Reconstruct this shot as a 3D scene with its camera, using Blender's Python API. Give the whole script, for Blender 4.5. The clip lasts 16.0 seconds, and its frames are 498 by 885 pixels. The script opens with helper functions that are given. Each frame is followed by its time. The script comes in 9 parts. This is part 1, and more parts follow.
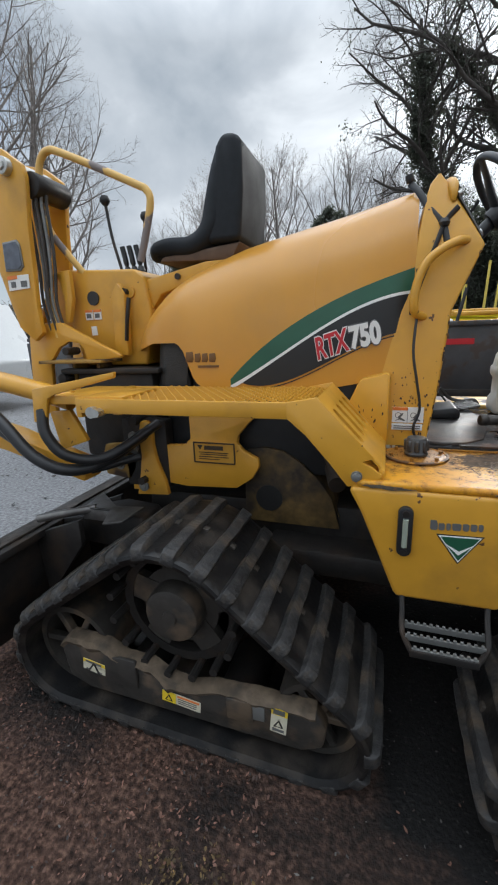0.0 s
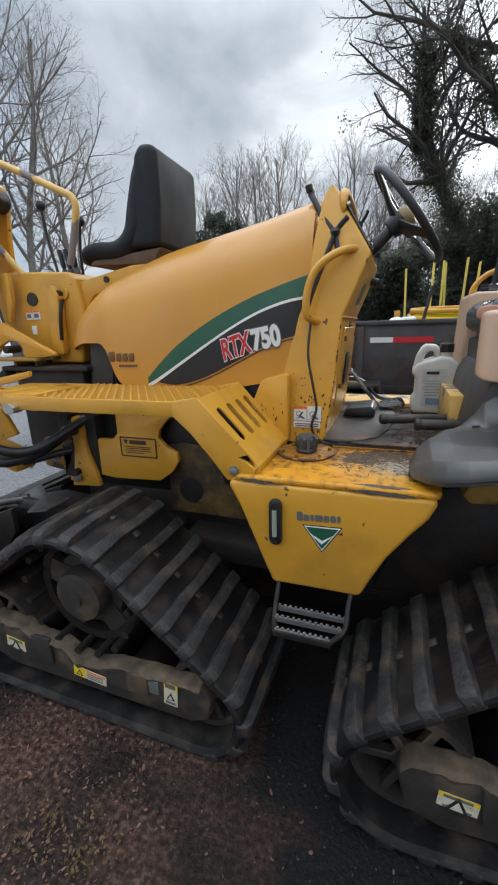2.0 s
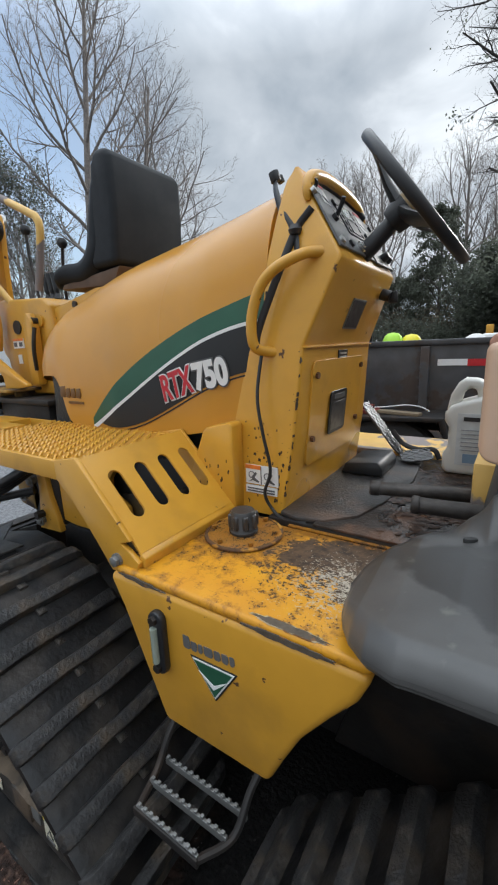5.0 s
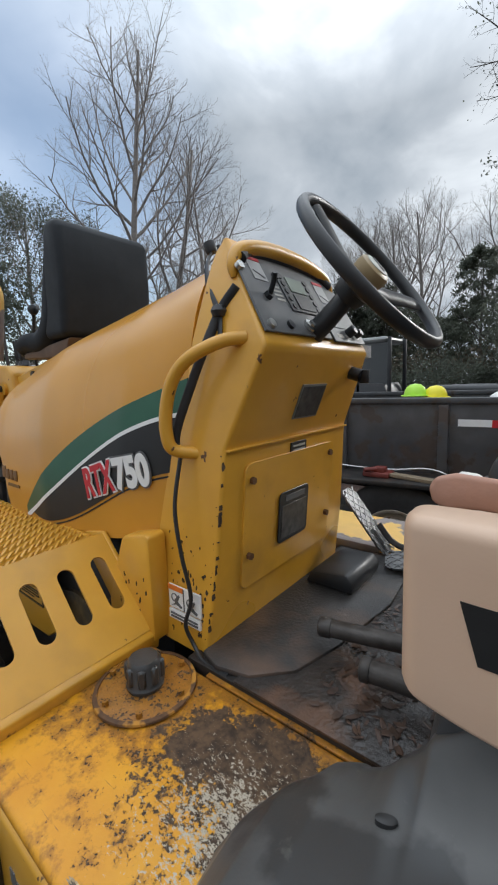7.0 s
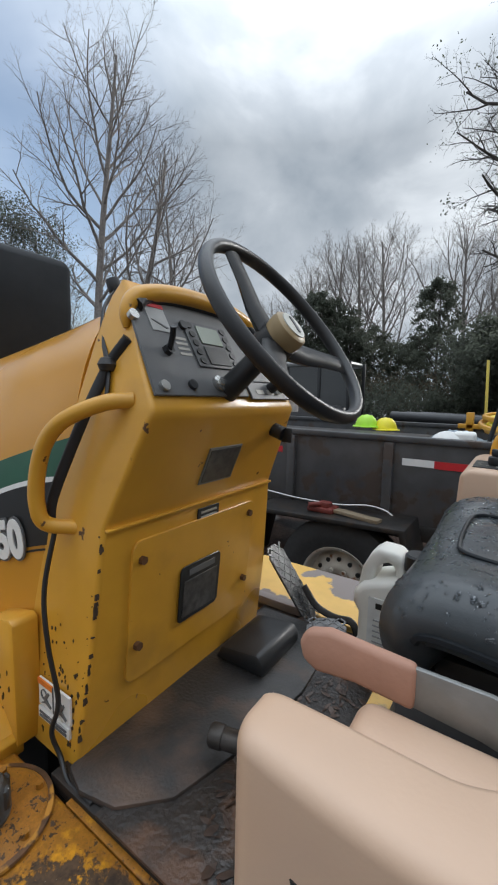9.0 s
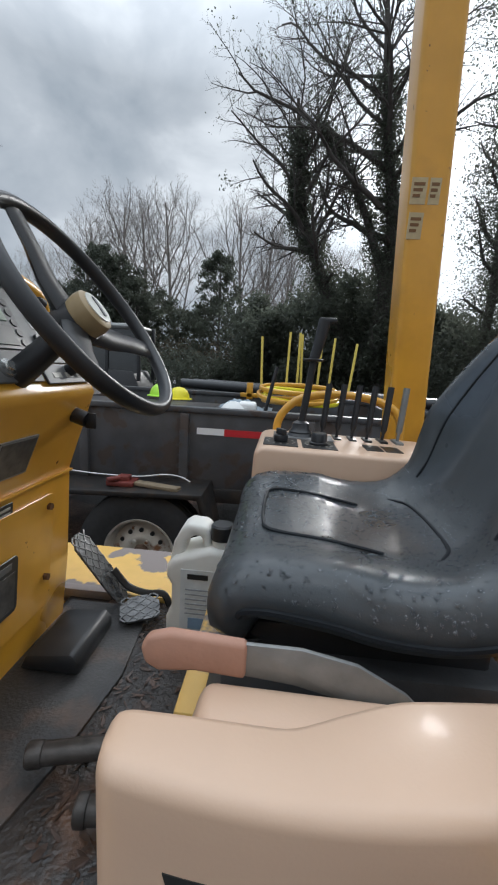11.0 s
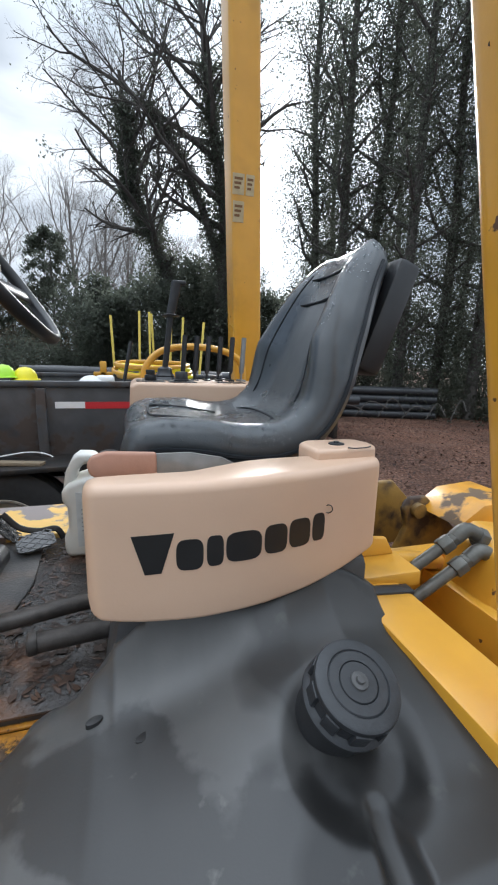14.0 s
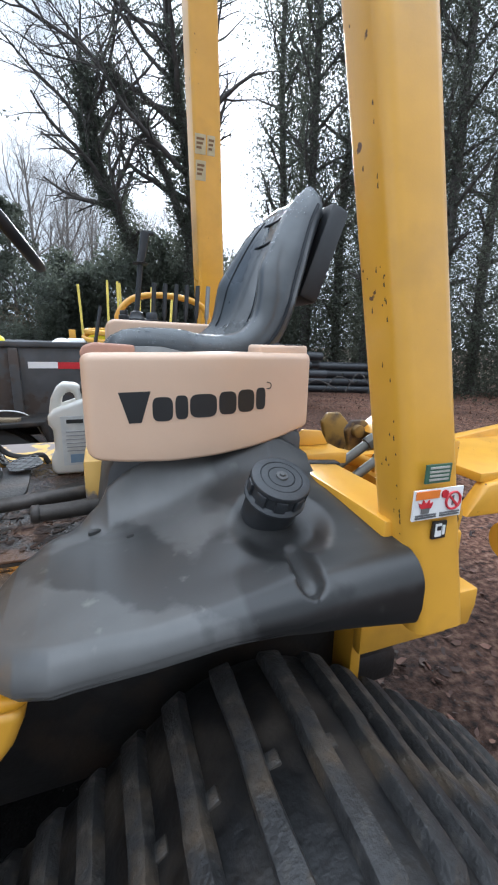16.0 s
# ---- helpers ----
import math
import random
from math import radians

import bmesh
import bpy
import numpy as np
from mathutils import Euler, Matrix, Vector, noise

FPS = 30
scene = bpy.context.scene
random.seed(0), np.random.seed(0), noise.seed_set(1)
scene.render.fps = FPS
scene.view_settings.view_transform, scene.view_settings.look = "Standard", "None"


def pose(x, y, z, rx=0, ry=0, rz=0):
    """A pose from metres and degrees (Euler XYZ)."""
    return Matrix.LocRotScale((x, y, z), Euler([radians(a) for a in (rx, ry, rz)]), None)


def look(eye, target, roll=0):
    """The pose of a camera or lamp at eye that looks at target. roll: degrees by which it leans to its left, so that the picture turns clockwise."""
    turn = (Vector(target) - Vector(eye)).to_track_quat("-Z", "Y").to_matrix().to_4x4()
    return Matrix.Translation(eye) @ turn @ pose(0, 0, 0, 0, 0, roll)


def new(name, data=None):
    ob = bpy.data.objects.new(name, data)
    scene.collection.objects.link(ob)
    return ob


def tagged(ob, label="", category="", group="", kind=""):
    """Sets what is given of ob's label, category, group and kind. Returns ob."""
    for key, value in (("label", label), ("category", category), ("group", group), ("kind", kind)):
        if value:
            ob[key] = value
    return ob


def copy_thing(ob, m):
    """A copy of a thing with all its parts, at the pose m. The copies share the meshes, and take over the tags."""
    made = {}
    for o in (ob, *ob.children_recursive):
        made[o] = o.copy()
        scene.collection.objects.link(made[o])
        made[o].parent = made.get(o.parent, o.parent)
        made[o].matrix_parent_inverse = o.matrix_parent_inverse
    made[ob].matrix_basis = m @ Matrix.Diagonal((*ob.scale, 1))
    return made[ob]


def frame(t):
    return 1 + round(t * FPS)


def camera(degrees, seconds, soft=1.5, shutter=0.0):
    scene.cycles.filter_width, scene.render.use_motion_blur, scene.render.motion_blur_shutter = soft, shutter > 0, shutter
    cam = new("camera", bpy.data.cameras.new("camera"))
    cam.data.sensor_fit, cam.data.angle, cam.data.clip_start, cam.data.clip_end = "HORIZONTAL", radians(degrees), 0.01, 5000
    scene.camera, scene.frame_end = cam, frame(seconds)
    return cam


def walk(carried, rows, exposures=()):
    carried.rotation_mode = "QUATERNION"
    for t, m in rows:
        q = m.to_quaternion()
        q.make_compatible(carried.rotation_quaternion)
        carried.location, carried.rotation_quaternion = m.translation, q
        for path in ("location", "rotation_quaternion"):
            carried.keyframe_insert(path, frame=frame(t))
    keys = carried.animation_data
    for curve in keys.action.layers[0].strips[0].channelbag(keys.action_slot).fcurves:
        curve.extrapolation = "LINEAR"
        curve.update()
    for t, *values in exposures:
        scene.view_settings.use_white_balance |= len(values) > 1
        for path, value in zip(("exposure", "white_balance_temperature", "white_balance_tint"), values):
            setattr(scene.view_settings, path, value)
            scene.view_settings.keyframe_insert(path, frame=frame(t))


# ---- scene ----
cam = camera(63.8, 16.0, soft=2.1)
PATH = [
    (0, (0.192, 0.081, 1.203), (-0.437, 1.908, 0.685), -2.1),
    (0.5, (0.316, 0.073, 1.214), (-0.335, 1.889, 0.685), -2.1),
    (1, (0.406, 0.069, 1.221), (-0.254, 1.879, 0.687), -2.0),
    (1.5, (0.483, 0.077, 1.227), (-0.177, 1.886, 0.686), -1.9),
    (2, (0.536, 0.114, 1.222), (-0.123, 1.921, 0.674), -1.8),
    (2.5, (0.586, 0.206, 1.216), (-0.097, 2.003, 0.664), -1.6),
    (3, (0.629, 0.312, 1.221), (-0.115, 2.085, 0.67), -1.5),
    (3.5, (0.672, 0.386, 1.23), (-0.165, 2.118, 0.685), -1.5),
    (3.7, (0.703, 0.424, 1.238), (-0.174, 2.136, 0.692), -1.5),
    (5.8, (0.799, 0.738, 1.277), (-0.371, 2.303, 0.849), -2.7),
    (6, (0.808, 0.77, 1.289), (-0.377, 2.324, 0.864), -2.6),
    (6.5, (0.843, 0.871, 1.324), (-0.388, 2.408, 0.972), -2.4),
    (7, (0.86, 0.943, 1.367), (-0.393, 2.475, 1.082), -2.2),
    (7.5, (0.868, 1.004, 1.412), (-0.389, 2.541, 1.171), -1.7),
    (8, (0.882, 1.05, 1.453), (-0.351, 2.608, 1.223), -0.8),
    (8.2, (0.885, 1.063, 1.447), (-0.335, 2.633, 1.235), -0.5),
    (10.3, (0.874, 1.129, 1.495), (0.297, 3.014, 1.158), 4.1),
    (10.5, (0.865, 1.121, 1.497), (0.424, 3.039, 1.144), 4.0),
    (11, (0.851, 1.09, 1.501), (0.702, 3.051, 1.135), 3.3),
    (11.5, (0.846, 1.07, 1.492), (0.968, 3.031, 1.121), 2.9),
    (12, (0.835, 1.026, 1.481), (1.169, 2.964, 1.116), 2.2),
    (12.5, (0.82, 0.963, 1.468), (1.29, 2.873, 1.105), 1.6),
    (13, (0.813, 0.923, 1.454), (1.344, 2.817, 1.093), 1.0),
    (13.5, (0.8, 0.866, 1.438), (1.346, 2.753, 1.064), 1.0),
    (14, (0.806, 0.818, 1.395), (1.353, 2.7, 0.997), 1.4),
    (14.5, (0.822, 0.787, 1.338), (1.381, 2.659, 0.91), 1.7),
    (15, (0.819, 0.722, 1.297), (1.407, 2.579, 0.846), 1.9),
    (15.5, (0.802, 0.673, 1.282), (1.426, 2.514, 0.813), 1.6),
    (16, (0.774, 0.606, 1.268), (1.446, 2.427, 0.787), 1.3),
]
walk(cam, [(t, look(eye, target, roll)) for t, eye, target, roll in PATH], exposures=[(0, 0.16, 6150, 9), (3, 0.28, 6150, 9), (6, 0.12, 6150, 9), (8, -0.03, 6150, 9), (10.5, -0.05, 6100, 9), (12, 0.1, 6050, 9), (13.5, 0.32, 6000, 9), (14.5, 0.52, 5900, 9), (16, 0.8, 5750, 9)])

# ---- light ----
EXPOSURE = 0.0
world = bpy.data.worlds.new("overcast_sky")
scene.world = world
world.use_nodes = True
SUN_AZ, SUN_EL = 19.0, 24.0


def build_sky():
    nt = world.node_tree
    nt.nodes.clear()
    n, l = nt.nodes.new, nt.links.new
    out, bg = n("ShaderNodeOutputWorld"), n("ShaderNodeBackground")
    sky = n("ShaderNodeTexSky")
    sky.sky_type, sky.sun_disc = "NISHITA", False
    sky.sun_elevation, sky.sun_rotation = radians(SUN_EL), radians(SUN_AZ)
    sky.air_density, sky.dust_density = 1.0, 1.0
    soft = n("ShaderNodeMix")
    soft.data_type, soft.blend_type = "RGBA", "MULTIPLY"
    soft.inputs[0].default_value = 1.0
    soft.inputs[7].default_value = (0.24, 0.235, 0.23, 1)
    l(sky.outputs[0], soft.inputs[6])
    co, mp = n("ShaderNodeTexCoord"), n("ShaderNodeMapping")
    mp.inputs["Scale"].default_value = (1.0, 1.0, 1.9)
    l(co.outputs["Generated"], mp.inputs[0])
    cloud = n("ShaderNodeTexNoise")
    cloud.inputs["Scale"].default_value, cloud.inputs["Detail"].default_value = 2.3, 6.0
    cloud.inputs["Roughness"].default_value, cloud.inputs["Distortion"].default_value = 0.5, 0.35
    l(mp.outputs[0], cloud.inputs[0])
    ramp = n("ShaderNodeValToRGB")
    e = ramp.color_ramp.elements
    e[0].position, e[0].color = 0.36, (0.36, 0.40, 0.44, 1)
    e[1].position, e[1].color = 0.68, (0.90, 0.92, 0.93, 1)
    mid = e.new(0.5)
    mid.color = (0.52, 0.55, 0.58, 1)
    l(cloud.outputs[0], ramp.inputs[0])
    # overcast: the zenith is brighter than the horizon
    sep, climb = n("ShaderNodeSeparateXYZ"), n("ShaderNodeMapRange")
    l(co.outputs["Generated"], sep.inputs[0])
    climb.inputs[1].default_value, climb.inputs[2].default_value = 0.5, 0.95
    climb.inputs[3].default_value, climb.inputs[4].default_value = 1.0, 3.6
    l(sep.outputs[2], climb.inputs[0])
    high = n("ShaderNodeMix")
    high.data_type, high.blend_type = "RGBA", "MULTIPLY"
    high.inputs[0].default_value = 1.0
    l(ramp.outputs[0], high.inputs[6])
    l(climb.outputs[0], high.inputs[7])
    # a thin break in the cloud with blue behind it
    clear = Vector((math.sin(radians(-74)) * math.cos(radians(20)), math.cos(radians(-74)) * math.cos(radians(20)), math.sin(radians(20))))
    gap = n("ShaderNodeVectorMath")
    gap.operation = "DOT_PRODUCT"
    gap.inputs[1].default_value = clear
    l(co.outputs["Generated"], gap.inputs[0])
    hole = n("ShaderNodeMapRange")
    hole.interpolation_type = "SMOOTHSTEP"
    hole.inputs[1].default_value, hole.inputs[2].default_value = 0.84, 0.99
    hole.inputs[4].default_value = 0.6
    l(gap.outputs["Value"], hole.inputs[0])
    mix = n("ShaderNodeMix")
    mix.data_type = "RGBA"
    l(hole.outputs[0], mix.inputs[0])
    l(high.outputs[2], mix.inputs[6])
    l(soft.outputs[2], mix.inputs[7])
    # glow of the veiled sun
    dirn = Vector((math.sin(radians(SUN_AZ)) * math.cos(radians(SUN_EL)), math.cos(radians(SUN_AZ)) * math.cos(radians(SUN_EL)), math.sin(radians(SUN_EL))))
    dot = n("ShaderNodeVectorMath")
    dot.operation = "DOT_PRODUCT"
    dot.inputs[1].default_value = dirn
    l(co.outputs["Generated"], dot.inputs[0])
    halo = n("ShaderNodeMapRange")
    halo.interpolation_type = "SMOOTHERSTEP"
    halo.inputs[1].default_value, halo.inputs[2].default_value = 0.93, 1.0
    halo.inputs[3].default_value, halo.inputs[4].default_value = 0.0, 0.75
    l(dot.outputs["Value"], halo.inputs[0])
    add = n("ShaderNodeMix")
    add.data_type, add.blend_type = "RGBA", "ADD"
    add.inputs[0].default_value = 1.0
    l(mix.outputs[2], add.inputs[6])
    l(halo.outputs[0], add.inputs[7])
    l(add.outputs[2], bg.inputs[0])
    bg.inputs[1].default_value = 1.05
    l(bg.outputs[0], out.inputs[0])


build_sky()
lamp = bpy.data.lights.new("sun", "SUN")
lamp.energy, lamp.angle, lamp.color = 2.1, radians(12), (1.0, 0.96, 0.9)
sun = new("sun", lamp)
sun.matrix_world = look((0, 0, 0), (-math.sin(radians(SUN_AZ)) * math.cos(radians(SUN_EL)), -math.cos(radians(SUN_AZ)) * math.cos(radians(SUN_EL)), -math.sin(radians(SUN_EL))))
scene.view_settings.exposure = EXPOSURE

# ---- materials ----
MATS = {}


def mat(name, base, rough=0.5, metal=0.0, vary=0.15, scale=30.0, bump=0.0, bscale=200.0, wear=None, wear_at=(0.6, 0.7), wear_scale=6.0,
        coat=0.0, rand=0.0, leafy=0.0, grime=None, grime_at=(0.5, 0.75), grime_scale=3.0, spec=0.5, stretch=None, rough_vary=0.12, trans=0.0, emit=0.0):
    """A painted, rubber, metal or plastic surface with fine variation, and chips (wear) and stains (grime) of their own colours."""
    if name in MATS:
        return MATS[name]
    m = bpy.data.materials.new(name)
    m.use_nodes = True
    nt = m.node_tree
    n, l = nt.nodes.new, nt.links.new
    b = nt.nodes["Principled BSDF"]
    co = n("ShaderNodeTexCoord")
    src = co.outputs["Object"]
    if stretch:
        mp = n("ShaderNodeMapping")
        mp.inputs["Scale"].default_value = stretch
        l(src, mp.inputs[0])
        src = mp.outputs[0]

    def noise_at(s, detail=5.0):
        t = n("ShaderNodeTexNoise")
        t.inputs["Scale"].default_value, t.inputs["Detail"].default_value = s, detail
        l(src, t.inputs[0])
        return t.outputs[0]

    def ranged(v, a, b2, c=0.0, d=1.0):
        r = n("ShaderNodeMapRange")
        for k, val in zip((1, 2, 3, 4), (a, b2, c, d)):
            r.inputs[k].default_value = val
        l(v, r.inputs[0])
        return r.outputs[0]

    def mixed(f, a, c, mode="MIX"):
        x = n("ShaderNodeMix")
        x.data_type, x.blend_type = "RGBA", mode
        if isinstance(f, float):
            x.inputs[0].default_value = f
        else:
            l(f, x.inputs[0])
        for k, v in ((6, a), (7, c)):
            if isinstance(v, tuple):
                x.inputs[k].default_value = (*v[:3], 1)
            else:
                l(v, x.inputs[k])
        return x.outputs[2]

    lo = tuple(c * (1 - vary) for c in base)
    hi = tuple(min(1.0, c * (1 + vary)) for c in base)
    fine, broad = noise_at(scale), noise_at(max(scale * 0.12, 0.5), 3.0)
    col = mixed(ranged(fine, 0.3, 0.7), lo, hi)
    col = mixed(ranged(broad, 0.3, 0.7, 0.0, 0.6), col, lo)
    rgh = ranged(broad, 0.3, 0.7, max(0.02, rough - rough_vary), min(1.0, rough + rough_vary))
    if rand:
        oi = n("ShaderNodeObjectInfo")
        col = mixed(1.0, col, ranged(oi.outputs["Random"], 0, 1, 1 - rand, 1.0), "MULTIPLY")
    if grime:
        col = mixed(ranged(noise_at(grime_scale, 8.0), *grime_at, 0.0, 0.85), col, grime)
    if wear:
        f = ranged(noise_at(wear_scale, 9.0), *wear_at)
        col = mixed(f, col, wear)
        mx = n("ShaderNodeMath")
        mx.operation = "MAXIMUM"
        l(rgh, mx.inputs[0])
        l(ranged(f, 0, 1, 0, 0.75), mx.inputs[1])
        rgh = mx.outputs[0]
    l(col, b.inputs["Base Color"])
    l(rgh, b.inputs["Roughness"])
    b.inputs["Metallic"].default_value = metal
    b.inputs["Specular IOR Level"].default_value = spec
    b.inputs["Coat Weight"].default_value = coat
    b.inputs["Coat Roughness"].default_value = 0.12
    b.inputs["Transmission Weight"].default_value = trans
    if emit:
        l(col, b.inputs["Emission Color"])
        b.inputs["Emission Strength"].default_value = emit
    if bump:
        bp = n("ShaderNodeBump")
        bp.inputs["Strength"].default_value, bp.inputs["Distance"].default_value = bump, 0.004
        l(noise_at(bscale, 6.0), bp.inputs["Height"])
        l(bp.outputs[0], b.inputs["Normal"])
    if leafy:
        tr, ms = n("ShaderNodeBsdfTranslucent"), n("ShaderNodeMixShader")
        l(col, tr.inputs[0])
        ms.inputs[0].default_value = leafy
        l(b.outputs[0], ms.inputs[1])
        l(tr.outputs[0], ms.inputs[2])
        l(ms.outputs[0], nt.nodes["Material Output"].inputs[0])
    MATS[name] = m
    return m


RUST = (0.10, 0.045, 0.02)
YELLOW = mat("yellow_paint", (0.63, 0.318, 0.029), 0.38, vary=0.07, scale=14, bump=0.04, bscale=400, coat=0.25, wear=RUST, wear_at=(0.70, 0.72), wear_scale=34, grime=(0.28, 0.15, 0.03), grime_at=(0.56, 0.85), grime_scale=5)
YELLOW_HOOD = mat("yellow_hood_paint", (0.57, 0.262, 0.026), 0.34, vary=0.05, scale=8, bump=0.02, bscale=300, coat=0.3, grime=(0.42, 0.22, 0.05), grime_at=(0.58, 0.9), grime_scale=3)
YELLOW_WORN = mat("worn_yellow_paint", (0.70, 0.33, 0.025), 0.42, vary=0.1, scale=16, bump=0.12, bscale=160, coat=0.15, wear=(0.12, 0.075, 0.04), wear_at=(0.58, 0.62), wear_scale=9, grime=(0.30, 0.13, 0.03), grime_at=(0.5, 0.75), grime_scale=7)
YELLOW_PALE = mat("faded_yellow_paint", (0.72, 0.45, 0.12), 0.45, vary=0.08, scale=18, bump=0.1, wear=(0.22, 0.19, 0.18), wear_at=(0.53, 0.55), wear_scale=5)
# dark yellow for muddy plates, and with shade put in for the swing brackets
YELLOW_DARK = mat("muddy_shaded_yellow_paint", (0.33, 0.19, 0.035), 0.6, vary=0.2, scale=20, bump=0.2, wear=(0.05, 0.03, 0.02), wear_at=(0.5, 0.62), wear_scale=8)
# muddy plate colour, with the shade below the tank painted into it
SHADED_MUD = mat("mud_and_shade_on_plate", (0.135, 0.085, 0.026), 0.7, vary=0.5, scale=24, bump=0.4, bscale=60, wear=(0.025, 0.018, 0.012), wear_at=(0.45, 0.6), wear_scale=8)
BARE = mat("bare_grey_metal", (0.105, 0.083, 0.060), 0.75, metal=0.1, vary=0.35, scale=70, bump=0.15, wear=(0.20, 0.10, 0.04), wear_at=(0.60, 0.66), wear_scale=60)
BEIGE = mat("beige_plastic", (0.60, 0.415, 0.292), 0.40, vary=0.05, scale=8, bump=0.04, bscale=300, coat=0.12, grime=(0.45, 0.30, 0.21), grime_at=(0.6, 0.95), grime_scale=4)
GREYPL = mat("grey_fender_plastic", (0.086, 0.085, 0.083), 0.34, spec=0.4, vary=0.3, scale=7, bump=0.03, bscale=350, grime=(0.034, 0.034, 0.034), grime_at=(0.55, 0.585), grime_scale=4.5, wear=(0.17, 0.17, 0.15), wear_at=(0.66, 0.80), wear_scale=24, rough_vary=0.15, coat=0.05)
BLACKPL = mat("black_plastic", (0.018, 0.019, 0.021), 0.4, vary=0.2, scale=30, bump=0.05, bscale=400)
VINYL = mat("dark_grey_seat_vinyl", (0.045, 0.052, 0.058), 0.33, vary=0.12, scale=50, bump=0.06, bscale=350, coat=0.25)
VINYL_BLACK = mat("black_seat_vinyl", (0.013, 0.016, 0.020), 0.65, spec=0.3, vary=0.15, scale=40, bump=0.08, bscale=350)
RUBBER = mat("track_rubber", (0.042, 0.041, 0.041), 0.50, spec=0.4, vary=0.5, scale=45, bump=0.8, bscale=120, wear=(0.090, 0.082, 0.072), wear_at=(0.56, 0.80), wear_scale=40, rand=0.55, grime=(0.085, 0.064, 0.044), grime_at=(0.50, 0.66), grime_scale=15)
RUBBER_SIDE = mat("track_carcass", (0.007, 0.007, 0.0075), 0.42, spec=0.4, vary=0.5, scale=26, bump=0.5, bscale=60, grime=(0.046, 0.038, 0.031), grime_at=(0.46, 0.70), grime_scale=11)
MAT_RUBBER = mat("ribbed_floor_rubber", (0.035, 0.034, 0.034), 0.45, vary=0.3, scale=30, bump=0.5, bscale=140, grime=(0.16, 0.095, 0.06), grime_at=(0.52, 0.72), grime_scale=6)
STEEL_DARK = mat("dark_greasy_steel", (0.022, 0.020, 0.019), 0.55, metal=0.3, vary=0.3, scale=25, bump=0.25, bscale=90, grime=(0.055, 0.036, 0.024), grime_at=(0.5, 0.75), grime_scale=9)
STEEL_MUD = mat("muddy_rail_steel", (0.034, 0.030, 0.026), 0.6, vary=0.4, scale=22, bump=0.6, bscale=50, grime=(0.105, 0.074, 0.048), grime_at=(0.52, 0.64), grime_scale=9)
MUD_CAKE = mat("caked_mud", (0.130, 0.096, 0.064), 0.85, vary=0.45, scale=26, bump=0.9, bscale=45, grime=(0.05, 0.04, 0.03), grime_at=(0.5, 0.65), grime_scale=14)
CHROME = mat("zinc_plated_steel", (0.55, 0.55, 0.53), 0.32, metal=0.9, vary=0.15, scale=40, bump=0.05)
GALV = mat("grey_galvanised_steel", (0.24, 0.245, 0.24), 0.5, metal=0.6, vary=0.15, scale=40, bump=0.05)
TAN = mat("tan_vinyl_grip", (0.42, 0.225, 0.155), 0.55, vary=0.15, scale=30, bump=0.1)
WHITE = mat("white_decal", (0.78, 0.78, 0.76), 0.45, vary=0.05, scale=40, grime=(0.5, 0.46, 0.4), grime_at=(0.55, 0.9))
STICKER = mat("worn_cream_decal", (0.58, 0.55, 0.43), 0.5, vary=0.1, scale=60, grime=(0.20, 0.15, 0.10), grime_at=(0.55, 0.72), grime_scale=40)
BLACK = mat("black_decal", (0.018, 0.018, 0.018), 0.4, vary=0.1)
GREEN = mat("green_decal", (0.02, 0.10, 0.055), 0.35, vary=0.15, scale=12, coat=0.2, wear=(0.35, 0.33, 0.2), wear_at=(0.72, 0.74), wear_scale=16)
RED = mat("red_decal", (0.55, 0.03, 0.04), 0.4, vary=0.1)
ORANGE = mat("orange_decal", (0.75, 0.20, 0.03), 0.4, vary=0.1)
DECAL_YELLOW = mat("yellow_decal", (0.75, 0.55, 0.03), 0.4, vary=0.1)
DECAL_GREY = mat("grey_decal_print", (0.12, 0.12, 0.12), 0.45, vary=0.15)
LCD = mat("grey_green_display", (0.30, 0.34, 0.28), 0.15, vary=0.05, coat=0.6)
GLASSY = mat("dark_glossy_window", (0.02, 0.022, 0.022), 0.08, vary=0.3, coat=0.8)
JUGW = mat("white_jug_plastic", (0.70, 0.69, 0.64), 0.55, vary=0.06, scale=20, coat=0.0, grime=(0.55, 0.5, 0.42), grime_at=(0.6, 0.9))
TRAILER = mat("dark_grey_trailer_paint", (0.055, 0.057, 0.062), 0.45, vary=0.35, scale=9, bump=0.25, bscale=30, wear=(0.055, 0.040, 0.033), wear_at=(0.56, 0.62), wear_scale=7, grime=(0.09, 0.08, 0.075), grime_at=(0.5, 0.8), grime_scale=2)
TYRE = mat("tyre_rubber", (0.025, 0.025, 0.026), 0.75, vary=0.25, scale=30, bump=0.3)
RIM = mat("dirty_white_rim", (0.5, 0.46, 0.4), 0.5, vary=0.15, scale=20, wear=(0.2, 0.09, 0.04), wear_at=(0.58, 0.66), wear_scale=14)
PIPE = mat("black_plastic_pipe", (0.03, 0.032, 0.036), 0.42, vary=0.2, scale=10, rand=0.3)
STAKE = mat("yellow_stake", (0.66, 0.52, 0.09), 0.5, vary=0.1, rand=0.2)
LIME = mat("lime_plastic", (0.42, 0.75, 0.05), 0.4, vary=0.05)
YEL_PL = mat("bright_yellow_plastic", (0.80, 0.70, 0.02), 0.4, vary=0.05)
REDT = mat("red_tool_paint", (0.16, 0.028, 0.02), 0.6, vary=0.3, scale=30)
BARK = mat("grey_bark", (0.25, 0.225, 0.205), 0.9, vary=0.3, scale=12, bump=0.5, bscale=30)
BARK_DARK = mat("dark_bark", (0.085, 0.076, 0.068), 0.9, vary=0.3, scale=12, bump=0.5, bscale=30)
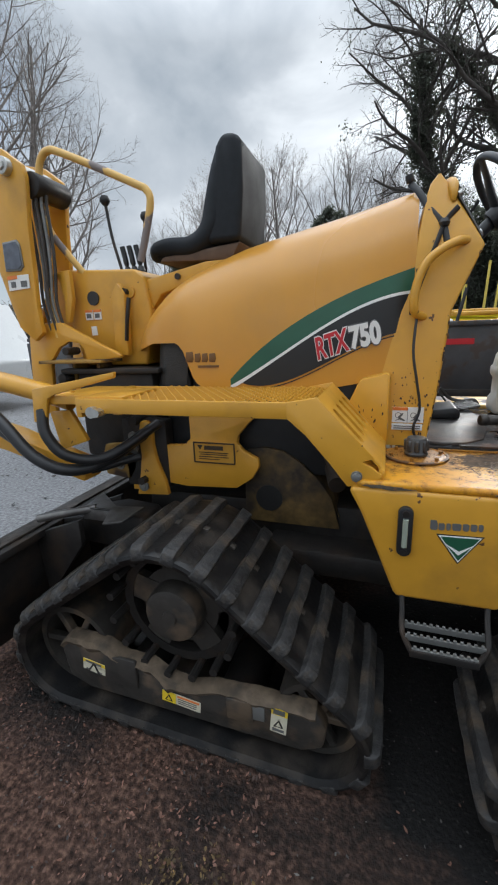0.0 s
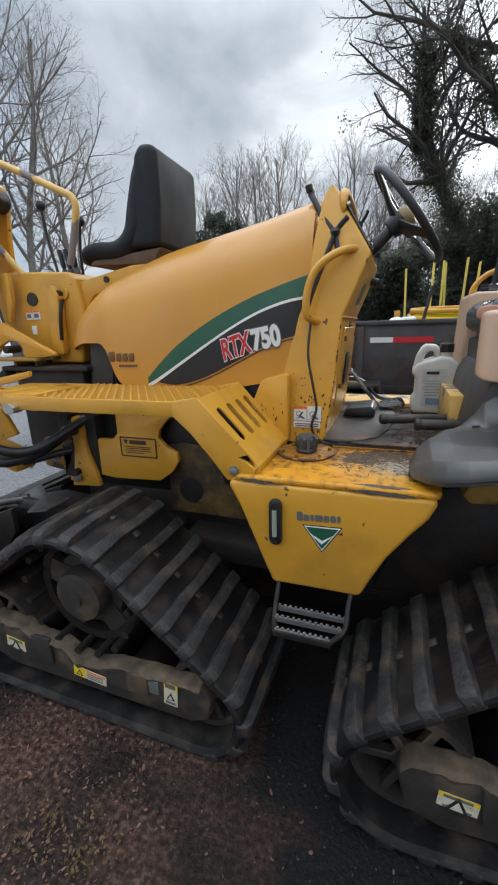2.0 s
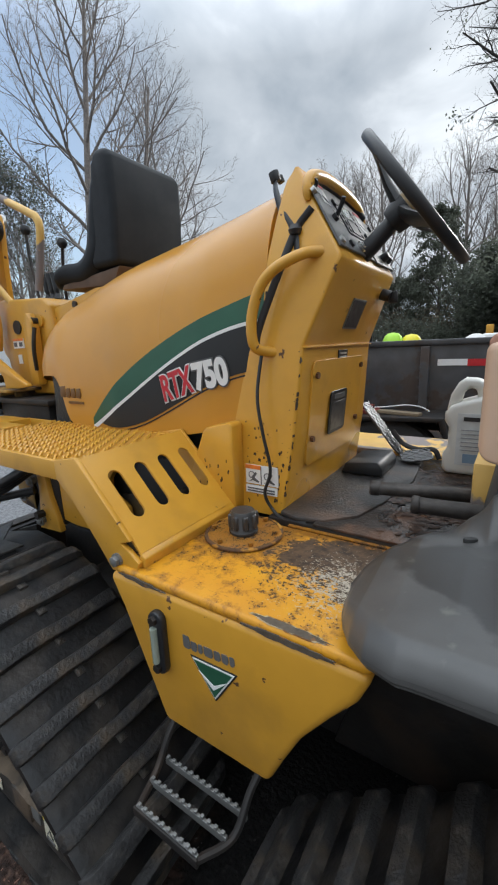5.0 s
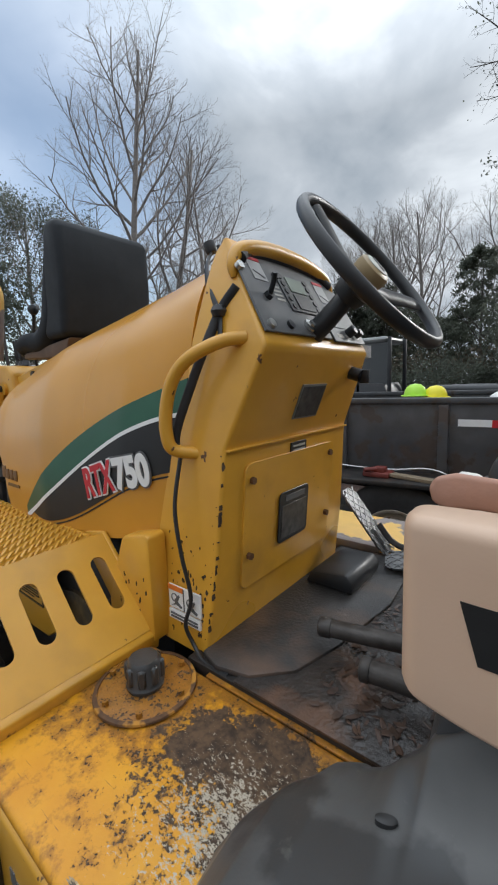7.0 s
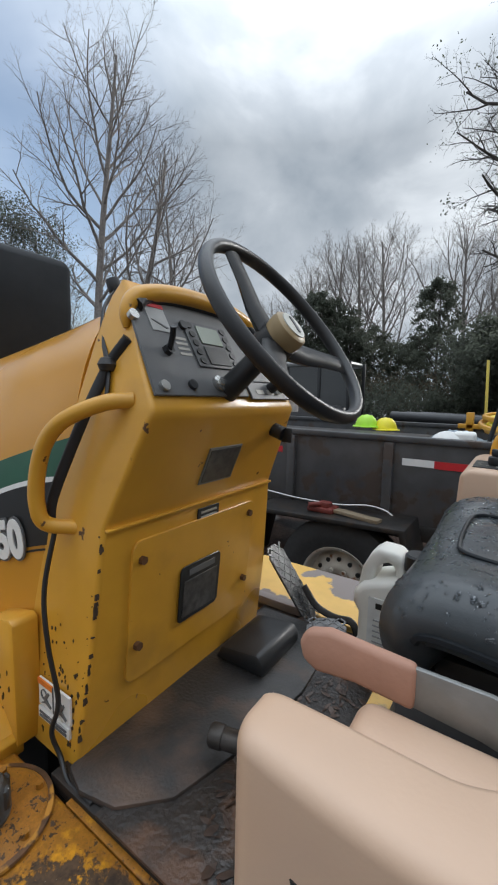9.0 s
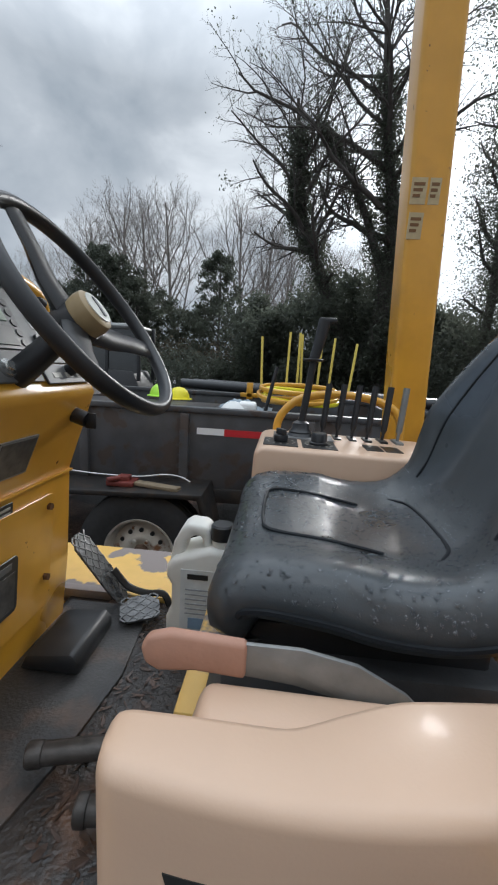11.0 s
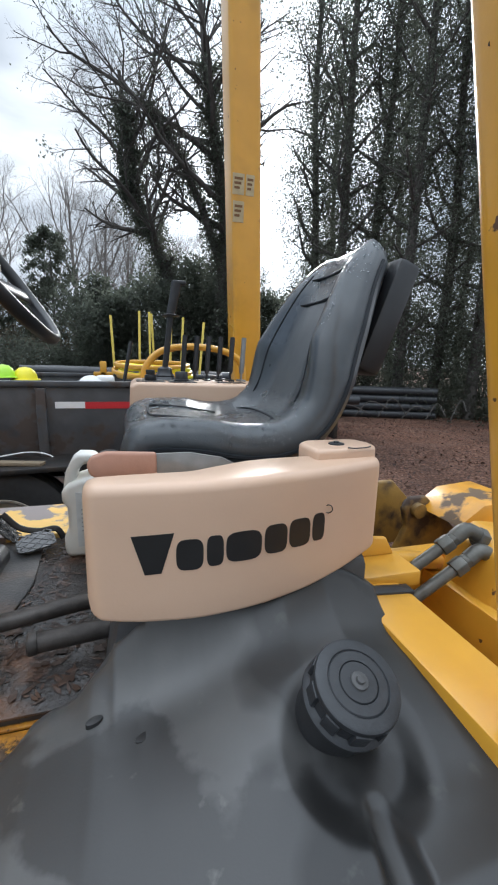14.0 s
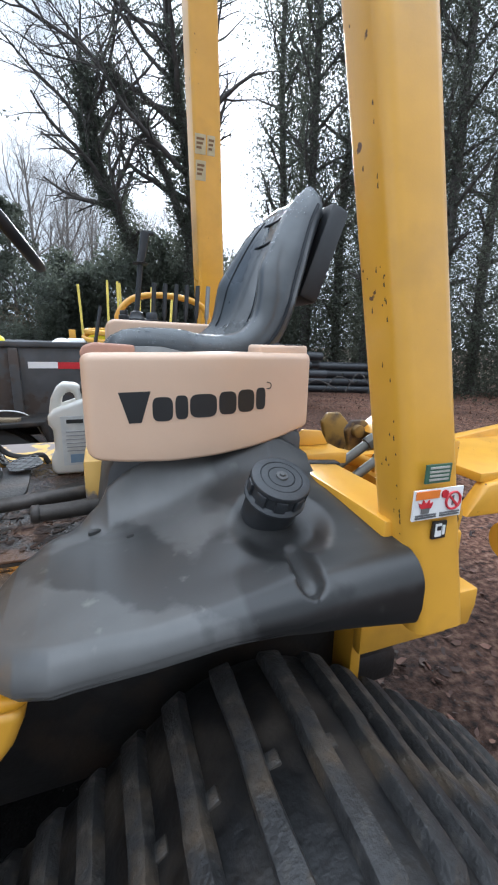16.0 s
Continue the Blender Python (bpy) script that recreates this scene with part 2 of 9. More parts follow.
IVY = mat("ivy_leaves", (0.128, 0.140, 0.108), 0.34, vary=0.3, scale=3, spec=0.9, leafy=0.85)
EVERGREEN = mat("evergreen_leaves", (0.125, 0.138, 0.106), 0.38, vary=0.3, scale=2, spec=0.8, leafy=0.84)
BRUSH = mat("dry_brush", (0.12, 0.10, 0.07), 0.85, vary=0.4, scale=2, leafy=0.3)
LEAF = mat("fallen_leaves", (0.11, 0.052, 0.034), 0.6, vary=0.5, scale=9)
PEBBLE = mat("gravel_stones", (0.08, 0.075, 0.07), 0.8, vary=0.5, scale=12)
CLOTH = mat("blue_grey_canvas", (0.22, 0.27, 0.31), 0.8, vary=0.2, scale=8, bump=0.3)


def ground_material():
    m = bpy.data.materials.new("wet_gravel_yard")
    m.use_nodes = True
    nt = m.node_tree
    n, l = nt.nodes.new, nt.links.new
    b = nt.nodes["Principled BSDF"]
    co = n("ShaderNodeTexCoord")

    def noise_at(s, d=6.0):
        t = n("ShaderNodeTexNoise")
        t.inputs["Scale"].default_value, t.inputs["Detail"].default_value = s, d
        l(co.outputs["Object"], t.inputs[0])
        return t.outputs[0]

    def ramp(v, *stops):
        r = n("ShaderNodeValToRGB")
        e = r.color_ramp.elements
        while len(e) < len(stops):
            e.new(0.5)
        for k, (p, c) in enumerate(stops):
            e[k].position, e[k].color = p, (*c, 1)
        l(v, r.inputs[0])
        return r.outputs[0]

    def mix(f, a, c):
        x = n("ShaderNodeMix")
        x.data_type = "RGBA"
        l(f, x.inputs[0])
        l(a, x.inputs[6])
        l(c, x.inputs[7])
        return x.outputs[2]

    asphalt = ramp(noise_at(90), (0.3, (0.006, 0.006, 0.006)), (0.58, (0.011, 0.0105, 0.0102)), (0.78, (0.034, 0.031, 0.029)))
    dirt = ramp(noise_at(60, 9.0), (0.3, (0.016, 0.010, 0.008)), (0.50, (0.062, 0.036, 0.027)), (0.70, (0.16, 0.095, 0.068)))
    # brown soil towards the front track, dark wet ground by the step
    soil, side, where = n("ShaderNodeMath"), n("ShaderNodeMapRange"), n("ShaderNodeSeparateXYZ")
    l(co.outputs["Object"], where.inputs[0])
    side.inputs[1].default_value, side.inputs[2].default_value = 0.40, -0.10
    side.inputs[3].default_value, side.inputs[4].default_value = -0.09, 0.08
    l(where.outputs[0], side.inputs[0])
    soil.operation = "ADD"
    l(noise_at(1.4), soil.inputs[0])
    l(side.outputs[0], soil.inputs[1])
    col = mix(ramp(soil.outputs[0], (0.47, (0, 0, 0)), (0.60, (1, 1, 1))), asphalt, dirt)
    litter = ramp(noise_at(28), (0.32, (0.022, 0.012, 0.009)), (0.5, (0.13, 0.064, 0.043)), (0.68, (0.28, 0.17, 0.12)))
    sep, far = n("ShaderNodeSeparateXYZ"), n("ShaderNodeMapRange")
    l(co.outputs["Object"], sep.inputs[0])
    far.inputs[1].default_value, far.inputs[2].default_value = 1.4, 3.0
    l(sep.outputs[0], far.inputs[0])
    patch = ramp(noise_at(0.55, 4.0), (0.40, (0.6, 0.6, 0.6)), (0.55, (1, 1, 1)))
    f = n("ShaderNodeMath")
    f.operation = "MULTIPLY"
    l(far.outputs[0], f.inputs[0])
    l(patch, f.inputs[1])
    col = mix(f.outputs[0], col, litter)
    # the pale, dry lot beyond the front of the machine
    wob, lot = n("ShaderNodeMath"), n("ShaderNodeMapRange")
    wob.operation = "MULTIPLY_ADD"
    l(noise_at(1.6), wob.inputs[0])
    wob.inputs[1].default_value = 1.2
    l(sep.outputs[0], wob.inputs[2])
    lot.inputs[1].default_value, lot.inputs[2].default_value = -0.95, -1.15
    l(wob.outputs[0], lot.inputs[0])
    pale = ramp(noise_at(40, 9.0), (0.3, (0.14, 0.14, 0.145)), (0.55, (0.24, 0.24, 0.245)), (0.75, (0.34, 0.34, 0.34)))
    col = mix(lot.outputs[0], col, pale)
    l(col, b.inputs["Base Color"])
    l(ramp(noise_at(1.3), (0.4, (0.62, 0.62, 0.62)), (0.6, (0.95, 0.95, 0.95))), b.inputs["Roughness"])
    b.inputs["Specular IOR Level"].default_value = 0.14
    bp = n("ShaderNodeBump")
    bp.inputs["Strength"].default_value, bp.inputs["Distance"].default_value = 0.8, 0.014
    l(noise_at(70, 8.0), bp.inputs["Height"])
    l(bp.outputs[0], b.inputs["Normal"])
    return m


GROUND = ground_material()


def deck_material():
    """Worn yellow deck paint: a bare brown patch, pale primer flecks round it, scratches, and rusty grime by the filler and the edges."""
    m = bpy.data.materials.new("worn_deck_paint")
    m.use_nodes = True
    nt = m.node_tree
    n, l = nt.nodes.new, nt.links.new
    b = nt.nodes["Principled BSDF"]
    geo, sep = n("ShaderNodeNewGeometry"), n("ShaderNodeSeparateXYZ")
    l(geo.outputs["Position"], sep.inputs[0])
    x, y = sep.outputs[0], sep.outputs[1]

    def calc(op, a, c=None, d=None):
        q = n("ShaderNodeMath")
        q.operation = op
        for k, v in enumerate((a, c, d)):
            if v is None:
                continue
            if isinstance(v, (int, float)):
                q.inputs[k].default_value = v
            else:
                l(v, q.inputs[k])
        return q.outputs[0]

    def noise_at(s, d=5.0, r=0.6, squash=None):
        t = n("ShaderNodeTexNoise")
        t.inputs["Scale"].default_value, t.inputs["Detail"].default_value, t.inputs["Roughness"].default_value = s, d, r
        v = geo.outputs["Position"]
        if squash:
            mp = n("ShaderNodeMapping")
            mp.inputs["Rotation"].default_value = (0, 0, radians(squash[0]))
            mp.inputs["Scale"].default_value = (1.0, squash[1], 1.0)
            l(v, mp.inputs[0])
            v = mp.outputs[0]
        l(v, t.inputs[0])
        return t.outputs[0]

    def ramp(v, a, c):
        r = n("ShaderNodeMapRange")
        r.inputs[1].default_value, r.inputs[2].default_value = a, c
        l(v, r.inputs[0])
        return r.outputs[0]

    def oval(cx, cy, rx, ry, turn):
        """1 in the middle of an oval, 0 on its rim, negative outside."""
        c, s = math.cos(radians(turn)), math.sin(radians(turn))
        dx, dy = calc("SUBTRACT", x, cx), calc("SUBTRACT", y, cy)
        u = calc("DIVIDE", calc("ADD", calc("MULTIPLY", dx, c), calc("MULTIPLY", dy, s)), rx)
        v = calc("DIVIDE", calc("SUBTRACT", calc("MULTIPLY", dy, c), calc("MULTIPLY", dx, s)), ry)
        return calc("SUBTRACT", 1.0, calc("SQRT", calc("ADD", calc("MULTIPLY", u, u), calc("MULTIPLY", v, v))))

    def tint(f, under, colour):
        q = n("ShaderNodeMix")
        q.data_type = "RGBA"
        l(f, q.inputs[0])
        l(under, q.inputs[6])
        if isinstance(colour, tuple):
            q.inputs[7].default_value = (*colour, 1)
        else:
            l(colour, q.inputs[7])
        return q.outputs[2]

    def two(v, lo, hi):
        q = n("ShaderNodeMix")
        q.data_type = "RGBA"
        l(v, q.inputs[0])
        q.inputs[6].default_value, q.inputs[7].default_value = (*lo, 1), (*hi, 1)
        return q.outputs[2]

    fine, mid, big = noise_at(150, 6.0, 0.7), noise_at(38, 6.0, 0.65), noise_at(9, 5.0, 0.6)
    paint = two(ramp(big, 0.35, 0.7), (0.66, 0.315, 0.016), (0.57, 0.245, 0.012))
    # orange-brown staining that gathers round the filler and along the floor's edge
    filler = calc("MAXIMUM", calc("MAXIMUM", oval(0.290, 1.320, 0.21, 0.15, 10), calc("MULTIPLY", oval(0.290, 1.325, 0.125, 0.115, 0), 2.2)), calc("MULTIPLY", ramp(calc("ADD", y, calc("MULTIPLY", x, 0.02)), 1.352, 1.405), 0.55))
    rusty = ramp(calc("ADD", filler, calc("MULTIPLY", calc("SUBTRACT", mid, 0.5), 2.4)), -0.02, 0.42)
    col = tint(calc("MULTIPLY", rusty, 0.75), paint, two(ramp(fine, 0.35, 0.65), (0.10, 0.04, 0.012), (0.30, 0.11, 0.018)))
    # the bare patch
    body = calc("MAXIMUM", oval(0.515, 1.32, 0.15, 0.085, 12), calc("SUBTRACT", oval(0.60, 1.24, 0.07, 0.10, 25), 0.1))
    bare = ramp(calc("ADD", calc("ADD", body, calc("MULTIPLY", calc("SUBTRACT", mid, 0.5), 1.5)), calc("MULTIPLY", calc("SUBTRACT", fine, 0.5), 1.1)), 0.08, 0.2)
    # chips scattered round it, thinning outwards
    halo = calc("MAXIMUM", oval(0.54, 1.27, 0.24, 0.19, 15), calc("MULTIPLY", oval(0.30, 1.30, 0.24, 0.16, 0), 0.5))
    chips = ramp(calc("ADD", calc("MULTIPLY", halo, 0.16), calc("ADD", calc("MULTIPLY", fine, 0.6), calc("MULTIPLY", mid, 0.4))), 0.595, 0.615)
    lost = calc("MAXIMUM", bare, chips)
    col = tint(lost, col, two(ramp(noise_at(70), 0.35, 0.65), (0.035, 0.022, 0.014), (0.115, 0.068, 0.036)))
    # pale primer left in flecks at the rim
    flecks = ramp(calc("ADD", calc("MULTIPLY", oval(0.565, 1.235, 0.17, 0.15, 20), 0.20), noise_at(130, 6.0, 0.75, (30, 1.7))), 0.655, 0.68)
    col = tint(flecks, col, (0.46, 0.40, 0.31))
    # fine scratches
    scratch = calc("MAXIMUM", ramp(noise_at(14, 3.0, 0.5, (35, 16)), 0.70, 0.72), ramp(noise_at(16, 3.0, 0.5, (-28, 18)), 0.71, 0.73))
    col = tint(calc("MULTIPLY", scratch, 0.7), col, (0.16, 0.08, 0.03))
    l(col, b.inputs["Base Color"])
    l(ramp(calc("ADD", lost, calc("MULTIPLY", big, 0.6)), -0.75, 1.9), b.inputs["Roughness"])
    b.inputs["Coat Weight"].default_value, b.inputs["Coat Roughness"].default_value = 0.12, 0.25
    b.inputs["Specular IOR Level"].default_value = 0.35
    bp = n("ShaderNodeBump")
    bp.inputs["Strength"].default_value, bp.inputs["Distance"].default_value = 0.6, 0.002
    l(calc("SUBTRACT", calc("MULTIPLY", fine, 0.4), lost), bp.inputs["Height"])
    l(bp.outputs[0], b.inputs["Normal"])
    return m


DECK = deck_material()


def ragged_dark_zone(m, x_edge, ragged, strength):
    """A darker zone with a ragged, crisp outline over the part of a surface behind x_edge."""
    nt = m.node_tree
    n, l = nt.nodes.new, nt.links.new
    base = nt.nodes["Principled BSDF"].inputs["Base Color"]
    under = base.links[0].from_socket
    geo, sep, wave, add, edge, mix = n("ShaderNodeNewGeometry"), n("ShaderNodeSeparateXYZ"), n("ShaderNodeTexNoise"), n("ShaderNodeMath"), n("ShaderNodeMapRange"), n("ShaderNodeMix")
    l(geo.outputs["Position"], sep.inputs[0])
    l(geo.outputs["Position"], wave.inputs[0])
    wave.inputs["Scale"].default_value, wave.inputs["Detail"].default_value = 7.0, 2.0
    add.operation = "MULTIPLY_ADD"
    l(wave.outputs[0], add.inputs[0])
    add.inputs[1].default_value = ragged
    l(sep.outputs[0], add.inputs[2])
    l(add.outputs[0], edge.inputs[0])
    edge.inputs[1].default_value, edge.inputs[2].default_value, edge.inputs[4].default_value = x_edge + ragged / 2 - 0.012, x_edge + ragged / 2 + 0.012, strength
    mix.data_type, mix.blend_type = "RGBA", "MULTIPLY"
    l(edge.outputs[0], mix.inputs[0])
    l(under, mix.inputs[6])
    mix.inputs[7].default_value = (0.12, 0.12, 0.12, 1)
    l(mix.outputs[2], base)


ragged_dark_zone(GREYPL, 0.935, 0.26, 0.72)

# ---- mesh helpers ----
YC = 1.715


def finish(bm, bevel=0.0, seg=2, angle=30):
    bmesh.ops.recalc_face_normals(bm, faces=bm.faces)
    if bevel:
        es = [e for e in bm.edges if len(e.link_faces) == 2 and e.calc_face_angle(0) > radians(angle)]
        bmesh.ops.bevel(bm, geom=es, offset=bevel, segments=seg, profile=0.5, affect="EDGES", clamp_overlap=True)
    return bm


def box(x0, x1, y0, y1, z0, z1, bevel=0.004, seg=2):
    bm = bmesh.new()
    bmesh.ops.create_cube(bm, size=1, matrix=Matrix.Translation(((x0 + x1) / 2, (y0 + y1) / 2, (z0 + z1) / 2)) @ Matrix.Diagonal((abs(x1 - x0), abs(y1 - y0), abs(z1 - z0), 1)))
    return finish(bm, bevel, seg)


def turned(bm, m):
    bmesh.ops.transform(bm, matrix=m, verts=bm.verts)
    return bm


def moved(bm, loc, rx=0, ry=0, rz=0):
    return turned(bm, pose(*loc, rx, ry, rz))


def prism(poly, a, b, axis="y", bevel=0.004, seg=2, angle=30):
    """A plate with the outline poly (x, z for axis y; y, z for axis x; x, y for axis z) from a to b."""
    bm = bmesh.new()

    def at(p, d):
        return {"y": (p[0], d, p[1]), "x": (d, p[0], p[1]), "z": (p[0], p[1], d)}[axis]

    lo, hi = [bm.verts.new(at(p, a)) for p in poly], [bm.verts.new(at(p, b)) for p in poly]
    bm.faces.new(lo)
    bm.faces.new(hi[::-1])
    for i in range(len(poly)):
        j = (i + 1) % len(poly)
        bm.faces.new((lo[i], hi[i], hi[j], lo[j]))
    return finish(bm, bevel, seg, angle)


def cyl(p, q, r, r2=None, seg=20, bevel=0.0):
    p, q = Vector(p), Vector(q)
    bm = bmesh.new()
    m = Matrix.Translation((p + q) / 2) @ (q - p).to_track_quat("Z", "Y").to_matrix().to_4x4()
    bmesh.ops.create_cone(bm, cap_ends=True, segments=seg, radius1=r, radius2=r if r2 is None else r2, depth=(q - p).length, matrix=m)
    return finish(bm, bevel, 2, 50)


def smooth_path(pts, n=6):
    """Catmull-Rom through the points."""
    p = [Vector(v) for v in pts]
    p = [2 * p[0] - p[1]] + p + [2 * p[-1] - p[-2]]
    out = []
    for i in range(1, len(p) - 2):
        for k in range(n):
            t = k / n
            a, b, c, d = p[i - 1], p[i], p[i + 1], p[i + 2]
            out.append(0.5 * (2 * b + (c - a) * t + (2 * a - 5 * b + 4 * c - d) * t * t + (3 * b - a - 3 * c + d) * t ** 3))
    return out + [p[-2]]


def tube(pts, r, seg=10, n=6, closed=False, flat=1.0):
    path = smooth_path(pts, n) if n > 1 else [Vector(v) for v in pts]
    bm = bmesh.new()
    rings, up = [], None
    for i, c in enumerate(path):
        t = (path[min(i + 1, len(path) - 1)] - path[max(i - 1, 0)]).normalized()
        if up is None:
            up = t.orthogonal().normalized()
        up = (up - t * up.dot(t)).normalized()
        side = t.cross(up)
        rr = r(i / (len(path) - 1)) if callable(r) else r
        rings.append([bm.verts.new(c + up * rr * math.cos(6.2832 * k / seg) + side * rr * flat * math.sin(6.2832 * k / seg)) for k in range(seg)])
    for a, b in zip(rings, rings[1:]):
        for k in range(seg):
            bm.faces.new((a[k], a[(k + 1) % seg], b[(k + 1) % seg], b[k]))
    bm.faces.new(rings[0][::-1])
    bm.faces.new(rings[-1])
    return finish(bm)


def lathe(profile, m=None, seg=32):
    """A turned shape about z from (radius, height) pairs."""
    bm = bmesh.new()
    rings = []
    for r, z in profile:
        rings.append([bm.verts.new((r * math.cos(6.28319 * k / seg), r * math.sin(6.28319 * k / seg), z)) for k in range(seg)] if r > 1e-5 else [bm.verts.new((0, 0, z))])
    for a, b in zip(rings, rings[1:]):
        for k in range(seg):
            j = (k + 1) % seg
            if len(a) == 1 and len(b) > 1:
                bm.faces.new((a[0], b[j], b[k]))
            elif len(b) == 1 and len(a) > 1:
                bm.faces.new((a[k], a[j], b[0]))
            elif len(a) > 1:
                bm.faces.new((a[k], a[j], b[j], b[k]))
    for ring, flip in ((rings[0], True), (rings[-1], False)):
        if len(ring) > 1:
            bm.faces.new(ring[::-1] if flip else ring)
    finish(bm)
    return turned(bm, m) if m else bm


def grid(rows, close_u=False, close_v=False, cap=False):
    bm = bmesh.new()
    vs = [[bm.verts.new(p) for p in row] for row in rows]
    nu, nv = len(vs), len(vs[0])
    for i in range(nu if close_u else nu - 1):
        for j in range(nv if close_v else nv - 1):
            bm.faces.new((vs[i][j], vs[(i + 1) % nu][j], vs[(i + 1) % nu][(j + 1) % nv], vs[i][(j + 1) % nv]))
    if cap:
        bm.faces.new(vs[0][::-1])
        bm.faces.new(vs[-1])
    return finish(bm)


def sheet(rows, shift):
    """A sheet through rows of points, with the thickness shift behind it."""
    d = Vector(shift)
    return grid([list(r) + [Vector(p) + d for p in r[::-1]] for r in rows], close_v=True, cap=True)


def star(n, r0, r1, w, m, h):
    """A hub with n arms, as one plate of half thickness h about z."""
    poly = []
    for k in range(n):
        a, d = 6.28319 * k / n, math.asin(min(0.9, w / r0))
        b = math.asin(w / r1)
        poly += [(r0 * math.cos(a - d), r0 * math.sin(a - d)), (r1 * math.cos(a - b), r1 * math.sin(a - b)), (r1 * math.cos(a + b), r1 * math.sin(a + b)), (r0 * math.cos(a + d), r0 * math.sin(a + d))]
    return turned(prism(poly, -h, h, "z", 0.003, 1), m)


def join(*bms):
    out = bmesh.new()
    for b in bms:
        me = bpy.data.meshes.new("x")
        b.to_mesh(me)
        b.free()
        out.from_mesh(me)
        bpy.data.meshes.remove(me)
    return out


def to_mesh(name, bm, material, smooth=40, origin=(0, 0, 0)):
    bmesh.ops.translate(bm, vec=-Vector(origin), verts=bm.verts)
    me = bpy.data.meshes.new(name)
    bm.to_mesh(me)
    bm.free()
    me.materials.append(material)
    if smooth:
        me.shade_smooth()
        me.set_sharp_from_angle(angle=radians(smooth))
    return me


def world_of(ob):
    p = Vector((0, 0, 0))
    while ob:
        p += ob.location
        ob = ob.parent
    return p


def thing(name, label, category, loc=(0, 0, 0), group="", kind=""):
    ob = new(name)
    ob.location = loc
    return tagged(ob, label, category, group, kind)


def part(name, bm, material, parent, label="", smooth=40):
    """One mesh, given in world coordinates, under a thing or a part."""
    ob = new(name, to_mesh(name, bm, material, smooth, world_of(parent)))
    ob.parent = parent
    return tagged(ob, label)


def solo(name, bm, material, label, category, loc=(0, 0, 0), group="", kind="", smooth=40):
    ob = new(name, to_mesh(name, bm, material, smooth, loc))
    ob.location = loc
    return tagged(ob, label, category, group, kind)


def shared(name, me, parent, loc, label=""):
    """Another object on the mesh me, at a world place (and turn), under parent."""
    ob = new(name, me)
    ob.parent = parent
    m = loc if isinstance(loc, Matrix) else Matrix.Translation(loc)
    ob.matrix_basis = Matrix.Translation(-world_of(parent)) @ m
    return tagged(ob, label)

# ---- the trencher ----
machine = thing("ride_on_trencher", "yellow ride-on trencher with four black rubber tracks and a backhoe", "trencher", (0.3, YC, 0))


# tracks: a triangle of belt round a drive sprocket and two idlers
def hull_path(circles, grow, n=96):
    """Points evenly spaced along the belt round the circles, each with its outward direction."""
    pts = []
    for a in range(720):
        d = Vector((math.cos(a * math.pi / 360), math.sin(a * math.pi / 360)))
        x, z, r = max(circles, key=lambda c: c[0] * d.x + c[1] * d.y + c[2])
        pts.append((Vector((x, z)) + d * (r + grow), d))
    total = sum((pts[i][0] - pts[i - 1][0]).length for i in range(len(pts)))
    out, gone, step = [], 0.0, total / n
    for i in range(len(pts)):
        (p, dp), (q, dq) = pts[i], pts[(i + 1) % len(pts)]
        length = (q - p).length
        while len(out) * step < gone + length and len(out) < n:
            f = (len(out) * step - gone) / max(length, 1e-9)
            out.append((p.lerp(q, f), dp.lerp(dq, f).normalized()))
        gone += length
    return out


TRACK_Y0, TRACK_Y1 = 0.895, 1.275
WHEELS = [(-0.768, 0.200, 0.152), (0.055, 0.150, 0.125), (-0.375, 0.405, 0.215)]


def belt_mesh(grow0, grow1):
    path_o, path_m, path_i = (hull_path(WHEELS, g, 120) for g in (grow1 + 0.006, grow1 - 0.008, grow0))
    rows = []
    for (po, _), (pm, _), (pi, _) in zip(path_o, path_m, path_i):
        ph, qh = po.lerp(pm, 0.35), po.lerp(pm, 0.08)
        near = [(pi.x, TRACK_Y0 + 0.006, pi.y), (pm.x, TRACK_Y0 - 0.006, pm.y), (ph.x, TRACK_Y0 - 0.003, ph.y), (qh.x, TRACK_Y0 + 0.008, qh.y), (po.x, TRACK_Y0 + 0.022, po.y)]
        rows.append(near + [(x, TRACK_Y0 + TRACK_Y1 - y, z) for x, y, z in near[::-1]])
    return grid(rows, close_u=True, close_v=True)


def lug_mesh():
    """One bar of the tread, broad at its ends, where it wraps over the belt's edge, and narrow at its middle, with a low tab beside it."""
    bm = bmesh.new()
    half = [(-0.007, -0.016, 0.002, 0.020, 0), (-0.002, -0.014, 0.016, 0.0235, 0), (0.012, -0.006, 0.026, 0.0240, 0), (0.045, -0.006, 0.029, 0.0225, 0), (0.10, -0.006, 0.030, 0.0205, 0.001), (0.16, -0.006, 0.030, 0.0195, 0.0015), (0.180, -0.006, 0.028, 0.0195, 0.0005)]
    ym = (TRACK_Y0 + TRACK_Y1) / 2
    secs = []
    for side, rows in ((-1, half), (1, half[::-1])):
        for dy, low, h, w, dx in rows:
            y, x = ym + side * ((TRACK_Y1 - TRACK_Y0) / 2 - dy), side * dx
            secs.append([(x - w, y, low), (x - w * 0.80, y, h), (x + w * 0.80, y, h), (x + w, y, low)])
    vs = [[bm.verts.new(p) for p in q] for q in secs]
    for a, b in zip(vs, vs[1:]):
        for k in range(4):
            bm.faces.new((a[k], a[(k + 1) % 4], b[(k + 1) % 4], b[k]))
    bm.faces.new(vs[0][::-1])
    bm.faces.new(vs[-1])
    return join(finish(bm, 0.003, 2), box(0.012, 0.038, ym - 0.012, ym + 0.012, -0.006, 0.010, 0.003))


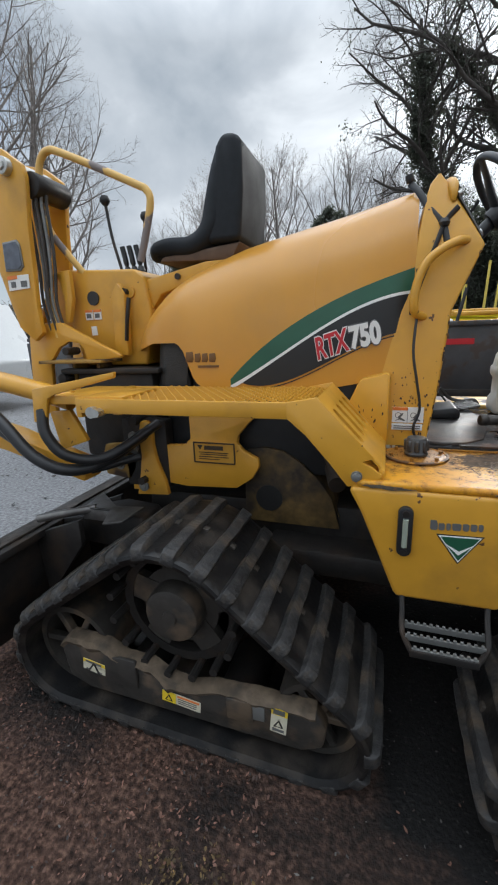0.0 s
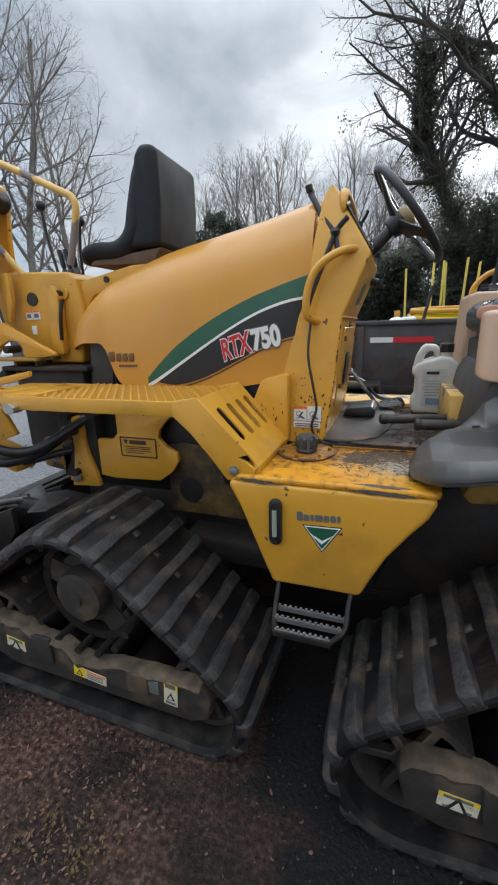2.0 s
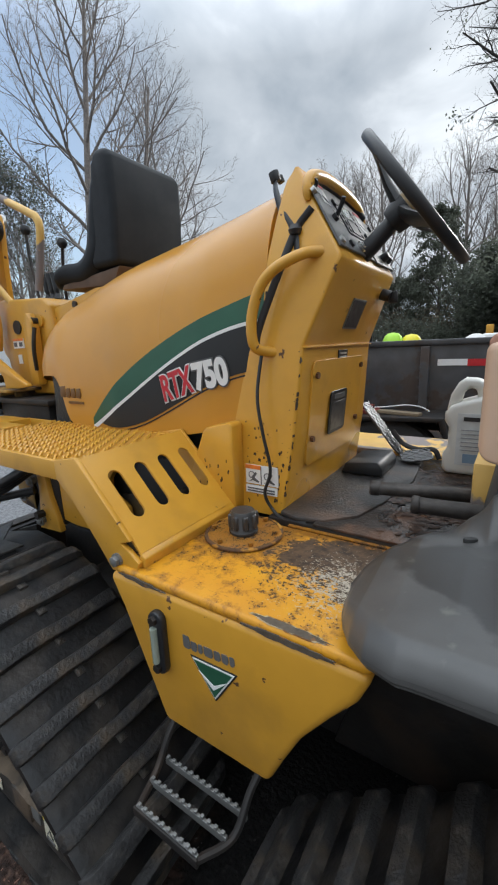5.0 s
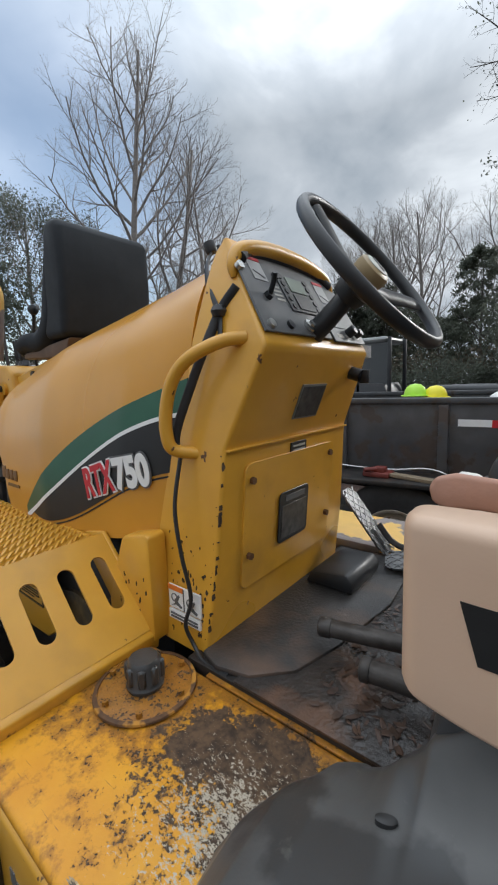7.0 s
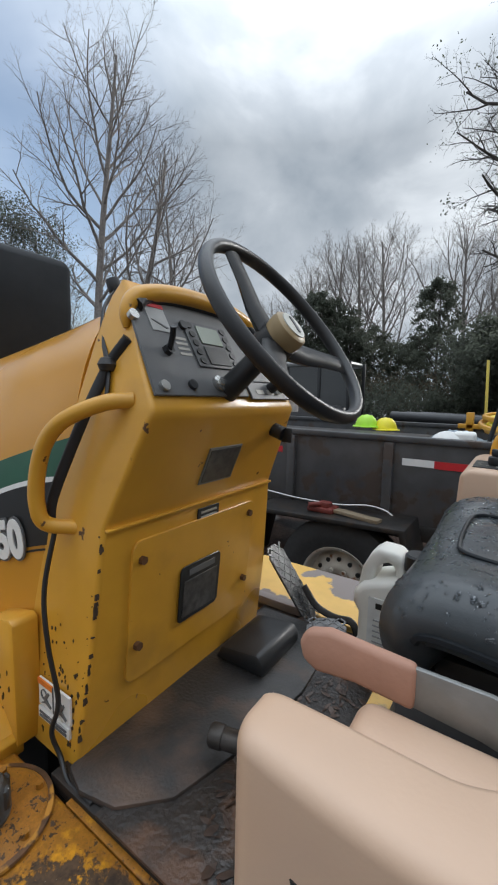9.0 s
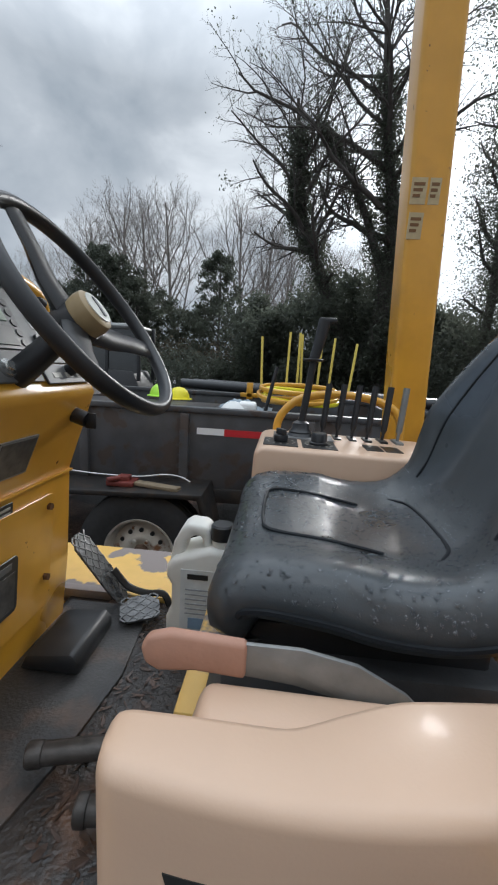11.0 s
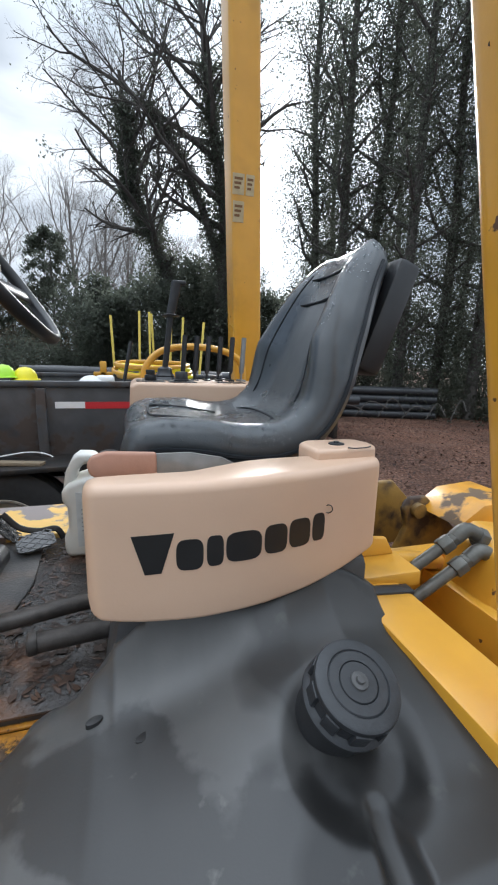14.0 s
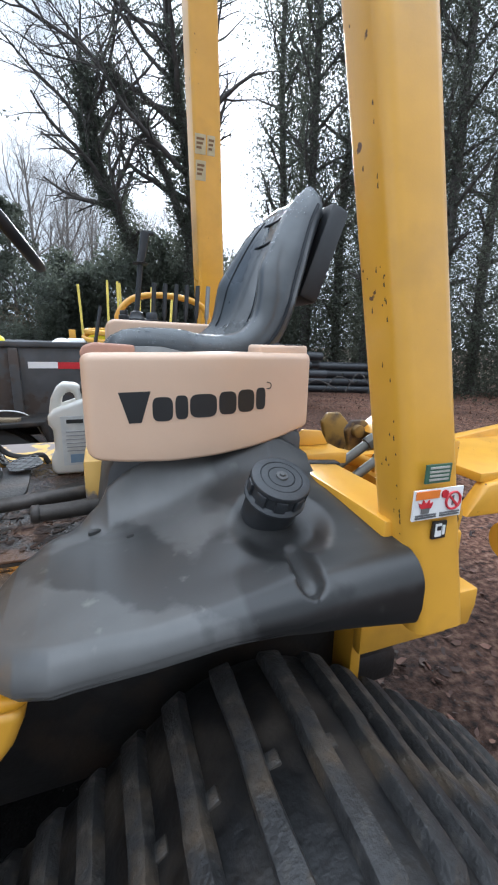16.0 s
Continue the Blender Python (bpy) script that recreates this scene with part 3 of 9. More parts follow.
def wheel_rim(x, z, r, y0, y1):
    m = Matrix.Translation((x, (y0 + y1) / 2, z)) @ pose(0, 0, 0, 90)
    h = (y1 - y0) / 2
    return lathe([(r - 0.02, -h), (r, -h), (r, h), (r - 0.02, h), (r - 0.03, 0.01), (r - 0.03, -0.01), (r - 0.02, -h)], m, 36)


def wheel_hub(x, z, r, y0, spokes):
    return star(spokes, r * 0.3, r - 0.012, 0.011, Matrix.Translation((x, y0 + 0.02, z)) @ pose(0, 0, 0, 90), 0.014)


def track_unit(name):
    t = new(name)
    t.parent = machine
    t.location = -machine.location
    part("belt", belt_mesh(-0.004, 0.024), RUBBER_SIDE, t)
    lug = to_mesh("lug", lug_mesh(), RUBBER, 30)
    for p, d in hull_path(WHEELS, 0.024, 31):
        shared("lug", lug, t, Matrix.Translation((p.x, 0, p.y)) @ pose(0, 0, 0, 0, 90 - math.degrees(math.atan2(d.y, d.x)), 0))
    (x, z, r) = WHEELS[2]
    m = Matrix.Translation((x, 1.03, z)) @ pose(0, 0, 0, 90)
    ring = lathe([(0.165, -0.02), (0.195, -0.02), (0.195, 0.02), (0.165, 0.02), (0.165, -0.02)], m, 40)
    bar = to_mesh("sprocket_bar", cyl((0.2, -0.09, 0), (0.2, 0.1, 0), 0.013, seg=8), STEEL_DARK)
    for a in range(15):
        shared("sprocket_bar", bar, t, pose(x, 1.03, z, 0, a * 24, 0))
    part("sprocket_ring", ring, STEEL_DARK, t, "dark muddy drive sprocket")
    part("sprocket_web", join(star(5, 0.075, 0.18, 0.044, m @ pose(0, 0, 0, 0, 0, 20), 0.016), lathe([(0.08, -0.012), (0.128, -0.012), (0.128, 0.012), (0.08, 0.012), (0.08, -0.012)], m, 36)), STEEL_MUD, t)
    part("drive_hub", lathe([(0, -0.085), (0.022, -0.085), (0.024, -0.078), (0.070, -0.078), (0.084, -0.072), (0.090, -0.055), (0.090, 0.0), (0.11, 0.02), (0.11, 0.22), (0, 0.22)], m @ pose(0, 0, 0, 180), 28), STEEL_MUD, t, "muddy round drive hub")
    for x, z, r in WHEELS[:2]:
        part("idler_rim", wheel_rim(x, z, r - 0.006, 0.97, 1.2), STEEL_MUD, t, "dark spoked idler wheel")
        part("idler_spokes", wheel_hub(x, z, r - 0.006, 0.97, 6), STEEL_MUD, t)
    for x in (-0.55, -0.38, -0.2):
        part("roller", wheel_rim(x, 0.085, 0.07, 0.96, 1.21), STEEL_DARK, t)
    rail = [(-0.78, 0.10), (-0.70, 0.07), (0.02, 0.06), (0.08, 0.09), (0.09, 0.16), (0.06, 0.205), (-0.10, 0.205), (-0.24, 0.20), (-0.32, 0.175), (-0.40, 0.185), (-0.45, 0.22), (-0.56, 0.225), (-0.62, 0.255), (-0.76, 0.26), (-0.80, 0.22)]
    part("side_rail", prism(rail, 0.937, 0.985, bevel=0.01), STEEL_MUD, t, "mud-caked steel side rail")
    part("rail_pad", box(-0.62, -0.5, 0.925, 0.94, 0.13, 0.235, 0.006), STEEL_MUD, t)
    part("rail_pad", box(-0.2, -0.12, 0.925, 0.94, 0.12, 0.195, 0.006), STEEL_MUD, t)

    # mud caked along the rail's upper edge
    rows = []
    for i in range(100):
        x = -0.79 + 0.85 * i / 99
        top = np.interp(x, [-0.80, -0.76, -0.62, -0.56, -0.45, -0.40, -0.32, -0.24, -0.10, 0.06], [0.22, 0.26, 0.255, 0.225, 0.22, 0.185, 0.175, 0.20, 0.205, 0.205])
        a = 0.5 + 0.5 * noise.noise((x * 14, 3.1, 0.4)) + 0.35 * noise.noise((x * 45, 1.1, 0.7))
        a = max(0.0, a * np.interp(x, [-0.79, -0.62, -0.3, 0.06], [0.5, 1.15, 0.75, 0.55]))
        drip = 0.006 + 0.045 * a * a
        rows.append([(x, 0.938, top - drip - 0.012), (x, 0.934 - 0.007 * a, top - drip), (x, 0.930 - 0.010 * a, top - 0.4 * drip), (x, 0.936 - 0.006 * a, top + 0.010 * a), (x, 0.957, top + 0.004 + 0.014 * a), (x, 0.978, top + 0.003 + 0.010 * a), (x, 0.987, top - 0.010)])
    part("caked_mud", grid(rows), MUD_CAKE, t, "brown mud caked on the rail")

    def label(x, z, w, h, tilt, band):
        """A worn sticker: a yellow field on one side or along its top, a warning triangle in it, and lines of print."""
        m = pose(x, 0.9335, z, 0, tilt, 0)

        def flat(poly, y, material, name):
            part(name, turned(prism(poly, y, 0.0, bevel=0), m), material, t)
        part("warning_decal", turned(box(-w / 2, w / 2, -0.001, 0.001, -h / 2, h / 2, 0), m), STICKER, t, "worn cream and yellow warning decal")
        if band == "side":
            flat([(-w * 0.5, -h * 0.5), (-w * 0.14, -h * 0.5), (-w * 0.14, h * 0.5), (-w * 0.5, h * 0.5)], -0.0018, DECAL_YELLOW, "decal_field")
            cx, cz, r = -w * 0.32, -h * 0.05, min(w * 0.15, h * 0.36)
            flat([(-w * 0.10, h * 0.44), (w * 0.47, h * 0.44), (w * 0.47, h * 0.26), (-w * 0.10, h * 0.26)], -0.0018, ORANGE, "decal_head")
            lines = [(-w * 0.08, w * 0.40, h * (0.12 - 0.2 * k)) for k in range(3)]
        else:
            flat([(-w * 0.5, h * 0.22), (w * 0.5, h * 0.22), (w * 0.5, h * 0.5), (-w * 0.5, h * 0.5)], -0.0018, DECAL_YELLOW, "decal_field")
            cx, cz, r = 0.0, -h * 0.12, w * 0.30
            lines = [(-w * 0.38, w * 0.34, h * (0.40 - 0.1 * k)) for k in range(2)] + [(-w * 0.36, w * 0.36, -h * 0.38)]
        flat([(cx - r, cz - r * 0.8), (cx + r, cz - r * 0.8), (cx, cz + r)], -0.0026, BLACK, "decal_print")
        flat([(cx - r * 0.55, cz - r * 0.55), (cx + r * 0.55, cz - r * 0.55), (cx, cz + r * 0.5)], -0.0034, DECAL_YELLOW if band == "side" else STICKER, "decal_print")
        for x0, x1, z0 in lines:
            flat([(x0, z0 - h * 0.045), (x1, z0 - h * 0.045), (x1, z0 + h * 0.045), (x0, z0 + h * 0.045)], -0.0018 if band == "side" else -0.0026, DECAL_GREY, "decal_line")
    label(-0.668, 0.168, 0.085, 0.042, 8, "top")
    label(-0.352, 0.126, 0.13, 0.038, 6, "side")
    label(-0.043, 0.154, 0.047, 0.088, 5, "top")
    part("rail_tag", box(-0.155, -0.085, 0.931, 0.938, 0.135, 0.185, 0.002), GALV, t)
    return t


track = track_unit("rubber_track")


def copy_part(ob, m, parent):
    made = copy_thing(ob, m)
    made.parent = parent
    return made


copy_part(track, Matrix.Translation(Vector((1.40, -0.065, 0.03)) - machine.location) @ Matrix.Translation((-0.355, 0, 0.2)) @ pose(0, 0, 0, 0, -4, 0) @ Matrix.Translation((0.355, 0, -0.2)), machine)
flip = pose(0, 0, 0, 0, 0, 180)
for cx in (-0.355, 1.065):
    copy_part(track, Matrix.Translation(-machine.location) @ Matrix.Translation((2 * cx if cx < 0 else 2 * cx - 1.42, 2 * YC, 0)) @ flip, machine)

# chassis between the tracks
part("chassis", join(box(-0.75, 1.5, 1.47, 1.96, 0.34, 0.58, 0.02), box(-0.50, -0.24, 1.2, 2.2, 0.33, 0.47, 0.02), box(0.92, 1.18, 1.2, 2.2, 0.33, 0.47, 0.02)), STEEL_DARK, machine, "dark greasy steel chassis")
# added plate that blocks light, to keep the ground underneath dark
part("belly_plate", box(-0.20, 1.5, 1.34, 2.09, 0.36, 0.46, 0.02), STEEL_DARK, machine)
part("engine_bay", join(box(-0.62, 0.2, 1.46, 1.97, 0.7, 1.1, 0.01), box(-0.45, -0.05, 1.425, 1.5, 0.94, 1.03, 0.01)), BLACKPL, machine)
side_plate = [(-0.78, 0.60), (-0.64, 0.60), (-0.62, 0.645), (-0.53, 0.635), (-0.32, 0.645), (-0.255, 0.69), (-0.228, 0.735), (-0.232, 0.765), (-0.285, 0.792), (-0.31, 0.82), (-0.305, 0.85), (-0.27, 0.89), (-0.235, 0.925), (-0.50, 0.92), (-0.50, 0.83), (-0.53, 0.805), (-0.62, 0.80), (-0.70, 0.775), (-0.77, 0.76)]
sp = part("side_plate", prism(side_plate, 1.405, 1.43, bevel=0.004), YELLOW, machine, "yellow steel side plate with a data decal")
part("data_decal", box(-0.487, -0.319, 1.4015, 1.406, 0.738, 0.822, 0), mat("amber_decal", (0.56, 0.29, 0.03), 0.4, vary=0.06), sp)
BROWN_PRINT = mat("brown_decal_print", (0.045, 0.028, 0.014), 0.5, vary=0.2)
for z0, z1, x0, x1 in ((0.821, 0.816, -0.485, -0.321), (0.744, 0.739, -0.485, -0.321), (0.808, 0.792, -0.442, -0.366), (0.783, 0.780, -0.465, -0.345), (0.775, 0.7725, -0.460, -0.350), (0.766, 0.7635, -0.465, -0.345), (0.757, 0.7545, -0.465, -0.38)):
    part("decal_line", box(x0, x1, 1.3990, 1.402, z1, z0, 0), BROWN_PRINT, sp)
part("decal_mark", prism([(-0.470, 0.809), (-0.448, 0.809), (-0.459, 0.791)], 1.3990, 1.402, bevel=0), BROWN_PRINT, sp)
for x0 in (-0.487, -0.3235):
    part("decal_border", box(x0, x0 + 0.0045, 1.3990, 1.402, 0.741, 0.819, 0), BROWN_PRINT, sp)
part("inner_plate", grid([[(xx, yy, zz) for xx, zz in ((-0.30, 0.785), (-0.22, 0.80), (-0.15, 0.79), (-0.08, 0.745), (-0.02, 0.69), (0.03, 0.62), (0.06, 0.54))] for yy in (1.45, 1.70)]), SHADED_MUD, machine)
part("inner_plate", prism([(-0.30, 0.785), (-0.22, 0.80), (-0.15, 0.79), (-0.08, 0.745), (-0.02, 0.69), (0.03, 0.62), (0.06, 0.50), (-0.30, 0.50)], 1.448, 1.46, bevel=0.003), SHADED_MUD, machine)
part("axle_hole", prism([(-0.205 + 0.052 * math.cos(6.28319 * k / 24), 0.600 + 0.052 * math.sin(6.28319 * k / 24)) for k in range(24)], 1.4455, 1.449, bevel=0), BLACK, machine)
part("exhaust_stub", join(cyl((0.05, 1.3, 0.79), (0.075, 1.2, 0.77), 0.026, seg=18), cyl((0.05, 1.31, 0.795), (0.0, 1.45, 0.84), 0.022, seg=14)), STEEL_DARK, machine)

# front footplate of expanded metal, and the slotted panel that slopes down from it
PLATE_Z = 1.03
foot = part("footplate", join(box(-0.72, -0.048, 1.088, 1.10, PLATE_Z - 0.045, PLATE_Z, 0.003), box(-0.72, 0.0, 1.395, 1.405, PLATE_Z - 0.03, PLATE_Z, 0.002), box(-0.73, -0.71, 1.09, 1.40, PLATE_Z - 0.06, PLATE_Z + 0.002, 0.003), box(-0.60, -0.57, 1.1, 1.4, PLATE_Z - 0.05, PLATE_Z - 0.012, 0.002)), YELLOW, machine, "yellow footplate of expanded metal")


def mesh_strand():
    """One zigzag strand of expanded metal."""
    bm = bmesh.new()
    pts = []
    n = 38
    for i in range(n + 1):
        x = -0.57 + 0.575 * i / n
        pts.append((x, 0.0088 * (1 if i % 2 else -1), 0.004 * (1 if i % 2 else -1)))
    top = [[bm.verts.new((x, y + s, PLATE_Z - 0.006 + z + h)) for s, h in ((-0.0045, 0), (-0.0028, 0.006), (0.0032, 0.006), (0.0052, 0))] for x, y, z in pts]
    for a, b in zip(top, top[1:]):
        for k in range(3):
            bm.faces.new((a[k], a[k + 1], b[k + 1], b[k]))
    return finish(bm)


strand = to_mesh("strand", mesh_strand(), YELLOW, 0)
for k in range(14):
    shared("mesh_strand", strand, foot, Matrix.Translation((0 if k % 2 else 0.01513, 1.110 + 0.0215 * k, 0)))
part("cover_strip", box(-0.70, -0.56, 1.10, 1.30, PLATE_Z - 0.008, PLATE_Z + 0.006, 0.002), YELLOW, foot)
part("pivot_bolt", join(cyl((-0.66, 1.07, 0.99), (-0.66, 1.1, 0.99), 0.018, seg=16), cyl((-0.635, 1.062, 0.99), (-0.635, 1.1, 0.99), 0.014, seg=6)), CHROME, foot)


def slotted_panel():
    """The sloping panel: a frame of strips left between four slots."""
    p0, p1 = Vector((0.03, 0, PLATE_Z + 0.012)), Vector((0.195, 0, 0.865))
    u, nrm = (p1 - p0).normalized(), Vector((p1.z - p0.z, 0, -(p1.x - p0.x))).normalized() * -1
    length = (p1 - p0).length
    m = Matrix(((u.x, 0, nrm.x, p0.x), (0, 1, 0, 0), (u.z, 0, nrm.z, p0.z), (0, 0, 0, 1)))
    y0, y1 = 1.10, 1.42
    bits = [box(0, 0.05, y0, y1, -0.005, 0, 0), box(0.172, length, y0, y1, -0.005, 0, 0)]
    slots, w = 4, 0.034
    pitch = (y1 - y0 - 0.03) / slots
    edge = y0
    for k in range(slots):
        c = y0 + 0.015 + pitch * (k + 0.5)
        bits.append(box(0.05, 0.172, edge, c - w / 2, -0.005, 0, 0))
        edge = c + w / 2
        for a, sgn in ((0.05, 1), (0.172, -1)):
            n = 6
            for side in (-1, 1):
                arc = [(a + sgn * (w / 2) * (1 - math.cos(math.pi / 2 * i / n)), c + side * (w / 2) * math.sin(math.pi / 2 * i / n)) for i in range(n + 1)]
                bits.append(prism([(a, c + side * w / 2)] + arc, -0.005, 0, "z", 0))
    bits.append(box(0.05, 0.172, edge, y1, -0.005, 0, 0))
    return turned(join(*bits), m)


part("slotted_panel", slotted_panel(), YELLOW, machine, "yellow sloping panel with four long slots", smooth=0)
part("panel_gusset", prism([(-0.05, 0.988), (-0.05, 1.03), (0.03, 1.044), (0.178, 0.891), (0.147, 0.880), (0.172, 0.868), (0.197, 0.848), (0.186, 0.822), (0.112, 0.811), (0.100, 0.826), (0.066, 0.870), (0.0, 0.945)], 1.0885, 1.101, bevel=0.002), YELLOW, machine)
part("gusset_bolt", join(cyl((0.135, 1.074, 0.842), (0.135, 1.09, 0.842), 0.012, seg=6, bevel=0.002), cyl((0.135, 1.083, 0.842), (0.135, 1.0886, 0.842), 0.0145, seg=18)), GALV, machine)
part("panel_gusset", prism([(-0.05, 0.988), (-0.05, 1.03), (0.03, 1.044), (0.195, 0.868), (0.172, 0.84), (0.085, 0.84)], 1.41, 1.42, bevel=0.002), YELLOW, machine)
part("panel_lip", prism([(0.19, 0.868), (0.205, 0.855), (0.2, 0.82), (0.185, 0.83)], 1.10, 1.42, bevel=0.003), YELLOW, machine)

# side tank with the deck on top
tank_side = [(0.121, 0.80), (0.15, 0.745), (0.244, 0.514), (0.488, 0.516), (0.515, 0.575), (0.55, 0.645), (0.60, 0.715), (0.64, 0.765), (0.655, 0.80), (0.655, 0.818), (0.121, 0.818)]
tank = part("side_tank", prism(tank_side, 1.075, 1.36, bevel=0.012, seg=3), YELLOW, machine, "yellow steel side tank with scraped edges")
deck = part("deck_plate", prism([(0.135, 1.078), (0.652, 1.078), (0.664, 1.09), (0.672, 1.20), (0.705, 1.30), (0.705, 1.405), (0.135, 1.405)], 0.815, 0.835, "z", 0.008, 3), DECK, machine, "worn yellow deck plate with bare rusty patches")


def blot(cx, cy, rx, ry, z, seed, up="z", th=0.0016, n=40, ragged=0.25):
    """A scraped patch with a ragged outline."""
    rnd = random.Random(seed)
    ph = [rnd.uniform(0, 6.28) for _ in range(5)]
    poly = []
    for k in range(n):
        a = 6.28319 * k / n
        f = 1 + ragged * sum(math.sin((j + 2) * a * (1 + j % 3) + ph[j]) / (j + 2) for j in range(5)) + rnd.uniform(-0.06, 0.06)
        poly.append((cx + rx * f * math.cos(a), cy + ry * f * math.sin(a)))
    return prism(poly, z, z + th, up, 0)




CHIP_DARK = mat("chip_brown", (0.055, 0.032, 0.018), 0.7, vary=0.4, scale=60)
part("scrape", blot(0.53, 0.8225, 0.072, 0.006, 1.0743, 9, "y", 0.002), BARE, tank, "long scrape of bare grey metal", smooth=0)
part("scrape", blot(0.21, 0.822, 0.05, 0.005, 1.0738, 11, "y", 0.003, ragged=0.5), BARE, tank, smooth=0)
part("scrape_rim", blot(0.527, 1.0905, 0.066, 0.0095, 0.8345, 9, th=0.0009, n=90, ragged=0.16), mat("pale_primer_rim", (0.42, 0.33, 0.19), 0.6, vary=0.4, scale=90, wear=(0.16, 0.07, 0.02), wear_at=(0.45, 0.55), wear_scale=50), deck, smooth=0)
part("scrape", blot(0.527, 1.0902, 0.060, 0.0072, 0.8349, 9, th=0.0009, n=90, ragged=0.16), BARE, deck, "narrow bare scrape with a rusty rim", smooth=0)
gauge = part("sight_gauge", join(prism([(0.258 + 0.018 * math.cos(a), z + 0.018 * math.sin(a)) for z, a in [(0.762, math.pi * k / 8) for k in range(9)] + [(0.662, math.pi + math.pi * k / 8) for k in range(9)]], 1.06, 1.076, bevel=0.004)), BLACKPL, machine, "black sight gauge with a clear tube")
part("gauge_tube", cyl((0.258, 1.056, 0.675), (0.258, 1.056, 0.75), 0.007, seg=12), LCD, gauge)
for z in (0.765, 0.66):
    part("gauge_bolt", cyl((0.258, 1.052, z), (0.258, 1.062, z), 0.009, seg=6), STEEL_DARK, gauge)
# maker's mark: plain blocks and a wedge, no lettering
for k in range(7):
    w = (0.017, 0.014, 0.010, 0.020, 0.014, 0.014, 0.010)[k]
    x = 0.316 + (0, 0.019, 0.036, 0.049, 0.072, 0.089, 0.106)[k]
    z = 0.722 + 0.0012 * k
    part("mark_block", prism([(x + 0.003, z), (x + w - 0.003, z), (x + w, z + 0.004), (x + w, z + 0.015), (x + w - 0.003, z + (0.026 if k == 0 else 0.019)), (x, z + (0.026 if k == 0 else 0.018)), (x, z + 0.004)], 1.0735, 1.0765, bevel=0), DECAL_GREY, tank, smooth=0)
wedge = [(0.331, 0.712), (0.437, 0.716), (0.385, 0.636)]


def inset(poly, f):
    c = Vector((sum(p[0] for p in poly) / len(poly), sum(p[1] for p in poly) / len(poly)))
    return [tuple(c + (Vector(p) - c) * f) for p in poly]


part("mark_wedge", prism(wedge, 1.0738, 1.0765, bevel=0), BLACK, tank)
part("mark_wedge", prism(inset(wedge, 0.9), 1.0726, 1.075, bevel=0), WHITE, tank)
part("mark_wedge", prism(inset(wedge, 0.8), 1.0714, 1.074, bevel=0), GREEN, tank)
part("mark_stripe", prism([(0.352, 0.690), (0.385, 0.672), (0.418, 0.694), (0.384, 0.662)], 1.0704, 1.073, bevel=0), WHITE, tank)

# hanging step
step = part("step", join(tube([(0.262, 1.10, 0.53), (0.264, 1.06, 0.50), (0.266, 1.02, 0.455), (0.285, 0.955, 0.452)], 0.007, 8), tube([(0.47, 1.10, 0.53), (0.462, 1.06, 0.50), (0.458, 1.01, 0.455), (0.425, 0.955, 0.452)], 0.007, 8), box(0.28, 0.43, 0.948, 0.954, 0.443, 0.462, 0.002)), STEEL_DARK, machine, "hanging serrated steel step")


def tread_bar(x0, x1, y, z):
    bits = [box(x0, x1, y - 0.003, y + 0.003, z - 0.016, z, 0.001)]
    n = int((x1 - x0) / 0.014)
    for k in range(n):
        x = x0 + (x1 - x0) * (k + 0.5) / n
        bits.append(box(x - 0.0035, x + 0.0035, y - 0.003, y + 0.003, z, z + 0.006, 0.001))
    return join(*bits)


for y, a, b in ((1.045, 0.268, 0.462), (1.0, 0.272, 0.452), (0.955, 0.285, 0.428)):
    part("tread_bar", tread_bar(a, b, y, 0.465), GALV, step, "serrated steel tread bar", smooth=0)

# hydraulic filler cap on its round flange
flange = part("filler_flange", join(cyl((0.290, 1.320, 0.835), (0.290, 1.320, 0.841), 0.086, seg=40, bevel=0.002), *[cyl((0.290 + 0.073 * math.cos(a), 1.320 + 0.073 * math.sin(a), 0.84), (0.290 + 0.073 * math.cos(a), 1.320 + 0.073 * math.sin(a), 0.850), 0.006, seg=6) for a in (0.3, 1.35, 2.4, 3.45, 4.5, 5.5)]), DECK, machine)
part("flange_rim", lathe([(0.082, 0.0), (0.091, 0.0), (0.090, 0.0035), (0.083, 0.0045), (0.082, 0.0)], Matrix.Translation((0.290, 1.320, 0.8385)), 48), mat("rusty_rim", (0.095, 0.042, 0.014), 0.7, vary=0.5, scale=50, bump=0.3, wear=(0.42, 0.19, 0.02), wear_at=(0.52, 0.58), wear_scale=24), flange)
part("filler_cap", join(lathe([(0, 0.0), (0.033, 0.0), (0.034, 0.006), (0.030, 0.012), (0.030, 0.045), (0.025, 0.052), (0, 0.054)], Matrix.Translation((0.290, 1.320, 0.843)), 24), star(8, 0.029, 0.0355, 0.006, Matrix.Translation((0.290, 1.320, 0.872)), 0.017)), mat("weathered_cap_plastic", (0.045, 0.044, 0.043), 0.28, vary=0.2, scale=30, bump=0.1), machine, "ribbed grey plastic filler cap")


# hood: a rounded shell that rises from the grille to the dash
def soft(x, xs, ys, w=0.035):
    """Straight runs between the given places, rounded over the width w at their corners."""
    return float(np.mean(np.interp(x + np.linspace(-w, w, 9), xs, ys)))


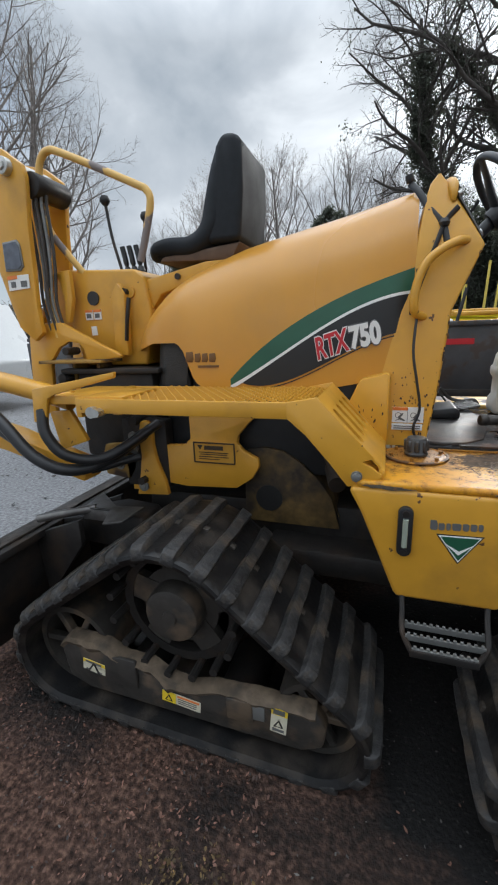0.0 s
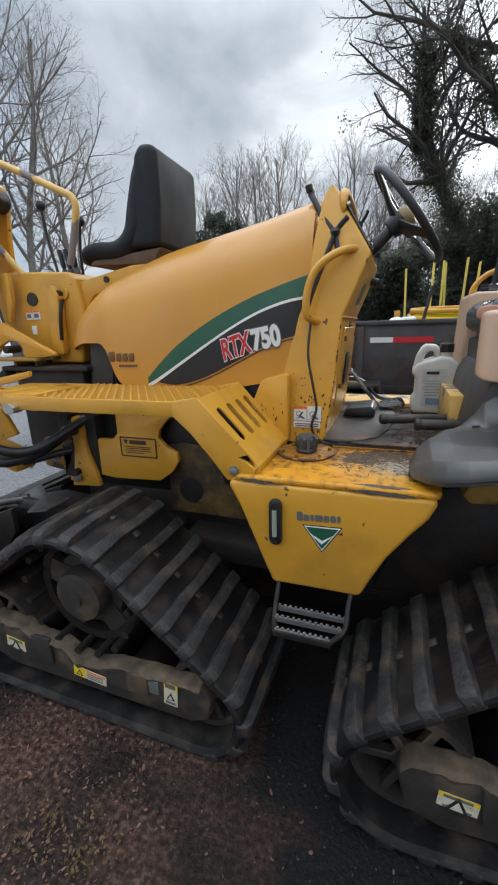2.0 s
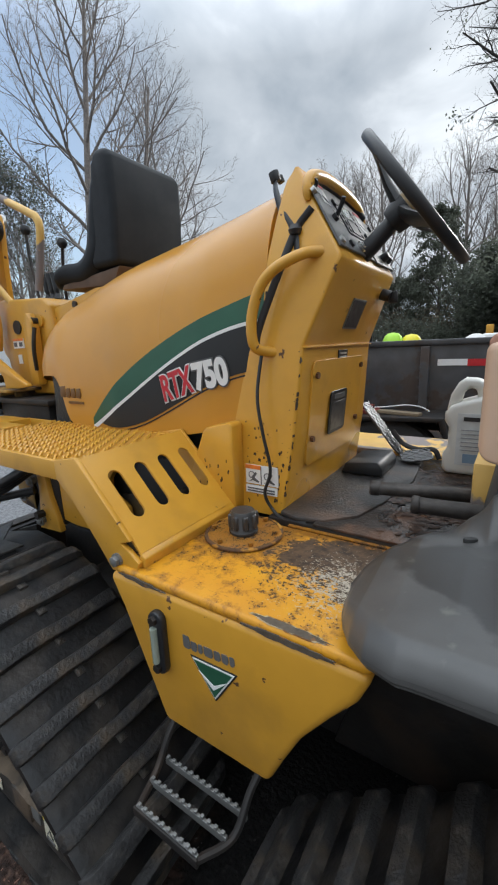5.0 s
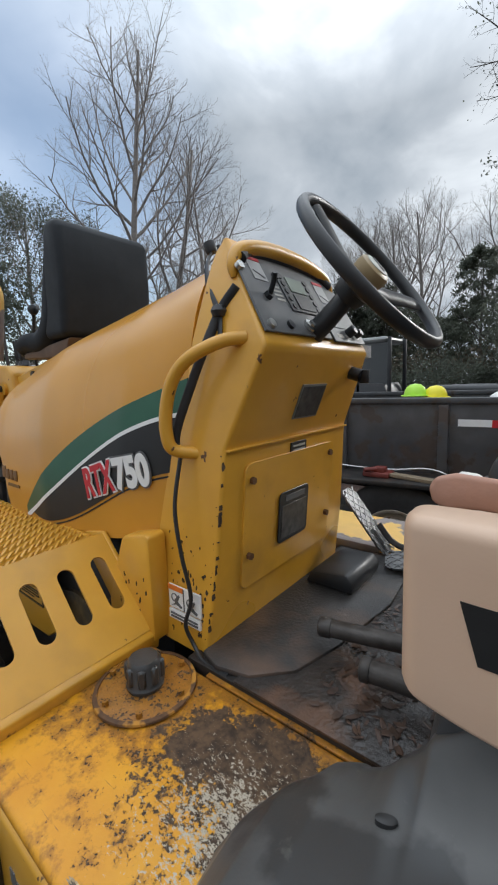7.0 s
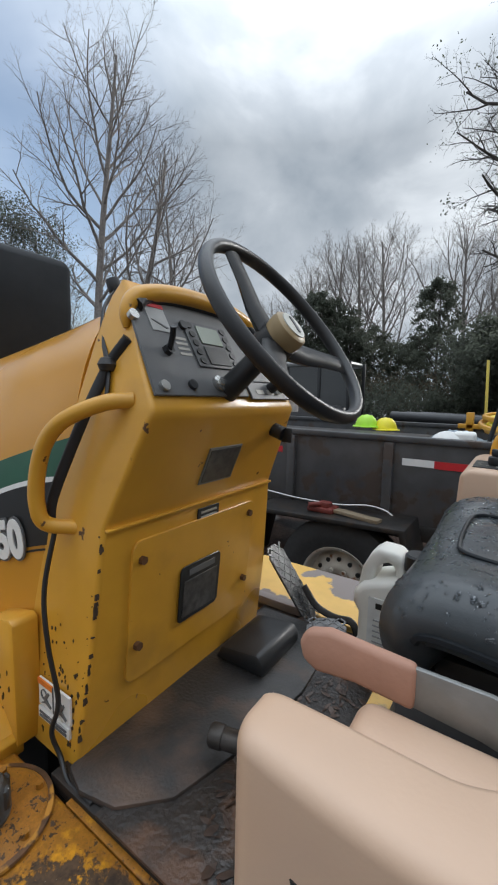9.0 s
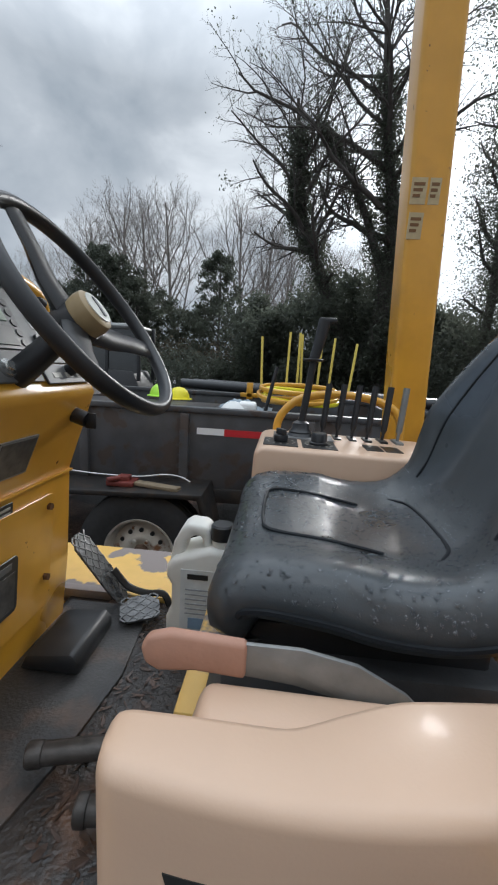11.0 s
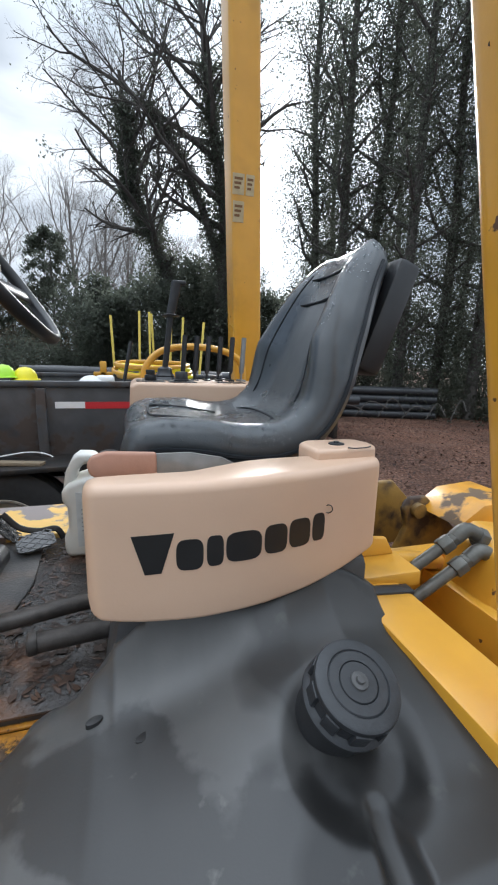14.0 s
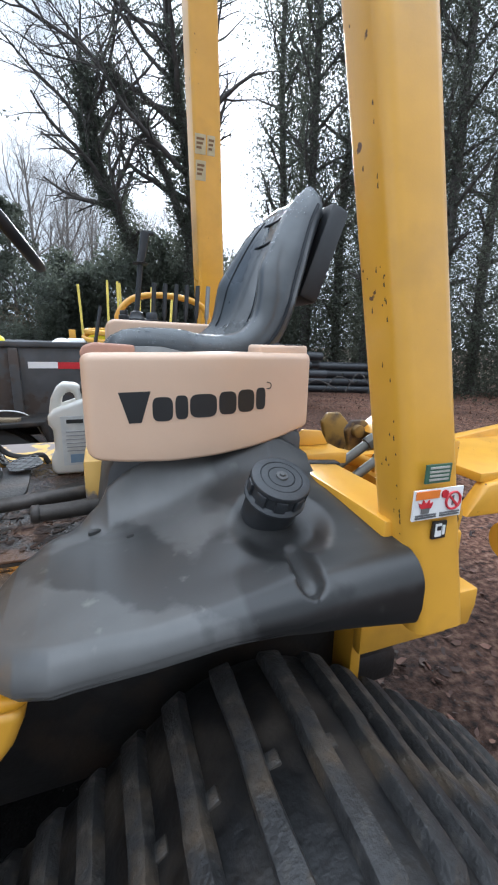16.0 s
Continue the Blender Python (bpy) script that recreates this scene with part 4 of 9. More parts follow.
def hood_shape(x):
    top = soft(x, [-0.78, -0.74, -0.68, -0.58, -0.45, -0.30, -0.10, 0.10, 0.25, 0.40], [1.16, 1.235, 1.315, 1.40, 1.468, 1.515, 1.555, 1.595, 1.635, 1.66])
    low = np.interp(x, [-0.78, -0.64, -0.53, -0.505, -0.47, -0.44, -0.3, 0.0, 0.15, 0.22, 0.4], [1.15, 1.185, 1.185, 1.165, 1.07, 1.03, 1.02, 1.02, 1.045, 1.085, 1.12])
    wide = np.interp(x, [-0.78, -0.74, -0.68, -0.60, -0.45, -0.2, 0.1, 0.40], [0.15, 0.215, 0.262, 0.295, 0.322, 0.326, 0.283, 0.192])
    return top, low, wide


HOOD_N = 3.2


def hood_y(x, z):
    """The near side of the hood at x, z."""
    top, low, wide = hood_shape(x)
    s = min(max((z - low) / (top - low), 0), 0.999)
    return YC - wide * (1 - s ** HOOD_N) ** (1 / HOOD_N)


def hood_bm():
    rows = []
    for i in range(61):
        x = -0.78 + 1.045 * i / 60
        top, low, wide = hood_shape(x)
        row = []
        for k in range(41):
            a = math.pi * k / 40
            c, s = math.cos(a), math.sin(a)
            row.append((x, YC - wide * math.copysign(abs(c) ** (2 / HOOD_N), c), low + (top - low) * abs(s) ** (2 / HOOD_N)))
        rows.append(row)
    return grid(rows, cap=True)


hood = part("hood", hood_bm(), YELLOW_HOOD, machine, "smooth yellow hood with a green and black stripe", smooth=50)


def on_hood(top_fn, low_fn, x0, x1, off, n=36, m=5):
    """A decal on the near flank of the hood, between two curves of x."""
    rows = []
    for i in range(n + 1):
        x = x0 + (x1 - x0) * i / n
        a, b = low_fn(x), top_fn(x)
        rows.append([(x, hood_y(x, a + (b - a) * k / m) - off, a + (b - a) * k / m) for k in range(m + 1)])
    return sheet(rows, (0, 0.002, 0))


# black strip in place of the shadow line between hood and console
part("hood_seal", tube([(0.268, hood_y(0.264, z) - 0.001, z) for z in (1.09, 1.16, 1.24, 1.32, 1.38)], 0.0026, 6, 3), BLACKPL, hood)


def curve(xs, zs):
    c = np.polyfit(xs, zs, 3)
    return lambda x: float(np.polyval(c, x))


green_top = curve([-0.33, -0.141, -0.005, 0.127, 0.265], [1.045, 1.205, 1.284, 1.340, 1.386])
white_top = curve([-0.33, -0.111, 0.052, 0.25], [1.030, 1.158, 1.254, 1.318])
white_low = curve([-0.32, -0.111, 0.052, 0.25], [1.020, 1.148, 1.245, 1.309])
black_low = curve([-0.205, -0.052, 0.108, 0.236], [1.035, 1.078, 1.157, 1.196])
base_line = lambda x: 1.034 if x < 0.02 else hood_shape(x)[1] + 0.012
part("green_stripe", on_hood(green_top, lambda x: max(white_top(x), base_line(x)), -0.318, 0.262, 0.002), GREEN, hood, "dark green hood stripe")
part("white_stripe", on_hood(white_top, lambda x: max(white_low(x), 1.03), -0.318, 0.256, 0.0022), WHITE, hood)
part("black_stripe", on_hood(white_low, lambda x: max(black_low(x), base_line(x)), -0.285, 0.248, 0.002), BLACK, hood, "black lower hood stripe")
part("thin_stripe", on_hood(lambda x: black_low(x) - 0.006, lambda x: black_low(x) - 0.010, -0.17, 0.24, 0.0015), BLACK, hood)


def text_on(body, size, x, z, tilt, y, material, parent, name, depth=0.0015, shear=0.0, squeeze=1.0, bold=0.0, yaw=0.0):
    cu = bpy.data.curves.new(name, "FONT")
    cu.body, cu.size, cu.extrude, cu.shear, cu.offset = body, size, depth, shear, bold
    cu.align_x = "LEFT"
    ob = new(name, cu)
    bpy.context.view_layer.update()
    me = bpy.data.meshes.new_from_object(ob.evaluated_get(bpy.context.evaluated_depsgraph_get()))
    bpy.data.objects.remove(ob)
    me.materials.append(material)
    o = new(name, me)
    o.parent = parent
    o.matrix_basis = Matrix.Translation(-world_of(parent)) @ pose(x, y, z, 90, 0, yaw) @ pose(0, 0, 0, 0, 0, tilt) @ Matrix.Diagonal((squeeze, 1, 1, 1))
    return o


for body, size, x, z, tilt, squeeze, shear, top, edge, fill, bold in (("750", 0.092, 0.084, 1.152, 10, 0.70, 0.0, "model_number", "model_number_edge", (WHITE, DECAL_GREY), 0.0045), ("RTX", 0.096, -0.020, 1.118, 17, 0.56, 0.22, "model_mark", "model_mark_edge", (RED, WHITE), 0.0025)):
    x1 = x + 0.10
    yaw = math.degrees(math.atan2(hood_y(x1, z + 0.05) - hood_y(x, z + 0.05), x1 - x))
    for name, lift, material, grow in ((top, 0.0062, fill[0], bold), (edge, 0.0044, fill[1], bold + 0.0038)):
        text_on(body, size, x, z, tilt, min(hood_y(x, z + 0.05), hood_y(x, z)) - lift, material, hood, name, bold=grow, squeeze=squeeze, shear=shear, yaw=yaw)
# dealer mark: plain dark blocks
for k, (x, w, h) in enumerate(((-0.49, 0.034, 0.036), (-0.452, 0.024, 0.03), (-0.424, 0.024, 0.03), (-0.396, 0.026, 0.03))):
    yy = hood_y(x + w / 2, 1.13)
    part("dealer_block", prism([(x, 1.118), (x + w * 0.8, 1.116), (x + w, 1.128), (x + w * 0.9, 1.118 + h), (x + w * 0.1, 1.116 + h)], yy - 0.003, yy + 0.002, bevel=0.001), mat("faded_print", (0.16, 0.075, 0.02), 0.5), hood)
part("dealer_line", box(-0.44, -0.36, hood_y(-0.4, 1.1) - 0.003, hood_y(-0.4, 1.1) + 0.002, 1.098, 1.106, 0), mat("faded_print", (0.16, 0.075, 0.02), 0.5), hood)


# grille under the nose: dark screen with round holes read as fine relief
def grille_bm():
    rows = []
    for i in range(15):
        z = 0.96 + 0.235 * i / 14
        row = []
        for k in range(25):
            a = math.pi * (0.5 + k / 24)
            c, s = math.cos(a), math.sin(a)
            row.append((-0.50 + 0.17 * math.copysign(abs(c) ** 0.6, c) - 0.03 * (1 - i / 14), YC - 0.285 * math.copysign(abs(s) ** 0.6, s), z))
        rows.append(row)
    return sheet(rows, (0.012, 0, 0))


SCREEN = mat("dark_perforated_screen", (0.02, 0.02, 0.02), 0.5, vary=0.2, bump=0.6, bscale=150)
part("grille", grille_bm(), SCREEN, machine, "black perforated grille below the hood")
part("grille_side", prism([(-0.60, 1.19), (-0.55, 1.19), (-0.52, 1.165), (-0.50, 1.04), (-0.5, 0.93), (-0.6, 0.93)], 1.44, 1.455, bevel=0.003), SCREEN, machine)

# console column with the dash on top
def side_y(z):
    return np.interp(z, [0.8, 0.93, 1.25, 1.45, 1.55, 1.66], [1.437, 1.447, 1.470, 1.502, 1.527, 1.56])


def column_bm():
    """The console as rounded sections, one above another."""
    rows = []
    zs = [0.835, 0.87, 0.93, 1.02, 1.10, 1.18, 1.244, 1.252, 1.258, 1.30, 1.36, 1.42, 1.432, 1.442, 1.455, 1.50, 1.55, 1.60, 1.625, 1.64, 1.648]
    for z in zs:
        front = np.interp(z, [0.835, 1.02, 1.18, 1.252, 1.432, 1.442, 1.625, 1.648], [0.325, 0.352, 0.366, 0.372, 0.448, 0.445, 0.339, 0.322])
        back = np.interp(z, [0.835, 1.05, 1.3, 1.62, 1.648], [0.17, 0.165, 0.235, 0.29, 0.312])
        ya = side_y(z)
        yb, r, row = 2 * YC - ya, min(0.009, (front - back) * 0.4), []
        for cx, cy, a0 in ((back + r, ya + r, 180), (front - r, ya + r, 270), (front - r, yb - r, 0), (back + r, yb - r, 90)):
            row += [(cx + r * math.cos(radians(a0 + 30 * k)), cy + r * math.sin(radians(a0 + 30 * k)), z) for k in range(4)]
        rows.append(row)
    return grid(rows, close_v=True, cap=True)


console = part("console", column_bm(), YELLOW, machine, "yellow steering console with chipped paint")
part("console_lip", box(0.366, 0.379, 1.474, 1.956, 1.246, 1.2505, 0.0012), YELLOW, machine)
part("console_foot", prism([(0.045, 0.84), (0.208, 0.84), (0.208, 1.068), (0.196, 1.074), (0.122, 1.056), (0.112, 1.045), (0.045, 0.89)], 1.405, 1.452, bevel=0.006), YELLOW, machine)


def panel_x(z):
    return np.interp(z, [0.835, 1.02, 1.18, 1.252], [0.325, 0.352, 0.366, 0.372])


def on_panel(y0, y1, z0, z1, th, lift=0.0, corner=0.0):
    """A plate on the face of the console towards the seat."""
    pts = []
    if corner:
        for cy, cz, a0 in ((y1 - corner, z1 - corner, 0), (y0 + corner, z1 - corner, 90), (y0 + corner, z0 + corner, 180), (y1 - corner, z0 + corner, 270)):
            pts += [(cy + corner * math.cos(radians(a0 + 30 * k)), cz + corner * math.sin(radians(a0 + 30 * k))) for k in range(4)]
    else:
        pts = [(y0, z0), (y1, z0), (y1, z1), (y0, z1)]
    bm = prism(pts, 0, th, "x", 0)
    for v in bm.verts:
        v.co.x += panel_x(v.co.z) + lift
    return finish(bm, 0.001, 1)


door = part("access_door", on_panel(1.525, 1.888, 0.945, 1.215, 0.006, 0.0, 0.02), YELLOW, console, "yellow bolted access door")
for y, z in ((1.545, 1.179), (1.544, 1.018), (1.866, 1.187), (1.866, 1.023)):
    part("bolt", cyl((panel_x(z) + 0.004, y, z), (panel_x(z) + 0.013, y, z), 0.008, seg=6), mat("rusty_bolt", (0.16, 0.08, 0.04), 0.6, metal=0.5, vary=0.3), console)
pl = part("warning_plate", on_panel(1.642, 1.765, 1.008, 1.128, 0.003, 0.0065, 0.012), BLACK, console, "black warning plate")
part("plate_print", on_panel(1.652, 1.755, 1.018, 1.096, 0.001, 0.0095), mat("worn_plate_print", (0.07, 0.065, 0.06), 0.4, vary=0.6, scale=60), console)
part("plate_line", on_panel(1.665, 1.745, 1.104, 1.118, 0.001, 0.0095), DECAL_GREY, console)
part("small_plate", on_panel(1.686, 1.752, 1.197, 1.236, 0.003, 0.001, 0.003), BLACK, console, "small black data plate")
for k in range(3):
    part("plate_line", on_panel(1.694, 1.744, 1.204 + 0.010 * k, 1.209 + 0.010 * k, 0.001, 0.004), mat("pale_print", (0.4, 0.38, 0.33), 0.5), console)


def on_bulge(y0, y1, v0, v1, th, lift=0.0, skew=0.0):
    """A plate on the sloping face under the dash; v runs up it from 0 to 1."""
    a, b = Vector((0.372, 0, 1.252)), Vector((0.448, 0, 1.432))
    nrm = Vector((b.z - a.z, 0, -(b.x - a.x))).normalized()
    bm = bmesh.new()
    ring = []
    for d in (lift, lift + th):
        ring.append([bm.verts.new(a + (b - a) * v + nrm * d + Vector((0, y + skew * (v - v0), 0))) for y, v in ((y0, v0), (y1, v0), (y1, v1), (y0, v1))])
    bm.faces.new(ring[0][::-1])
    bm.faces.new(ring[1])
    for i in range(4):
        bm.faces.new((ring[0][i], ring[0][(i + 1) % 4], ring[1][(i + 1) % 4], ring[1][i]))
    return finish(bm)


part("data_plate", on_bulge(1.665, 1.765, 0.22, 0.62, 0.003, 0.0005), GALV, console, "dark printed data plate with a pale rim")
part("data_print", on_bulge(1.669, 1.761, 0.24, 0.60, 0.001, 0.0035), mat("worn_plate_print", (0.07, 0.065, 0.06), 0.4, vary=0.6, scale=60), console)
key = part("key_switch", join(cyl((0.425, 1.875, 1.388), (0.455, 1.875, 1.378), 0.016, seg=16), box(0.452, 0.475, 1.872, 1.878, 1.36, 1.392, 0.002)), BLACKPL, console)

# dash: a dark plate set in the slope under the yellow rim
DA, DB = Vector((0.44, 0, 1.45)), Vector((0.335, 0, 1.632))
DN = Vector((DB.z - DA.z, 0, -(DB.x - DA.x))).normalized()


def dash_at(y, v, lift):
    return DA + (DB - DA) * v + DN * lift + Vector((0, y, 0))


def on_dash(poly, th, lift=0.0):
    bm = bmesh.new()
    lo, hi = [bm.verts.new(dash_at(y, v, lift)) for y, v in poly], [bm.verts.new(dash_at(y, v, lift + th)) for y, v in poly]
    bm.faces.new(lo)
    bm.faces.new(hi[::-1])
    for i in range(len(poly)):
        j = (i + 1) % len(poly)
        bm.faces.new((lo[i], hi[i], hi[j], lo[j]))
    return finish(bm, min(0.001, th * 0.3), 1)


def rect(y0, y1, v0, v1):
    return [(y0, v0), (y1, v0), (y1, v1), (y0, v1)]


arch = [(1.512, 0.03), (1.755, 0.03), (1.757, 0.20), (1.918, 0.20), (1.912, 0.72), (1.885, 0.87), (1.80, 0.955), (1.715, 0.975), (1.63, 0.955), (1.555, 0.87), (1.528, 0.72)]
dash = part("dash_panel", on_dash(arch, 0.005, 0.002), mat("dark_grey_dash", (0.11, 0.112, 0.114), 0.45, vary=0.15, scale=20), machine, "dark grey instrument panel")
part("dash_panel_side", on_dash(rect(1.762, 1.918, 0.0, 0.185), 0.005, 0.004), mat("dark_grey_dash", (0.11, 0.112, 0.114), 0.45), dash)
rimpts = [dash_at(y, v, h) for y, v, h in ((1.530, 0.66, -0.014), (1.532, 0.78, -0.002), (1.556, 0.895, 0.010), (1.625, 0.975, 0.015), (1.715, 1.0, 0.016), (1.805, 0.975, 0.015), (1.874, 0.895, 0.010), (1.898, 0.78, -0.002), (1.900, 0.66, -0.014))]
part("dash_rim", tube(rimpts, lambda f: 0.005 + 0.012 * math.sin(math.pi * min(max(f, 0.0), 1.0)) ** 0.6, 14), YELLOW, machine, "rounded yellow rim over the dash")
part("dash_visor", tube([dash_at(y, v, 0.008) for y, v in ((1.545, 0.80), (1.575, 0.90), (1.64, 0.955), (1.715, 0.97), (1.79, 0.955), (1.855, 0.90), (1.885, 0.80))], 0.012, 10), BLACKPL, dash)
part("display_bezel", on_dash(rect(1.640, 1.765, 0.30, 0.76), 0.003, 0.007), mat("bezel_grey", (0.07, 0.072, 0.075), 0.4), dash, "grey display unit with buttons")
part("display", on_dash(rect(1.672, 1.735, 0.54, 0.72), 0.002, 0.010), LCD, dash, "pale grey-green display")
part("display_keys", on_dash(rect(1.672, 1.735, 0.33, 0.51), 0.002, 0.010), BLACKPL, dash)
for k in range(5):
    for y in (1.655, 1.751):
        part("key_button", on_dash([(y + 0.008 * math.cos(a), 0.36 + 0.088 * k + 0.034 * math.sin(a)) for a in [6.28319 * j / 10 for j in range(10)]], 0.002, 0.010), BLACK, dash)
for y0, y1, v0, v1 in ((1.562, 1.605, 0.60, 0.86), (1.800, 1.845, 0.52, 0.80)):
    part("dash_label", on_dash(rect(y0, y1, v0, v1), 0.0012, 0.007), mat("silver_label", (0.38, 0.38, 0.37), 0.4), dash)
    part("dash_label_head", on_dash(rect(y0, y1, v1 - 0.04, v1), 0.001, 0.0084), RED, dash)
    part("dash_label_line", on_dash([(y0 + 0.004, v0 + 0.1), (y0 + 0.01, v0 + 0.1), (y1 - 0.004, v0 + 0.04), (y1 - 0.01, v0 + 0.03)], 0.001, 0.0084), DECAL_GREY, dash)
for k in range(4):
    part("dash_print", on_dash(rect(1.605, 1.634, 0.40 + 0.05 * k, 0.425 + 0.05 * k), 0.0008, 0.007), mat("pale_print", (0.4, 0.38, 0.33), 0.5), dash)
for k in range(3):
    part("dash_print", on_dash(rect(1.785 + 0.04 * k, 1.812 + 0.04 * k, 0.05, 0.10), 0.0008, 0.009), mat("pale_print", (0.4, 0.38, 0.33), 0.5), dash)
for y, v in ((1.53, 0.70), (1.535, 0.10), (1.64, 0.70), (1.80, 0.42), (1.60, 0.12), (1.90, 0.65)):
    part("dash_bolt", cyl(dash_at(y, v, 0.004), dash_at(y, v, 0.013), 0.009, seg=12), CHROME if y < 1.55 else BLACKPL, dash)
part("toggle", join(cyl(dash_at(1.575, 0.42, 0.005), dash_at(1.575, 0.42, 0.016), 0.010, seg=6), tube([dash_at(1.575, 0.42, 0.014), dash_at(1.568, 0.46, 0.034), dash_at(1.562, 0.5, 0.048)], 0.005, 8)), BLACKPL, dash)
part("horn_button", lathe([(0, 0), (0.015, 0), (0.015, 0.008), (0.008, 0.010), (0.008, 0.014), (0, 0.014)], Matrix.Translation(dash_at(1.672, 0.14, 0.006)) @ DN.to_track_quat("Z", "Y").to_matrix().to_4x4(), 18), CHROME, dash)
part("choke_knob", join(cyl(dash_at(1.845, 0.12, 0.006), dash_at(1.845, 0.12, 0.03), 0.012, seg=14, bevel=0.002), cyl(dash_at(1.885, 0.11, 0.006), dash_at(1.885, 0.11, 0.026), 0.009, seg=12)), BLACKPL, dash)
part("crumpled_bag", join(blot(0.40, 1.94, 0.03, 0.025, 1.44, 5, th=0.03, n=14, ragged=0.5), blot(0.425, 1.955, 0.022, 0.02, 1.425, 6, th=0.03, n=11, ragged=0.6)), mat("clear_film", (0.55, 0.55, 0.55), 0.2, vary=0.2, scale=60, bump=0.6, bscale=60), machine, "crumpled clear plastic bag", smooth=25)

# steering wheel
WC = Vector((0.548, YC, 1.573))
WX = Vector((math.cos(radians(36.6)), 0, math.sin(radians(36.6))))
WM = Matrix.Translation(WC) @ WX.to_track_quat("Z", "Y").to_matrix().to_4x4()
wheel = new("steering_wheel")
wheel.parent = machine
wheel.location = WC - machine.location
tagged(wheel, "black three-spoke steering wheel with a tan cap")


def ring_bm(R, r, m, seg=56, k=12):
    rows = []
    for i in range(seg):
        a = 6.28319 * i / seg
        rows.append([m @ Vector(((R + r * math.cos(6.28319 * j / k)) * math.cos(a), (R + r * math.cos(6.28319 * j / k)) * math.sin(a), r * 1.25 * math.sin(6.28319 * j / k))) for j in range(k)])
    return grid(rows, True, True)


part("rim", ring_bm(0.179, 0.0102, WM), BLACKPL, wheel)
for a in (100, 220, 340):
    d, e = Vector((math.cos(radians(a)), math.sin(radians(a)), 0)), Vector((-math.sin(radians(a)), math.cos(radians(a)), 0))
    rows = []
    for f, w, h, dz in ((0.02, 0.027, 0.016, -0.035), (0.07, 0.027, 0.011, -0.028), (0.12, 0.022, 0.008, -0.014), (0.174, 0.022, 0.006, -0.002)):
        rows.append([WM @ (d * f + e * (w * math.cos(6.28319 * j / 10)) + Vector((0, 0, dz + h * math.sin(6.28319 * j / 10)))) for j in range(10)])
    part("spoke", grid(rows, close_v=True, cap=True), BLACKPL, wheel)
part("hub", lathe([(0, -0.07), (0.032, -0.07), (0.038, -0.04), (0.036, -0.02), (0, -0.02)], WM, 24), BLACKPL, wheel)
part("cap", lathe([(0, -0.02), (0.034, -0.02), (0.036, -0.005), (0.034, 0.006), (0.028, 0.010), (0, 0.012)], WM, 28), mat("tan_plastic", (0.33, 0.24, 0.12), 0.4), wheel, "tan cap with a pale badge")
part("badge", lathe([(0, 0.0125), (0.026, 0.0105), (0.026, 0.012), (0, 0.0138)], WM, 28), mat("pale_badge", (0.6, 0.6, 0.55), 0.35), wheel)
part("badge_bar", turned(box(-0.017, 0.017, -0.0035, 0.0035, 0.0132, 0.0148, 0), WM @ pose(0, 0, 0, 0, 0, 90)), DECAL_GREY, wheel)
part("steering_column", tube([dash_at(1.70, 0.10, -0.01), dash_at(1.702, 0.13, 0.03), WM @ Vector((0, 0, -0.06))], lambda f: 0.024 - 0.004 * f, 14, 3), BLACKPL, machine)

# grab handle, harness and cable on the near flank
part("grab_handle", tube([(0.40, 1.508, 1.45), (0.372, 1.475, 1.445), (0.325, 1.442, 1.42), (0.288, 1.432, 1.385), (0.268, 1.428, 1.335), (0.262, 1.428, 1.285), (0.268, 1.438, 1.25), (0.296, 1.478, 1.238)], 0.0125, 12), YELLOW, machine, "yellow tubular grab handle")
part("strap", tube([(0.237, 1.60, 1.645), (0.262, 1.560, 1.608), (0.292, 1.533, 1.552), (0.332, 1.514, 1.500), (0.345, 1.500, 1.452)], 0.010, 8, flat=0.32), BLACKPL, machine, "black webbing strap tied round the hood")
part("strap", tube([(0.372, 1.522, 1.545), (0.338, 1.512, 1.505), (0.315, 1.490, 1.44), (0.295, 1.476, 1.385), (0.264, 1.454, 1.29), (0.258, 1.450, 1.245)], 0.009, 8, flat=0.4), BLACKPL, machine)
part("strap_knot", lathe([(0, -0.012), (0.012, -0.010), (0.016, 0.0), (0.011, 0.010), (0, 0.013)], Matrix.Translation((0.336, 1.510, 1.505)), 12), BLACKPL, machine)
part("strap_buckle", join(cyl((0.238, 1.605, 1.648), (0.232, 1.600, 1.672), 0.013, seg=12, bevel=0.003), cyl((0.242, 1.625, 1.652), (0.237, 1.622, 1.666), 0.009, seg=10)), BLACKPL, machine)
part("cable", tube([(0.275, 1.452, 1.25), (0.27, 1.43, 1.14), (0.285, 1.425, 1.05), (0.30, 1.43, 0.96), (0.285, 1.425, 0.90), (0.30, 1.43, 0.86), (0.34, 1.42, 0.842), (0.40, 1.42, 0.845)], 0.0042, 8), BLACKPL, machine, "black electric cable")
lb = part("warning_decal", box(0.220, 0.314, 1.4405, 1.4445, 0.912, 0.962, 0), WHITE, console, "white warning decal with pictograms")
part("decal_head", box(0.220, 0.266, 1.4385, 1.441, 0.952, 0.962, 0), ORANGE, console)
part("decal_divider", box(0.2655, 0.267, 1.4385, 1.441, 0.913, 0.961, 0), DECAL_GREY, console)
